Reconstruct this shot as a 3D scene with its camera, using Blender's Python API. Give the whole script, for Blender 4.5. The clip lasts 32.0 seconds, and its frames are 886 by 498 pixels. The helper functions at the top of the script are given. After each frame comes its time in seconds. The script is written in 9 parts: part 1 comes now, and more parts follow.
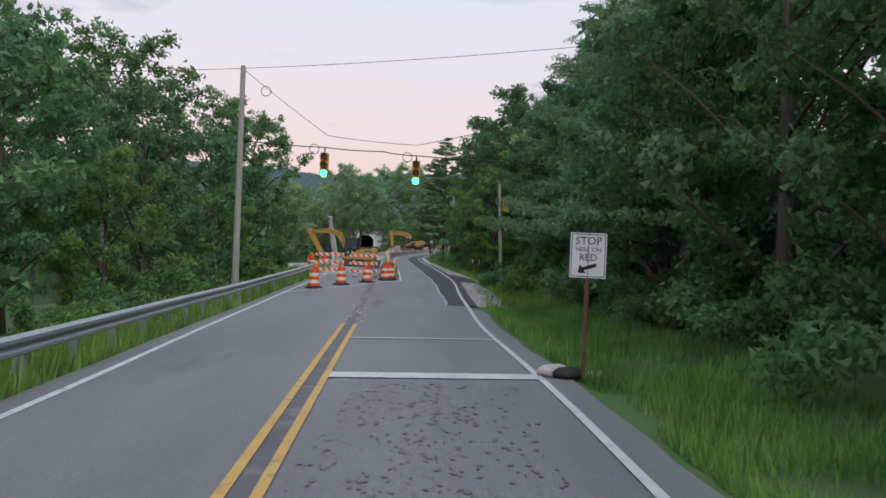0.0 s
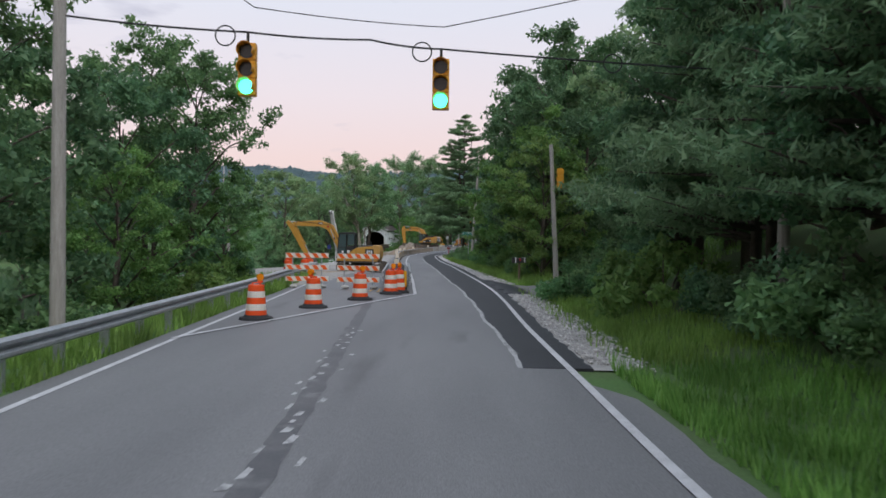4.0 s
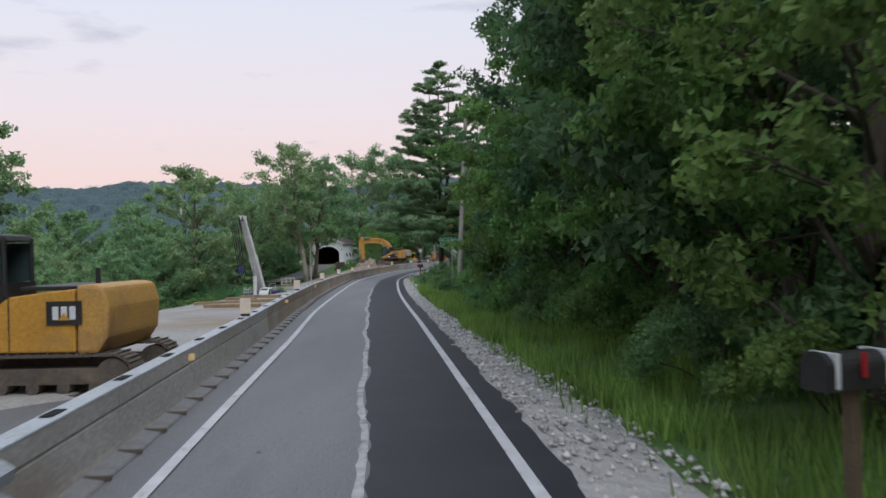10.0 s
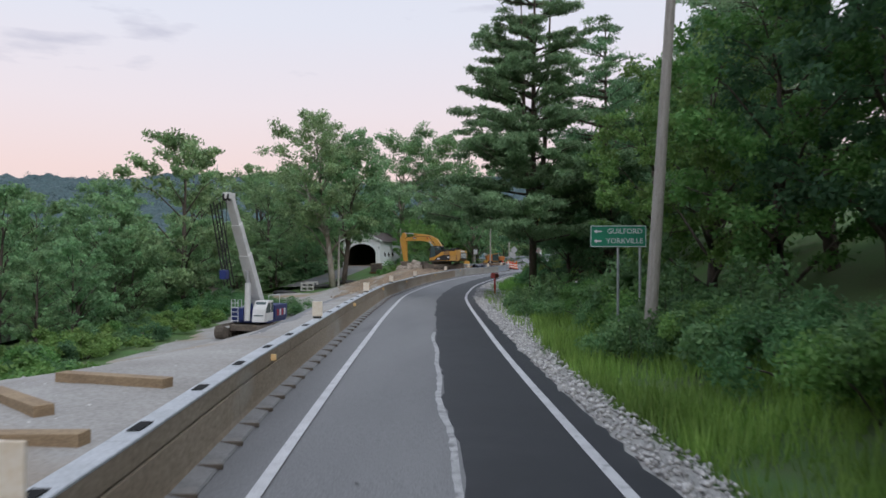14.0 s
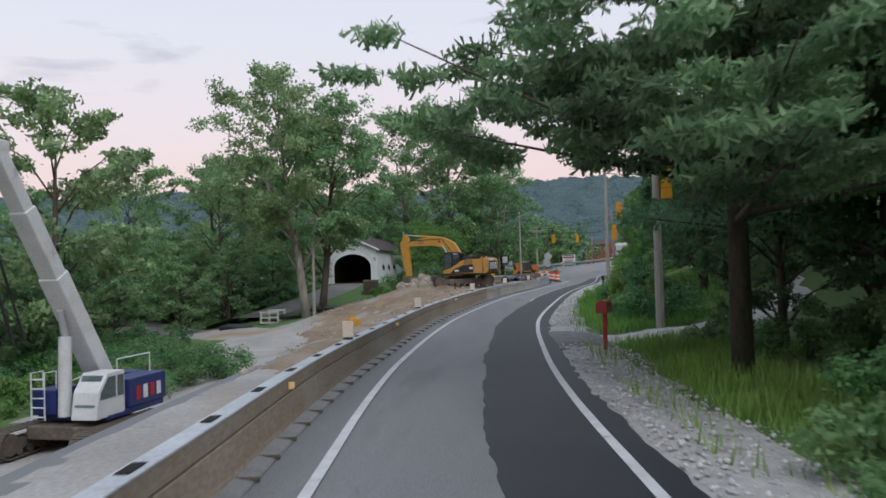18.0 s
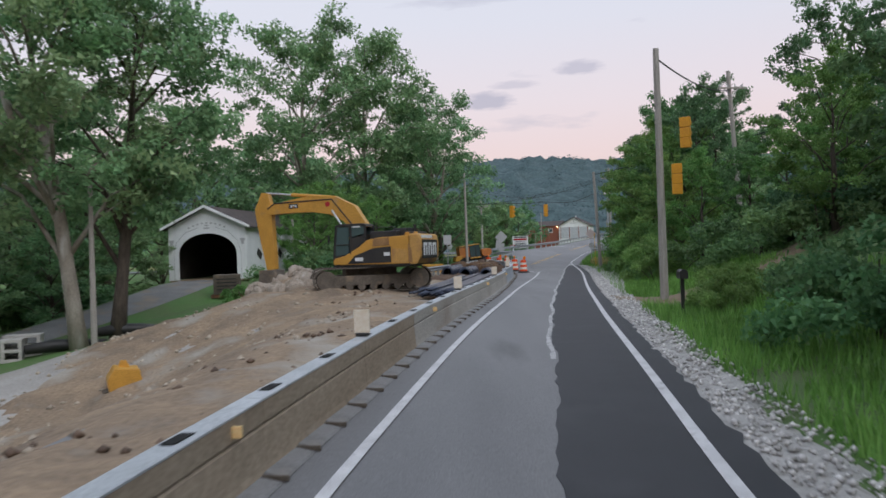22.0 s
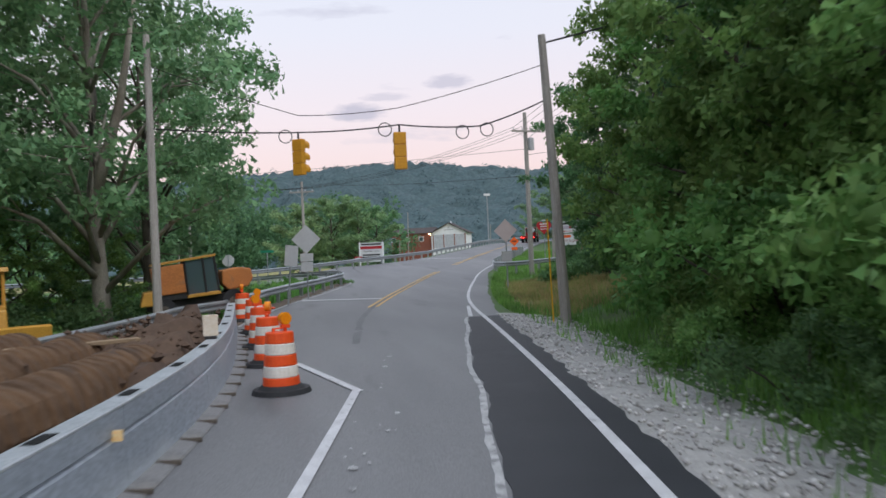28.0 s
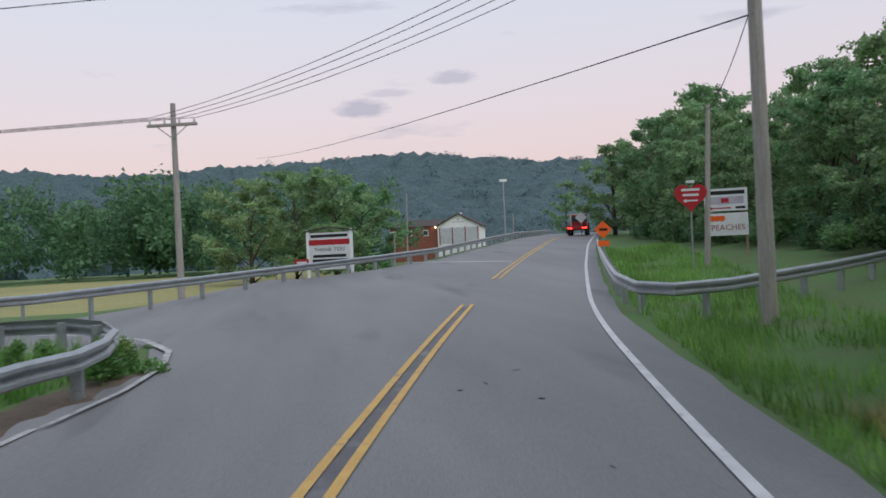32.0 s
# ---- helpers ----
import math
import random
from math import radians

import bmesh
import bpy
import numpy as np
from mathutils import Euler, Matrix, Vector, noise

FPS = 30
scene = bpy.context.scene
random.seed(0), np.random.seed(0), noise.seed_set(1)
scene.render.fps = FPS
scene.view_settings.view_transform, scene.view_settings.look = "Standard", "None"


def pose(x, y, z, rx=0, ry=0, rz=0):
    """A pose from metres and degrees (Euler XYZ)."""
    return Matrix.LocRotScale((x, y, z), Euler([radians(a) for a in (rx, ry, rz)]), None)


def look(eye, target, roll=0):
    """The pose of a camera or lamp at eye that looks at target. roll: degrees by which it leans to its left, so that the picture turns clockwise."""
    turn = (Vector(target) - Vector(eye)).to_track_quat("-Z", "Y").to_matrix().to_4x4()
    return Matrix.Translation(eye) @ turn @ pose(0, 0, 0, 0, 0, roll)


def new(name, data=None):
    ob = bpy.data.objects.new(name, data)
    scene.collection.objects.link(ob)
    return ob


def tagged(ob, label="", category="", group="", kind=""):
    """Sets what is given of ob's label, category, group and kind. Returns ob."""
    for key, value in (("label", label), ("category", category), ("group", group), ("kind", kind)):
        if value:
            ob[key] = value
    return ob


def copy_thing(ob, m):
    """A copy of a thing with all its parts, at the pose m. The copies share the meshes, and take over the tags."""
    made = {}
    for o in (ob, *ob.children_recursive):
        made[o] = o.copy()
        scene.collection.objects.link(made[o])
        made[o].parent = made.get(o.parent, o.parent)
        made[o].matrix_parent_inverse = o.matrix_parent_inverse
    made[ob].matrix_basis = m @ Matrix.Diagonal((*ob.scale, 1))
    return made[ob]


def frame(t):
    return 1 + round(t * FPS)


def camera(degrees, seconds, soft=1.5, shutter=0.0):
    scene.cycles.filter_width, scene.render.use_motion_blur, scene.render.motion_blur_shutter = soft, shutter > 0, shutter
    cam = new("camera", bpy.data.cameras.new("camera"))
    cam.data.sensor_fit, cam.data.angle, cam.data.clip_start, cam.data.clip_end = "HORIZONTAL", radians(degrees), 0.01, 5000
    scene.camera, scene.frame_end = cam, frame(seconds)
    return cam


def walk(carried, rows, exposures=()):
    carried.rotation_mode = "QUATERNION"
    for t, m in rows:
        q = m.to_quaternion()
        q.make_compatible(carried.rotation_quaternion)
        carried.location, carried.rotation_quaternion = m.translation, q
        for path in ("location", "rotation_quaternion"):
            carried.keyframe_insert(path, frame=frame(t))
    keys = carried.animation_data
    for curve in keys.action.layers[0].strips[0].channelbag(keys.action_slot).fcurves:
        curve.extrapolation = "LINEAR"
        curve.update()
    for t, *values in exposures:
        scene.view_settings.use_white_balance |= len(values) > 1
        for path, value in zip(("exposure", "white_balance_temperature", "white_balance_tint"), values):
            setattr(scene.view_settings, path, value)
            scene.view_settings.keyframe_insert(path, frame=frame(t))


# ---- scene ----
import collections

cam = camera(60.0, 32.0, 1.6, 0.3)
PATH = [
    (0, (0.0, 0.0, 2.101), (-0.072, 9.999, 2.021), 2.34),
    (0.5, (-0.075, 1.815, 2.098), (-0.188, 11.814, 2.029), 2.38),
    (1, (-0.186, 3.677, 2.08), (-0.328, 13.676, 1.997), 2.58),
    (1.5, (-0.346, 5.634, 2.056), (-0.513, 15.632, 1.999), 2.38),
    (2, (-0.502, 7.721, 2.02), (-0.703, 17.719, 1.975), 1.92),
    (2.5, (-0.654, 9.947, 1.974), (-0.865, 19.945, 1.889), 1.24),
    (3, (-0.791, 12.285, 1.922), (-1.025, 22.282, 1.791), 0.94),
    (3.5, (-0.933, 14.691, 1.883), (-1.177, 24.687, 1.761), 0.97),
    (5.5, (-1.267, 25.44, 1.718), (-1.487, 35.436, 1.568), 0.01),
    (6, (-1.283, 28.371, 1.715), (-1.475, 38.368, 1.618), 0.11),
    (6.5, (-1.264, 31.348, 1.717), (-1.434, 41.347, 1.681), 0.22),
    (7, (-1.218, 34.385, 1.72), (-1.329, 44.385, 1.682), 0.01),
    (7.5, (-1.143, 37.479, 1.72), (-1.187, 47.479, 1.697), -0.09),
    (8, (-1.062, 40.595, 1.711), (-1.052, 50.595, 1.704), -0.64),
    (8.5, (-1.015, 43.721, 1.703), (-0.973, 53.721, 1.72), -0.88),
    (9, (-0.997, 46.862, 1.701), (-0.926, 56.862, 1.722), -0.89),
    (9.5, (-1.067, 49.992, 1.721), (-0.986, 59.992, 1.754), -1.16),
    (10, (-1.215, 53.116, 1.756), (-1.146, 63.116, 1.805), -1.26),
    (10.5, (-1.479, 56.216, 1.774), (-1.418, 66.216, 1.791), -1.50),
    (11, (-1.844, 59.303, 1.779), (-1.848, 69.303, 1.816), -1.59),
    (11.5, (-2.187, 62.421, 1.794), (-2.271, 72.42, 1.885), -2.26),
    (12, (-2.549, 65.565, 1.816), (-2.735, 75.563, 1.866), -1.22),
    (12.5, (-2.931, 68.734, 1.834), (-3.227, 78.73, 1.872), -0.44),
    (13, (-3.307, 71.932, 1.849), (-3.677, 81.925, 1.892), -0.09),
    (13.5, (-3.673, 75.156, 1.864), (-4.097, 85.147, 1.93), -0.08),
    (14, (-4.027, 78.405, 1.88), (-4.467, 88.395, 1.945), 0.28),
    (14.5, (-4.348, 81.671, 1.893), (-4.813, 91.659, 1.956), 0.34),
    (16.5, (-4.989, 95.084, 1.775), (-5.566, 105.064, 2.031), -1.08),
    (17, (-5.277, 98.617, 1.775), (-5.867, 108.597, 1.998), -1.23),
    (17.5, (-5.587, 102.171, 1.77), (-6.168, 112.152, 1.962), -1.52),
    (18, (-5.868, 105.735, 1.743), (-6.454, 115.715, 1.964), -1.69),
    (18.5, (-6.118, 109.296, 1.715), (-6.689, 119.277, 1.945), -2.03),
    (19, (-6.327, 112.834, 1.678), (-6.873, 122.819, 1.798), -2.51),
    (19.5, (-6.459, 116.361, 1.643), (-6.957, 126.348, 1.703), -2.41),
    (20, (-6.526, 119.89, 1.615), (-6.948, 129.881, 1.582), -2.63),
    (20.5, (-6.531, 123.45, 1.605), (-6.83, 133.445, 1.599), -2.62),
    (21, (-6.421, 127.04, 1.616), (-6.592, 137.039, 1.625), -2.36),
    (21.5, (-6.209, 130.631, 1.621), (-6.175, 140.63, 1.628), -2.32),
    (22, (-5.821, 134.223, 1.638), (-5.549, 144.219, 1.637), -2.10),
    (22.5, (-5.356, 137.81, 1.682), (-4.807, 147.795, 1.699), -2.49),
    (23, (-4.881, 141.403, 1.75), (-4.114, 151.374, 1.764), -2.99),
    (23.5, (-4.378, 145.023, 1.818), (-3.404, 154.975, 1.912), -3.06),
    (24, (-3.844, 148.662, 1.866), (-2.696, 158.595, 1.979), -2.69),
    (24.5, (-3.276, 152.323, 1.876), (-1.997, 162.241, 1.984), -2.01),
    (25, (-2.603, 155.987, 1.87), (-1.173, 165.884, 1.972), -0.98),
    (25.5, (-1.864, 159.664, 1.845), (-0.342, 169.547, 1.909), -0.93),
    (27.5, (1.184, 175.242, 1.651), (3.1, 185.056, 1.733), -2.12),
    (28, (1.947, 179.308, 1.634), (3.876, 189.12, 1.715), -2.63),
    (28.5, (2.742, 183.411, 1.647), (4.693, 193.218, 1.782), -2.65),
    (29, (3.538, 187.526, 1.686), (5.487, 197.332, 1.478), -2.50),
    (29.5, (4.306, 191.656, 1.732), (6.25, 201.462, 1.471), -2.61),
    (30, (4.978, 195.806, 1.769), (6.885, 205.621, 1.592), -2.39),
    (30.5, (5.663, 200.458, 1.804), (7.531, 210.28, 1.615), -2.79),
    (31, (6.36, 205.05, 1.842), (8.182, 214.882, 1.765), -2.91),
    (31.5, (7.01, 209.2, 1.885), (8.845, 219.03, 1.85), -2.44),
    (32, (7.70, 213.3, 1.933), (9.568, 223.124, 1.965), -2.71),
]
walk(cam, [(t, look(eye, target, roll)) for t, eye, target, roll in PATH], ((0, 0.0), (18.5, 0.0), (20.5, -0.05), (24, -0.03), (25.5, 0.1), (28, 0.12), (29.8, 0.0), (31, -0.14), (32, -0.12)))

# ---- world and light: dusk, thin even cloud ----
world = bpy.data.worlds.new("dusk_sky")
scene.world = world
world.use_nodes = True
wn, wl = world.node_tree.nodes, world.node_tree.links
wn.clear()
w_out = wn.new("ShaderNodeOutputWorld")
w_bg = wn.new("ShaderNodeBackground")
w_sky = wn.new("ShaderNodeTexSky")
w_sky.sky_type = "NISHITA"
w_sky.sun_disc = False
w_sky.sun_elevation = radians(4)
w_sky.sun_rotation = radians(148)
w_sky.dust_density = 2.0
w_co = wn.new("ShaderNodeTexCoord")
w_sep = wn.new("ShaderNodeSeparateXYZ")
w_ramp = wn.new("ShaderNodeValToRGB")
cr = w_ramp.color_ramp
cr.elements[0].position, cr.elements[0].color = 0.0, (0.80, 0.62, 0.64, 1)
cr.elements[1].position, cr.elements[1].color = 1.0, (0.56, 0.67, 0.86, 1)
for pos, col in ((0.10, (0.83, 0.64, 0.66, 1)), (0.18, (0.80, 0.70, 0.76, 1)), (0.28, (0.73, 0.73, 0.83, 1)), (0.45, (0.66, 0.72, 0.85, 1))):
    e = cr.elements.new(pos)
    e.color = col
w_map = wn.new("ShaderNodeMapping")
w_map.inputs["Scale"].default_value = (2.2, 2.2, 9.0)
w_noise = wn.new("ShaderNodeTexNoise")
w_noise.inputs["Scale"].default_value = 2.4
w_noise.inputs["Detail"].default_value = 5.0
w_cl = wn.new("ShaderNodeValToRGB")
w_cl.color_ramp.elements[0].position, w_cl.color_ramp.elements[0].color = 0.62, (0, 0, 0, 1)
w_cl.color_ramp.elements[1].position, w_cl.color_ramp.elements[1].color = 0.78, (1, 1, 1, 1)
w_cmix = wn.new("ShaderNodeMixRGB")
w_cmix.inputs[2].default_value = (0.47, 0.46, 0.58, 1)
w_add = wn.new("ShaderNodeMixRGB")
w_add.blend_type = "ADD"
w_add.inputs[0].default_value = 0.03
wl.new(w_co.outputs["Generated"], w_sep.inputs[0])
wl.new(w_sep.outputs["Z"], w_ramp.inputs[0])
wl.new(w_co.outputs["Generated"], w_map.inputs[0])
wl.new(w_map.outputs[0], w_noise.inputs["Vector"])
wl.new(w_noise.outputs[0], w_cl.inputs[0])
wl.new(w_cl.outputs[0], w_cmix.inputs[0])
wl.new(w_ramp.outputs[0], w_cmix.inputs[1])


def cloud(centre, wide, high, strength, below):
    """A small ragged cloud in the sky in a given direction; wide and high in radians."""
    sub, mul, nz, lift, add, size, fade, mix = (wn.new("ShaderNodeVectorMath"), wn.new("ShaderNodeVectorMath"), wn.new("ShaderNodeTexNoise"), wn.new("ShaderNodeVectorMath"), wn.new("ShaderNodeVectorMath"),
                                                wn.new("ShaderNodeVectorMath"), wn.new("ShaderNodeMapRange"), wn.new("ShaderNodeMixRGB"))
    sub.operation, mul.operation, lift.operation, add.operation, size.operation = "SUBTRACT", "MULTIPLY", "MULTIPLY_ADD", "ADD", "LENGTH"
    sub.inputs[1].default_value = centre
    mul.inputs[1].default_value = (1 / wide, 1.0, 1 / high)
    nz.inputs["Scale"].default_value, nz.inputs["Detail"].default_value = 1.3, 5.0
    lift.inputs[1].default_value, lift.inputs[2].default_value = (1.5, 0, 1.5), (-0.75, 0, -0.75)
    fade.inputs["From Min"].default_value, fade.inputs["From Max"].default_value = 1.05, 0.45
    fade.inputs["To Max"].default_value = strength
    mix.inputs[2].default_value = (0.40, 0.39, 0.52, 1)
    wl.new(w_co.outputs["Generated"], sub.inputs[0])
    wl.new(sub.outputs[0], mul.inputs[0])
    wl.new(mul.outputs[0], nz.inputs["Vector"])
    wl.new(nz.outputs["Color"], lift.inputs[0])
    wl.new(mul.outputs[0], add.inputs[0])
    wl.new(lift.outputs[0], add.inputs[1])
    wl.new(add.outputs[0], size.inputs[0])
    wl.new(size.outputs["Value"], fade.inputs["Value"])
    wl.new(fade.outputs[0], mix.inputs[0])
    wl.new(below, mix.inputs[1])
    return mix.outputs[0]


clouds = w_cmix.outputs[0]
for centre, wide, high, strength in (((0.0903, 0.978, 0.187), 0.040, 0.013, 0.7), ((0.205, 0.954, 0.221), 0.034, 0.010, 0.55), ((0.125, 0.97, 0.205), 0.035, 0.006, 0.4)):
    clouds = cloud(centre, wide, high, strength, clouds)
wl.new(clouds, w_add.inputs[1])
wl.new(w_sky.outputs[0], w_add.inputs[2])
wl.new(w_add.outputs[0], w_bg.inputs[0])
w_bg.inputs[1].default_value = 1.0
wl.new(w_bg.outputs[0], w_out.inputs[0])
sun = new("sun", bpy.data.lights.new("sun", "SUN"))
sun.data.energy, sun.data.angle, sun.data.color = 1.5, radians(50), (0.97, 0.98, 1.0)
sun.matrix_world = look((0, 0, 60), (-24, 38, 0))

# ---- materials ----
def nodes_of(name):
    m = bpy.data.materials.new(name)
    m.use_nodes = True
    return m, m.node_tree.nodes, m.node_tree.links, m.node_tree.nodes["Principled BSDF"]


def mat(name, a, b=None, scale=3.0, rough=0.7, metal=0.0, bump=0.15, fine=40.0, c=None, cscale=0.4, cut=0.55, stretch=(1, 1, 1), island=0.0, spec=0.4, depth=0.02):
    """Two-tone surface: coarse noise mixes a and b, fine noise gives grain and relief; c: stains of a lower scale."""
    m, n, l, p = nodes_of(name)
    b = b or tuple(v * 0.7 for v in a)
    co = n.new("ShaderNodeTexCoord")
    mp = n.new("ShaderNodeMapping")
    mp.inputs["Scale"].default_value = stretch
    l.new(co.outputs["Object"], mp.inputs[0])
    n1, n2 = n.new("ShaderNodeTexNoise"), n.new("ShaderNodeTexNoise")
    n1.inputs["Scale"].default_value, n1.inputs["Detail"].default_value = scale, 6
    n2.inputs["Scale"].default_value, n2.inputs["Detail"].default_value = fine, 3
    for q in (n1, n2):
        l.new(mp.outputs[0], q.inputs["Vector"])
    r = n.new("ShaderNodeValToRGB")
    r.color_ramp.elements[0].position, r.color_ramp.elements[1].position = 0.3, 0.7
    r.color_ramp.elements[0].color, r.color_ramp.elements[1].color = (*a, 1), (*b, 1)
    l.new(n1.outputs[0], r.inputs[0])
    out = r.outputs[0]
    g = n.new("ShaderNodeMixRGB")
    g.blend_type = "OVERLAY"
    g.inputs[0].default_value = 0.45
    l.new(out, g.inputs[1])
    l.new(n2.outputs[0], g.inputs[2])
    out = g.outputs[0]
    if c:
        n3, r3, g3 = n.new("ShaderNodeTexNoise"), n.new("ShaderNodeValToRGB"), n.new("ShaderNodeMixRGB")
        n3.inputs["Scale"].default_value, n3.inputs["Detail"].default_value = cscale, 8
        l.new(mp.outputs[0], n3.inputs["Vector"])
        r3.color_ramp.elements[0].position, r3.color_ramp.elements[1].position = cut, cut + 0.14
        l.new(n3.outputs[0], r3.inputs[0])
        l.new(r3.outputs[0], g3.inputs[0])
        l.new(out, g3.inputs[1])
        g3.inputs[2].default_value = (*c, 1)
        out = g3.outputs[0]
    if island:
        gi, hv, mr = n.new("ShaderNodeNewGeometry"), n.new("ShaderNodeHueSaturation"), n.new("ShaderNodeMapRange")
        mr.inputs[3].default_value, mr.inputs[4].default_value = 1 - island, 1 + island
        l.new(gi.outputs["Random Per Island"], mr.inputs[0])
        l.new(mr.outputs[0], hv.inputs["Value"])
        l.new(out, hv.inputs["Color"])
        out = hv.outputs[0]
    l.new(out, p.inputs["Base Color"])
    p.inputs["Roughness"].default_value, p.inputs["Metallic"].default_value = rough, metal
    p.inputs["Specular IOR Level"].default_value = spec
    if bump:
        bp = n.new("ShaderNodeBump")
        bp.inputs["Strength"].default_value, bp.inputs["Distance"].default_value = bump, depth
        l.new(n2.outputs[0], bp.inputs["Height"])
        l.new(bp.outputs[0], p.inputs["Normal"])
    return m


def leaf_mat(name, a, b, lo=0.65, hi=1.4):
    """Foliage: tone varies leaf by leaf, tree by tree and in broad patches, with light passing through."""
    m, n, l, p = nodes_of(name)
    gi, oi = n.new("ShaderNodeNewGeometry"), n.new("ShaderNodeObjectInfo")
    r = n.new("ShaderNodeValToRGB")
    r.color_ramp.elements[0].color, r.color_ramp.elements[1].color = (*a, 1), (*b, 1)
    l.new(gi.outputs["Random Per Island"], r.inputs[0])
    co, nz = n.new("ShaderNodeTexCoord"), n.new("ShaderNodeTexNoise")
    nz.inputs["Scale"].default_value = 0.5
    l.new(co.outputs["Object"], nz.inputs["Vector"])
    hv, ma, mb = n.new("ShaderNodeHueSaturation"), n.new("ShaderNodeMapRange"), n.new("ShaderNodeMapRange")
    ma.inputs[3].default_value, ma.inputs[4].default_value = 0.475, 0.52
    mb.inputs[1].default_value, mb.inputs[2].default_value = 0.3, 0.7
    mb.inputs[3].default_value, mb.inputs[4].default_value = lo, hi
    l.new(oi.outputs["Random"], ma.inputs[0])
    l.new(nz.outputs[0], mb.inputs[0])
    l.new(ma.outputs[0], hv.inputs["Hue"])
    l.new(mb.outputs[0], hv.inputs["Value"])
    l.new(r.outputs[0], hv.inputs["Color"])
    l.new(hv.outputs[0], p.inputs["Base Color"])
    p.inputs["Roughness"].default_value, p.inputs["Specular IOR Level"].default_value = 0.55, 0.25
    tr, mx = n.new("ShaderNodeBsdfTranslucent"), n.new("ShaderNodeMixShader")
    l.new(hv.outputs[0], tr.inputs[0])
    mx.inputs[0].default_value = 0.38
    l.new(p.outputs[0], mx.inputs[1])
    l.new(tr.outputs[0], mx.inputs[2])
    l.new(mx.outputs[0], n["Material Output"].inputs[0])
    return m


def glow(name, col, strength):
    m, n, l, p = nodes_of(name)
    p.inputs["Base Color"].default_value = (*col, 1)
    p.inputs["Emission Color"].default_value = (*col, 1)
    p.inputs["Emission Strength"].default_value = strength
    return m


def glass(name, tint=(0.065, 0.095, 0.10), rough=0.05):
    m, n, l, p = nodes_of(name)
    p.inputs["Base Color"].default_value = (*tint, 1)
    p.inputs["Roughness"].default_value = rough
    p.inputs["Specular IOR Level"].default_value = 1.0
    return m


M_ROAD = mat("worn_grey_asphalt", (0.20, 0.197, 0.20), (0.145, 0.143, 0.147), 0.6, 0.62, 0, 0.3, 90, (0.10, 0.096, 0.10), 0.7, 0.6, (1, 0.16, 1), depth=0.008)
M_NEWASP = mat("fresh_black_asphalt", (0.026, 0.027, 0.032), (0.018, 0.019, 0.023), 1.2, 0.62, 0, 0.3, 110, (0.034, 0.035, 0.04), 0.8, 0.6, depth=0.006)
M_OIL = mat("oil_stained_asphalt", (0.135, 0.133, 0.137), (0.155, 0.153, 0.157), 3.0, 0.6, 0, 0.25, 80, (0.16, 0.158, 0.162), 5.0, 0.52)
M_TAR = mat("dark_tar_sealant", (0.075, 0.075, 0.082), (0.11, 0.108, 0.113), 2.0, 0.55, 0, 0.2, 60, (0.16, 0.158, 0.16), 2.5, 0.56)
M_SCUFF = mat("scuffed_paint_remains", (0.5, 0.49, 0.49), (0.34, 0.335, 0.335), 4, 0.65, 0, 0.1, 70, (0.2, 0.197, 0.2), 6.0, 0.52)
M_WHITE = mat("worn_white_road_paint", (0.62, 0.61, 0.62), (0.48, 0.47, 0.48), 3, 0.6, 0, 0.1, 70, (0.2, 0.2, 0.2), 5.0, 0.62)
M_YELLOW = mat("worn_yellow_road_paint", (0.62, 0.38, 0.10), (0.5, 0.3, 0.09), 3, 0.6, 0, 0.1, 70, (0.2, 0.18, 0.15), 4.0, 0.6)
M_GRASS_G = mat("grassy_soil", (0.075, 0.16, 0.04), (0.095, 0.13, 0.05), 0.6, 0.9, 0, 0.4, 20, (0.15, 0.12, 0.08), 0.35, 0.66)
M_GRAVEL_G = mat("crushed_gravel_bed", (0.46, 0.44, 0.42), (0.33, 0.315, 0.30), 4, 0.9, 0, 0.8, 30, (0.2, 0.19, 0.17), 1.2, 0.6, depth=0.03)
M_PAD = mat("pale_compacted_gravel", (0.38, 0.36, 0.34), (0.285, 0.265, 0.245), 0.5, 0.9, 0, 0.7, 14, (0.30, 0.22, 0.14), 0.16, 0.56, depth=0.03)
M_CLAY = mat("brown_clay_earth", (0.31, 0.225, 0.15), (0.175, 0.13, 0.095), 0.9, 0.95, 0, 0.9, 9, (0.34, 0.305, 0.26), 0.45, 0.53, depth=0.06)
M_WATER = mat("dark_river_water", (0.02, 0.03, 0.025), (0.015, 0.02, 0.02), 0.5, 0.08, 0, 0.08, 2.5, spec=0.6)
M_GALV = mat("weathered_galvanised_steel", (0.42, 0.44, 0.46), (0.33, 0.345, 0.36), 2.5, 0.45, 0.6, 0.05, 30, (0.24, 0.2, 0.17), 1.4, 0.66)
M_BARDIRT = mat("mud_spattered_barrier_steel", (0.38, 0.31, 0.24), (0.29, 0.225, 0.165), 1.0, 0.75, 0.05, 0.06, 25, (0.44, 0.40, 0.36), 0.6, 0.58, (1, 0.3, 1))
M_BAR = mat("dusty_galvanised_barrier_steel", (0.46, 0.43, 0.40), (0.36, 0.335, 0.31), 1.2, 0.6, 0.1, 0.05, 25, (0.25, 0.19, 0.14), 0.5, 0.55, (1, 0.3, 1))
M_BARTOP = mat("bright_galvanised_rail", (0.55, 0.57, 0.60), (0.44, 0.46, 0.48), 2.0, 0.45, 0.4, 0.05, 25)
M_DARK = mat("black_rubber", (0.018, 0.018, 0.02), (0.03, 0.03, 0.032), 3, 0.75, 0, 0.1, 30)
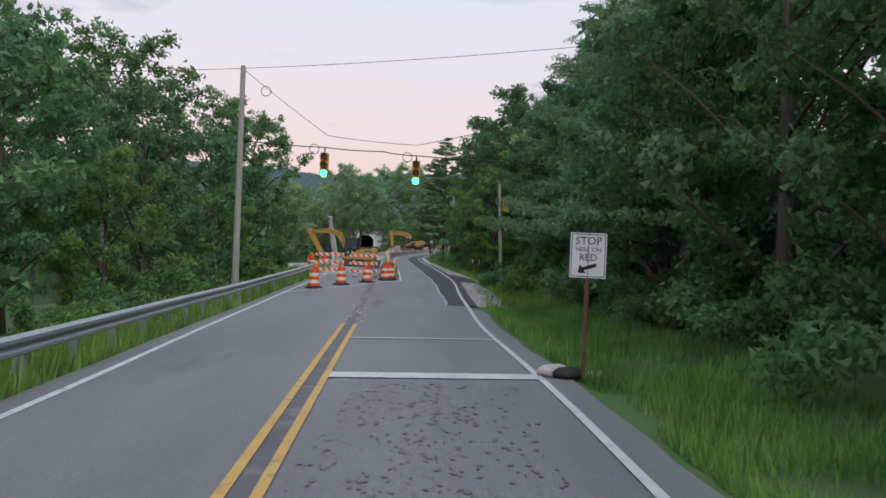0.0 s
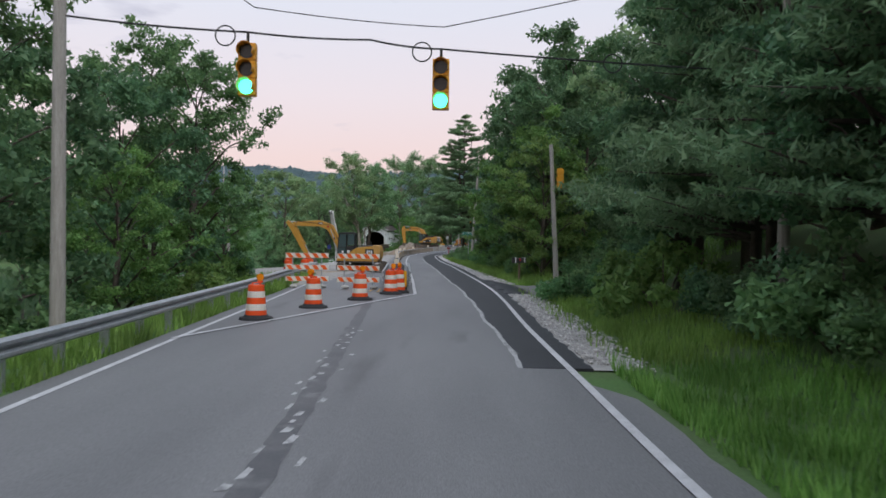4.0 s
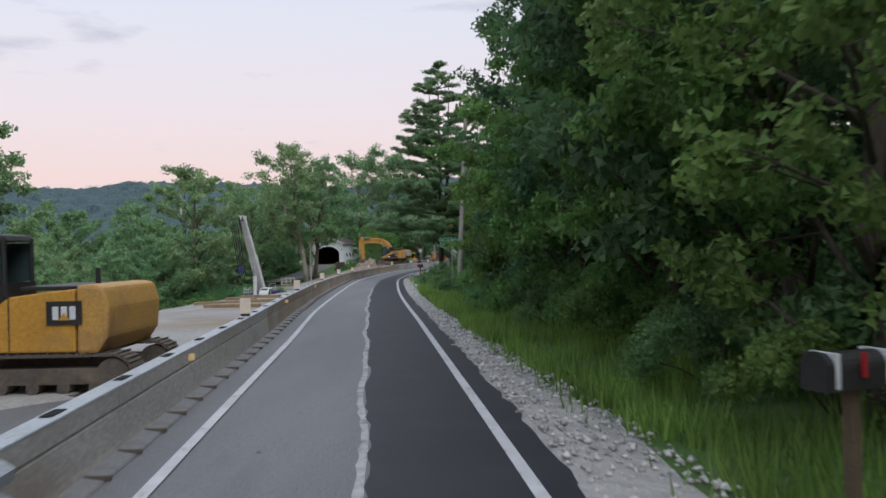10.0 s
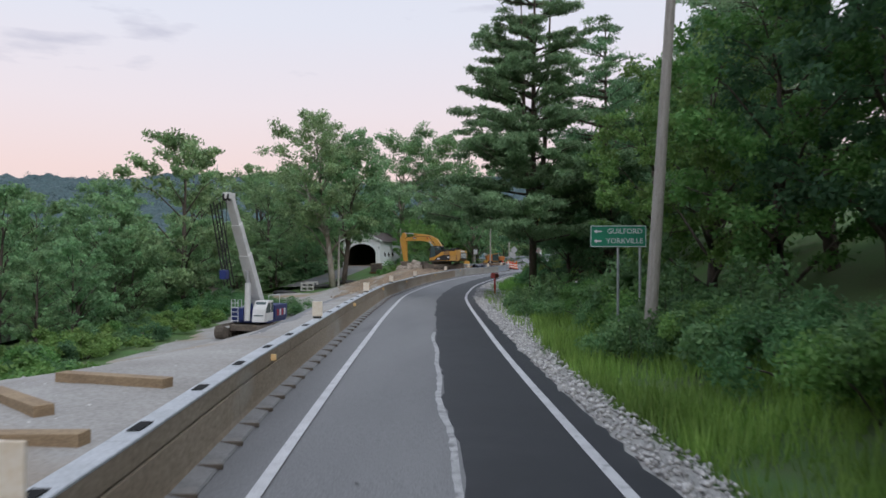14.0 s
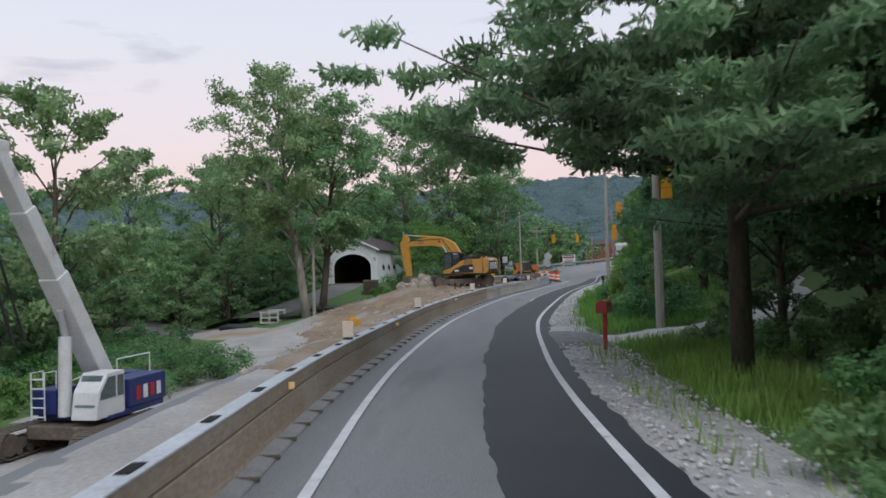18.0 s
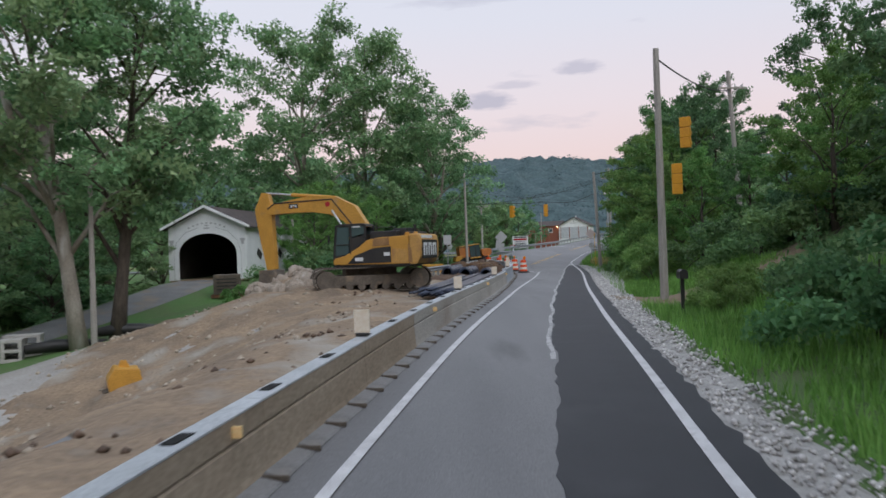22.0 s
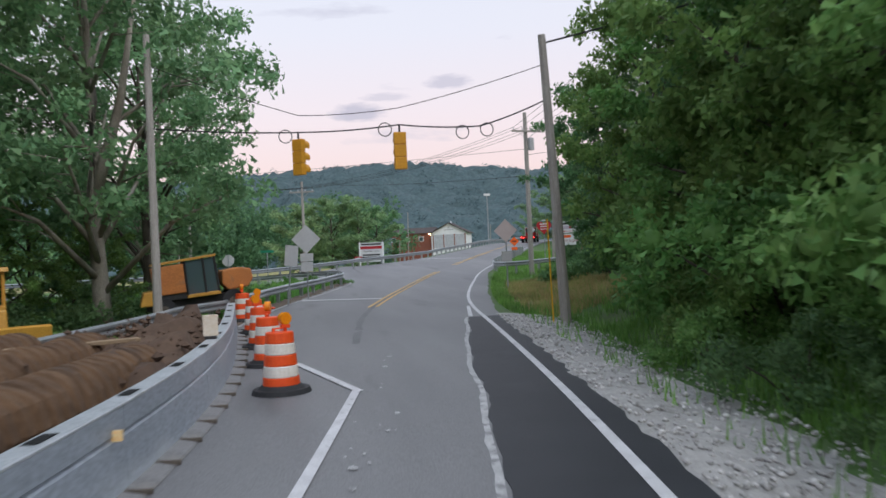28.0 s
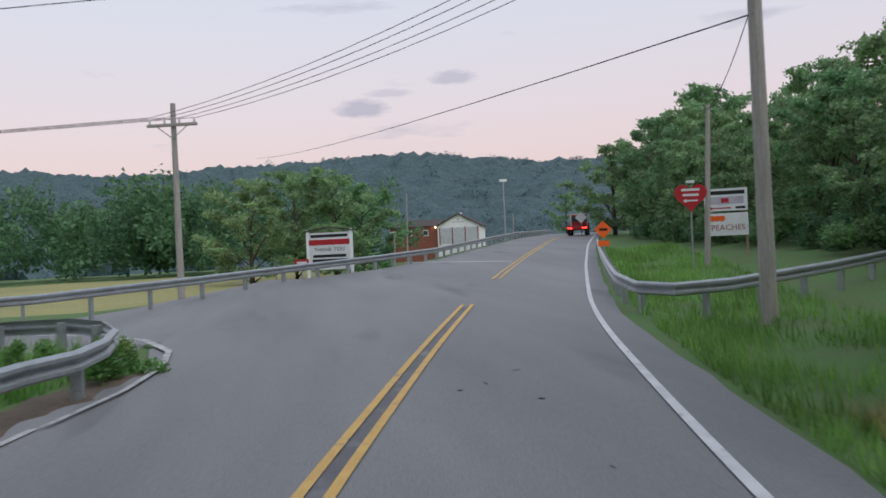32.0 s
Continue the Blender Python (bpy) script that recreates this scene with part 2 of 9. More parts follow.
M_HOLE = mat("dark_slot", (0.006, 0.006, 0.006), None, 3, 0.9, 0, 0)
M_WOODPOLE = mat("weathered_grey_wood_pole", (0.42, 0.39, 0.355), (0.30, 0.275, 0.25), 3, 0.85, 0, 0.4, 20, stretch=(6, 6, 0.4))
M_BARK = mat("rough_grey_bark", (0.13, 0.105, 0.085), (0.075, 0.06, 0.05), 4, 0.95, 0, 0.8, 14, stretch=(2, 2, 0.5), depth=0.03)
M_SYC = mat("pale_sycamore_bark", (0.36, 0.33, 0.28), (0.20, 0.17, 0.135), 1.2, 0.9, 0, 0.4, 14, (0.42, 0.40, 0.36), 0.7, 0.55, stretch=(2, 2, 0.6), depth=0.02)
M_ORANGE = mat("fluorescent_orange_plastic", (0.86, 0.095, 0.015), (0.74, 0.075, 0.013), 3, 0.5, 0, 0.04, 30, (0.42, 0.09, 0.04), 2.5, 0.66)
M_RWHITE = mat("white_reflective_band", (0.80, 0.74, 0.66), (0.68, 0.62, 0.55), 3, 0.4, 0, 0.03, 30, (0.45, 0.36, 0.28), 3, 0.66)
M_CATY = mat("machine_yellow_paint", (0.56, 0.29, 0.05), (0.46, 0.235, 0.042), 1.6, 0.45, 0, 0.04, 30, (0.30, 0.20, 0.11), 1.1, 0.62)
M_CATW = mat("scuffed_machine_yellow", (0.55, 0.30, 0.07), (0.42, 0.24, 0.08), 1.4, 0.55, 0, 0.06, 24, (0.26, 0.13, 0.07), 1.3, 0.54)
M_RUSTY = mat("rust_brown_paint", (0.24, 0.13, 0.06), (0.33, 0.19, 0.08), 2.0, 0.7, 0.1, 0.1, 20)
M_CATK = mat("black_machine_paint", (0.02, 0.02, 0.022), (0.035, 0.033, 0.03), 2, 0.5, 0, 0.04, 30)
M_TRACK = mat("muddy_track_steel", (0.17, 0.14, 0.115), (0.10, 0.085, 0.07), 3, 0.8, 0.3, 0.4, 14, (0.28, 0.21, 0.15), 1.5, 0.55)
M_GLASS = glass("tinted_cab_glass")
M_WPAINT = mat("white_painted_boards", (0.84, 0.85, 0.86), (0.76, 0.77, 0.78), 1.2, 0.6, 0, 0.1, 12, (0.6, 0.6, 0.59), 0.9, 0.66, (1, 1, 0.3))
M_NEARBLACK = mat("near_black_finish", (0.035, 0.03, 0.028), (0.05, 0.045, 0.04), 2, 0.9, 0, 0.2, 10)
M_SIGNW = mat("white_sign_face", (0.70, 0.71, 0.72), (0.62, 0.63, 0.64), 2, 0.45, 0, 0.0, 20)
M_SIGNK = mat("black_sign_paint", (0.015, 0.015, 0.016), None, 3, 0.5, 0, 0)
M_SIGNBACK = mat("bare_aluminium_sign_back", (0.52, 0.52, 0.53), (0.45, 0.45, 0.46), 2, 0.5, 0.3, 0.0, 250)
M_GREEN = mat("green_sign_face", (0.01, 0.22, 0.12), (0.01, 0.18, 0.10), 2, 0.45, 0, 0)
M_RED = mat("red_sign_face", (0.45, 0.02, 0.03), (0.38, 0.02, 0.025), 2, 0.45, 0, 0)
M_SIGY = mat("signal_yellow_housing", (0.72, 0.33, 0.02), (0.62, 0.28, 0.02), 2, 0.5, 0, 0.02, 20)
M_CABLE = mat("black_cable", (0.03, 0.03, 0.032), None, 3, 0.7, 0, 0)
M_BRICK = mat("red_brick", (0.30, 0.105, 0.07), (0.22, 0.08, 0.055), 2, 0.85, 0, 0.2, 14)
M_ROOF = mat("dark_shingle_roof", (0.09, 0.07, 0.065), (0.06, 0.05, 0.048), 2, 0.9, 0, 0.4, 12)
M_DRIVE = mat("old_driveway_asphalt", (0.20, 0.195, 0.19), (0.15, 0.145, 0.14), 1.0, 0.8, 0, 0.4, 30, (0.22, 0.18, 0.14), 0.7, 0.52)
M_CONC = mat("pale_concrete", (0.48, 0.46, 0.43), (0.38, 0.365, 0.34), 2, 0.85, 0, 0.3, 22)
M_TIMBER = mat("rough_sawn_timber", (0.34, 0.245, 0.15), (0.25, 0.175, 0.11), 3, 0.85, 0, 0.3, 18, stretch=(1, 1, 3))
M_BLUE = mat("deep_blue_paint", (0.02, 0.035, 0.15), (0.018, 0.03, 0.12), 2, 0.4, 0, 0.02, 20, (0.12, 0.12, 0.15), 2, 0.7)
M_CRANEW = mat("white_crane_paint", (0.66, 0.66, 0.65), (0.56, 0.55, 0.54), 1.5, 0.45, 0, 0.03, 20, (0.3, 0.27, 0.24), 1.5, 0.66)
M_RUST = mat("rusty_steel", (0.20, 0.10, 0.055), (0.13, 0.07, 0.045), 2.5, 0.85, 0.3, 0.3, 16)
M_STONE = mat("broken_limestone", (0.40, 0.34, 0.27), (0.30, 0.25, 0.195), 1.5, 0.9, 0, 0.5, 12, island=0.25)
M_GSTONE = mat("loose_gravel_stones", (0.58, 0.56, 0.545), (0.42, 0.40, 0.385), 6, 0.9, 0, 0.2, 30, island=0.35)
M_LEAF = leaf_mat("broad_leaves", (0.095, 0.20, 0.085), (0.175, 0.305, 0.125))
M_LEAFL = leaf_mat("light_broad_leaves", (0.12, 0.25, 0.07), (0.20, 0.33, 0.10))
M_LEAFD = leaf_mat("dark_broad_leaves", (0.085, 0.18, 0.09), (0.145, 0.255, 0.12))
M_PINE = leaf_mat("pine_needles", (0.14, 0.265, 0.135), (0.225, 0.35, 0.185))
# Haze over the farther trees is put into this paler leaf colour.
M_LEAFH = leaf_mat("haze_paled_broad_leaves", (0.165, 0.30, 0.145), (0.27, 0.41, 0.20))
M_GRASS = leaf_mat("grass_blades", (0.12, 0.27, 0.055), (0.23, 0.41, 0.10))
M_DRY = leaf_mat("dry_grass_blades", (0.36, 0.30, 0.12), (0.48, 0.41, 0.19))
# Distance haze is put into this blue-green leaf colour and its narrow tone range.
M_FAR = leaf_mat("haze_blue_hill_woods", (0.085, 0.135, 0.155), (0.13, 0.185, 0.20), 0.75, 1.2)

# ---- helpers for meshes ----
def part(name, bm, material, parent=None, label="", smooth=False):
    me = bpy.data.meshes.new(name)
    bm.normal_update()
    bm.to_mesh(me)
    bm.free()
    me.materials.append(material)
    if smooth:
        me.polygons.foreach_set("use_smooth", [True] * len(me.polygons))
    ob = new(name, me)
    if parent:
        ob.parent = parent
    if label:
        ob["label"] = label
    return ob


def raw(name, verts, faces, material, parent=None, smooth=False):
    me = bpy.data.meshes.new(name)
    me.from_pydata([tuple(v) for v in verts], [], [tuple(f) for f in faces])
    me.materials.append(material)
    if smooth:
        me.polygons.foreach_set("use_smooth", [True] * len(me.polygons))
    ob = new(name, me)
    if parent:
        ob.parent = parent
    return ob


def box(bm, x0, x1, y0, y1, z0, z1, bevel=0.0, m=None):
    r = bmesh.ops.create_cube(bm, size=1.0)
    vs = r["verts"]
    bmesh.ops.scale(bm, vec=(x1 - x0, y1 - y0, z1 - z0), verts=vs)
    bmesh.ops.translate(bm, vec=((x0 + x1) / 2, (y0 + y1) / 2, (z0 + z1) / 2), verts=vs)
    if m is not None:
        bmesh.ops.transform(bm, matrix=m, verts=vs)
    if bevel:
        es = list({e for v in vs for e in v.link_edges})
        bmesh.ops.bevel(bm, geom=es, offset=bevel, segments=2, profile=0.6, affect="EDGES")
    return bm


def cyl(bm, a, b, r0, r1=None, seg=12):
    a, b = Vector(a), Vector(b)
    r1 = r0 if r1 is None else r1
    q = (b - a).to_track_quat("Z", "Y").to_matrix().to_4x4()
    m = Matrix.Translation((a + b) / 2) @ q
    bmesh.ops.create_cone(bm, cap_ends=True, segments=seg, radius1=r0, radius2=r1, depth=(b - a).length, matrix=m)
    return bm


def tube(pts, rad, seg=6):
    """A bent tube through pts with the radii rad, as verts and faces."""
    vs, fs = [], []
    n = len(pts)
    for i, p in enumerate(pts):
        d = Vector(pts[min(i + 1, n - 1)]) - Vector(pts[max(i - 1, 0)])
        q = d.to_track_quat("Z", "Y")
        r = rad[i] if hasattr(rad, "__len__") else rad
        for k in range(seg):
            a = 2 * math.pi * k / seg
            vs.append(Vector(p) + q @ Vector((r * math.cos(a), r * math.sin(a), 0)))
    for i in range(n - 1):
        for k in range(seg):
            k2 = (k + 1) % seg
            fs.append((i * seg + k, i * seg + k2, (i + 1) * seg + k2, (i + 1) * seg + k))
    fs.append(tuple(range(seg))[::-1])
    fs.append(tuple((n - 1) * seg + k for k in range(seg)))
    return vs, fs


def prism(bm, prof, x0, x1, m=None):
    """A profile of (y, z) points drawn out along x."""
    a = [bm.verts.new((x0, y, z)) for y, z in prof]
    b = [bm.verts.new((x1, y, z)) for y, z in prof]
    fs = [bm.faces.new(a[::-1]), bm.faces.new(b)]
    for i in range(len(prof)):
        j = (i + 1) % len(prof)
        fs.append(bm.faces.new((a[i], a[j], b[j], b[i])))
    bmesh.ops.recalc_face_normals(bm, faces=fs)
    if m is not None:
        bmesh.ops.transform(bm, matrix=m, verts=a + b)
    return bm


def empty(name, m, label, category, group="", kind=""):
    ob = new(name)
    ob.empty_display_size = 0.2
    ob.matrix_world = m
    return tagged(ob, label, category, group, kind)


def spline(keys):
    ks, vs = np.array([k for k, _ in keys], float), np.array([v for _, v in keys], float)
    fine = np.arange(ks[0], ks[-1] + 0.5, 1.0)
    val = np.interp(fine, ks, vs)
    ker = np.ones(9) / 9
    sm = np.convolve(np.pad(val, 4, mode="reflect", reflect_type="odd"), ker, mode="valid")
    return lambda y: float(np.interp(y, fine, sm)) if y >= ks[0] else float(vs[0] + (y - ks[0]) * (vs[1] - vs[0]) / (ks[1] - ks[0]))


# the road's height, its right-hand white line and the inner edge of the work zone, along y
ROADZ = spline([(-60, 0.3), (0, 0.0), (12, -0.15), (28, -0.39), (47, -0.39), (66, -0.28), (76, -0.24), (95, -0.33), (106, -0.36), (120, -0.47), (130, -0.48), (138, -0.42), (149, -0.25), (160, -0.26),
                (183, -0.44), (196, -0.33), (208, -0.21), (220, -0.05), (235, 0.5), (260, 1.55), (290, 2.9), (320, 3.7), (350, 3.9), (420, 3.0)])
RW = spline([(-60, 4.7), (6.7, 1.98), (13.7, 1.67), (19, 1.2), (24, 0.95), (30, 0.89), (35, 0.64), (47, 0.5), (53, 0.18), (59, -0.34), (66, -0.96), (75, -1.75), (85, -2.64), (95, -3.4), (106, -4.04), (112, -4.35),
             (120, -4.66), (126.5, -4.5), (133, -4.28), (138, -3.75), (147, -2.28), (152, -1.5), (162.4, 0.39), (169, 1.63), (185, 4.84), (190, 5.74), (201, 7.43), (207, 8.24), (215.5, 10.22), (223.2, 12.36),
             (229.8, 14.25), (234.4, 15.95), (246, 20.4), (258, 25.2), (268, 29.2), (295, 40.8), (330, 57), (420, 100)])
LW = spline([(44, -2.5), (47.7, -2.95), (53, -3.26), (66, -4.34), (74, -4.95), (78.3, -5.48), (85, -5.97), (91, -6.4), (106, -7.32), (112, -7.61), (120, -8.04), (126, -7.95), (133.5, -7.6), (138, -7.15), (147.5, -5.54),
             (152, -4.75), (163, -2.63), (169, -1.57), (186, 1.89), (191.2, 2.85)])
TOE_END = spline([(160, -3.75), (169, -2.12), (178, -0.75), (186, 0.5), (190, 0.98), (192.5, 1.08), (197, 0.8), (203, 0.42)])
TOE = lambda y: LW(y) - 0.52 - 0.14 * smoothstep(82, 90, y) * (1 - smoothstep(116, 126, y)) if y < 166 else TOE_END(y)
LEFT = spline([(-60, -1.5), (0, -4.6), (8.8, -5.11), (11.4, -5.35), (19, -6.12), (29, -7.0), (38.6, -7.6), (46, -8.0), (56, -8.55), (66, -8.6), (80, -8.9), (91, -9.45), (106, -10.15), (112, -10.85), (120, -11.15), (128, -10.8), (134, -10.3), (142, -9.75), (147, -9.1), (163, -6.2), (180, -2.8), (190, -1.2), (196, -0.6),
               (208, 0.9), (214.4, 2.2), (223, 4.4), (243, 10.5), (260, 17.0), (295, 33.0), (330, 49), (420, 92)])


def smoothstep(a, b, v):
    t = min(1.0, max(0.0, (v - a) / (b - a)))
    return t * t * (3 - 2 * t)


DROP_Y = (48, 60, 70, 80, 92, 104, 116, 148, 157, 165, 176, 188, 202)
DROP_E = (0, 1.5, 4, 7, 10, 16, 25)
DROP = ((0, 0.0, 0.8, 2.0, 2.8, 3.3, 3.4), (0, 0, 0, 0, 0.3, 2.5, 4.0), (0, 0, 0, 0.2, 1.0, 3.4, 4.5), (0, 0, 0.1, 1.4, 3.0, 4.2, 4.6), (0, 0, 0.3, 2.2, 3.5, 4.4, 4.6), (0, 0.5, 1.7, 2.9, 3.6, 4.2, 4.6),
        (0, 0.7, 1.95, 3.2, 3.5, 3.9, 4.4), (0, 0.4, 1.6, 3.0, 3.2, 3.4, 3.8), (0, 0.15, 0.9, 2.4, 3.0, 3.0, 3.4), (0, -0.25, -0.45, -0.3, 0.7, 2.0, 3.0), (0, -0.2, -0.4, -0.2, 0.2, 0.8, 2.2),
        (0, -0.1, -0.3, -0.3, -0.4, -0.5, -0.3), (0, 0.0, 0.3, 0.5, 0.5, 0.0, 0.3))


def left_drop(y, e):
    cols = [float(np.interp(e, DROP_E, row)) for row in DROP]
    d = float(np.interp(y, DROP_Y, cols))
    side = smoothstep(212, 226, y) * (1 - smoothstep(248, 256, y))
    late = smoothstep(203, 214, y)
    after = min(1.6, 0.28 * max(0.0, e - 1.2)) * (1 - 0.8 * side) + 0.6 * max(0.0, ROADZ(y)) * smoothstep(3, 14, e)
    return d * (1 - late) + after * late


def ground_z(x, y):
    """The land: level along the road, a wooded bank to the right, a lower work yard and river plain to the left."""
    yc = min(max(y, -60), 420)
    z = ROADZ(yc)
    d, e = x - RW(yc), LEFT(yc) - x
    nz = noise.noise(Vector((x * 0.08, y * 0.08, 0)))
    if d > 0:
        ditch = -0.18 * smoothstep(0.6, 2.4, d) + 0.1 * smoothstep(2.6, 4, d)
        slope = 0.34 if y < 205 else 0.34 - 0.27 * smoothstep(205, 222, y)
        flat = smoothstep(104, 116, y) * (1 - smoothstep(128, 138, y))
        start = 3.2 + 3.0 * flat
        s, u = (x - 2.6) * 0.61 + (y - 54) * 0.79, abs((x - 2.6) * 0.79 - (y - 54) * 0.61)
        slope *= 1 - 0.8 * (1 - smoothstep(2.2, 4.5, u)) * (1 - smoothstep(14, 26, s)) * smoothstep(-7, -3, s)
        return z + ditch + slope * max(0, min(d, 70) - start) * (0.5 + 0.5 * smoothstep(start, start + 8, d)) + 0.25 * nz * smoothstep(2, 6, d)
    if e > 0:
        low = z - left_drop(yc, e) + 0.3 * nz * smoothstep(5, 12, e)
        level = smoothstep(219, 226, y) * (1 - smoothstep(252, 264, y))
        return low + level * max(0.0, z * (1 - smoothstep(0, 14, e)) - 0.05 - 0.12 * smoothstep(229, 233, y) - low)
    return z


def strip(name, f0, f1, y0, y1, dz, material, step=1.0, thick=0.0, parent=None, rag=0.0, seed=0, rag2=0.0):
    """A band on the road between two lines x = f0(y) and x = f1(y), dz above it; with thickness it has sides; rag: a broken edge."""
    rr = random.Random(seed)
    n = max(2, int((y1 - y0) / step) + 1)
    vs, fs = [], []
    for i in range(n):
        y = y0 + (y1 - y0) * i / (n - 1)
        a, b = f0(y) + rr.uniform(-rag, rag), f1(y) + rr.uniform(-rag2, rag2)
        for x in (a, (a + b) / 2, b):
            vs.append((x, y, ROADZ(y) + dz))
    for i in range(n - 1):
        for k in (0, 1):
            p = i * 3 + k
            fs.append((p, p + 1, p + 4, p + 3))
    if thick:
        o = len(vs)
        vs += [(x, y, z - thick) for x, y, z in vs[:]]
        for i in range(n - 1):
            fs += [(3 * i, 3 * i + 3, o + 3 * i + 3, o + 3 * i), (3 * i + 2, o + 3 * i + 2, o + 3 * i + 5, 3 * i + 5)]
        fs += [(0, o, o + 1, 1), (1, o + 1, o + 2, 2)]
        q = 3 * (n - 1)
        fs += [(q, q + 1, o + q + 1, o + q), (q + 1, q + 2, o + q + 2, o + q + 1)]
    return raw(name, vs, fs, material, parent)


def axis(a, b, fine, far):
    """Grid lines from -far to far, fine between a and b."""
    mid = list(np.arange(a, b + 0.01, fine))
    step, lo, hi = fine, [a], [b]
    while lo[-1] > -far or hi[-1] < far:
        step *= 1.35
        if lo[-1] > -far:
            lo.append(lo[-1] - step)
        if hi[-1] < far:
            hi.append(hi[-1] + step)
    return lo[:0:-1] + mid + hi[1:]


gx, gy = axis(-38, 30, 0.65, 2600), axis(-20, 290, 1.0, 2600)
gv = [(x, y, ground_z(x, y) - 0.03) for y in gy for x in gx]
nx = len(gx)
gf = [(j * nx + i, j * nx + i + 1, (j + 1) * nx + i + 1, (j + 1) * nx + i) for j in range(len(gy) - 1) for i in range(nx - 1)]
ground = tagged(raw("ground", gv, gf, M_GRASS_G, smooth=True), "grassy soil bank and river plain along a country road", "ground", kind="structure")

road = tagged(strip("road", lambda y: LEFT(y) - 0.35, lambda y: RW(y) + (0.55 if y < 29 else 0.1 if y < 201 else 0.62 + 0.3 * smoothstep(203, 209, y) * (1 - smoothstep(220, 230, y))), -60, 420, 0.012, M_ROAD, 1.0, rag2=0.05, seed=12), "worn grey two-lane asphalt country road", "road", kind="structure")
SEAM_OFF = spline([(25, -0.72), (34, -0.74), (45, -1.15), (56, -1.47), (120, -1.45), (155, -1.36), (177, -1.33), (185, -1.31), (189, -1.2), (197, -0.93), (202, -0.4)])
SEAM = lambda y: RW(y) + SEAM_OFF(y) + 0.05 * math.sin(y * 1.1) * math.sin(y * 0.37)
tagged(strip("road_widening", SEAM, lambda y: RW(y) + 0.42, 30.5, 201.8, 0.022, M_NEWASP, 0.35, 0.09, rag=0.035, seed=3, rag2=0.05), "strip of fresh black asphalt widening the old lane", "road", kind="structure")
for y0, y1 in ((30.5, 100.0), (147.0, 201.8)):
    tagged(strip("seam_line", lambda y: SEAM(y) - 0.11, lambda y: SEAM(y) - 0.02, y0, y1, 0.018, M_SCUFF, 0.3, rag=0.02, seed=4), "scuffed remains of an old white edge line beside fresh asphalt", "road marking", kind="structure")
TARX = spline([(0, -1.25), (6.3, -1.66), (21.7, -2.69), (29.7, -3.28), (37.4, -3.82), (46, -4.4)])
tagged(strip("tar_joint", lambda y: TARX(y) - 0.15, lambda y: TARX(y) + 0.15, 4.0, 46.0, 0.017, M_TAR, 0.4, rag=0.03, seed=6, rag2=0.03), "dark tar-sealed joint between the lanes", "road marking", kind="structure")
tagged(strip("tar_joint", lambda y: spline([(196, 3.2), (205, 4.1), (210.8, 5.47), (216.8, 6.9), (223.8, 8.95), (231.2, 11.35), (238, 13.7)])(y) - 0.1, lambda y: spline([(196, 3.2), (205, 4.1), (210.8, 5.47), (216.8, 6.9), (223.8, 8.95), (231.2, 11.35), (238, 13.7)])(y) + 0.1, 197.0, 233.0, 0.017, M_TAR, 0.4, rag=0.03, seed=7, rag2=0.03), "dark tar-sealed joint between the lanes", "road marking", kind="structure")
rr = random.Random(8)
scuffs = [(x, y) for y in np.arange(22.0, 36.0, 0.42) for x in (-2.66 - 0.0755 * (y - 21.7) + rr.uniform(-0.3, 0.3),)]
scv, scf = [], []
for x, y in scuffs:
    w, l = rr.uniform(0.03, 0.07), rr.uniform(0.06, 0.2)
    k = len(scv)
    scv += [(x - w, y - l, ROADZ(y) + 0.021), (x + w * 0.7, y - l * 0.8, ROADZ(y) + 0.021), (x + w, y + l * 0.7, ROADZ(y) + 0.021), (x - w * 0.5, y + l, ROADZ(y) + 0.021)]
    scf.append((k, k + 1, k + 2, k + 3))
tagged(raw("paint_scraps", scv, scf, M_SCUFF), "scraps of old pale paint left along the tar joint", "road marking", kind="stuff")


def splotches(name, count, x0, x1, y0, y1, lo, hi, material, label, f=lambda y: 0.0):
    """Many small ragged stains scattered on the road, densest in the middle of the band."""
    sv, sf = [], []
    for _ in range(count):
        y = rr.uniform(y0, y1)
        x = f(y) + (x0 + x1) / 2 + (x1 - x0) / 2 * rr.choice((-1, 1)) * rr.random() ** 1.4
        r, o = lo + (hi - lo) * rr.random() ** 2.5, len(sv)
        n = rr.choice((6, 7, 9))
        for q in range(n):
            w = r * rr.uniform(0.55, 1.15)
            sv.append((x + w * math.cos(q * 6.283 / n), y + 1.5 * w * math.sin(q * 6.283 / n), ROADZ(y) + 0.0255))
        sf.append(tuple(range(o, o + n)))
    return tagged(raw(name, sv, sf, material), label, "road stain", kind="stuff")


splotches("oil_spots", 1500, -1.35, 1.2, 3.0, 12.2, 0.006, 0.045, M_OIL, "dark oil spots where cars wait at the stop bar")
splotches("oil_spots", 260, -1.2, 0.9, 13.6, 21.0, 0.006, 0.04, M_OIL, "dark oil spots on the worn lane", lambda y: -0.06 * (y - 13))
splotches("tar_spots", 260, -3.0, -1.6, 60, 190, 0.006, 0.045, M_OIL, "small dark tar spots along the old lane", RW)
splotches("tar_spots", 160, -3.4, -1.0, 190, 232, 0.008, 0.05, M_OIL, "small dark tar spots on the worn asphalt", RW)
splotches("paint_flecks", 40, -3.1, -2.3, 180, 196, 0.02, 0.06, M_SCUFF, "flecks of old paint on the asphalt", RW)


def line(name, f, w, y0, y1, material, label, dz=0.030):
    return tagged(strip(name, lambda y: f(y) - w / 2, lambda y: f(y) + w / 2, y0, y1, dz, material, 0.7), label, "road marking", kind="structure")


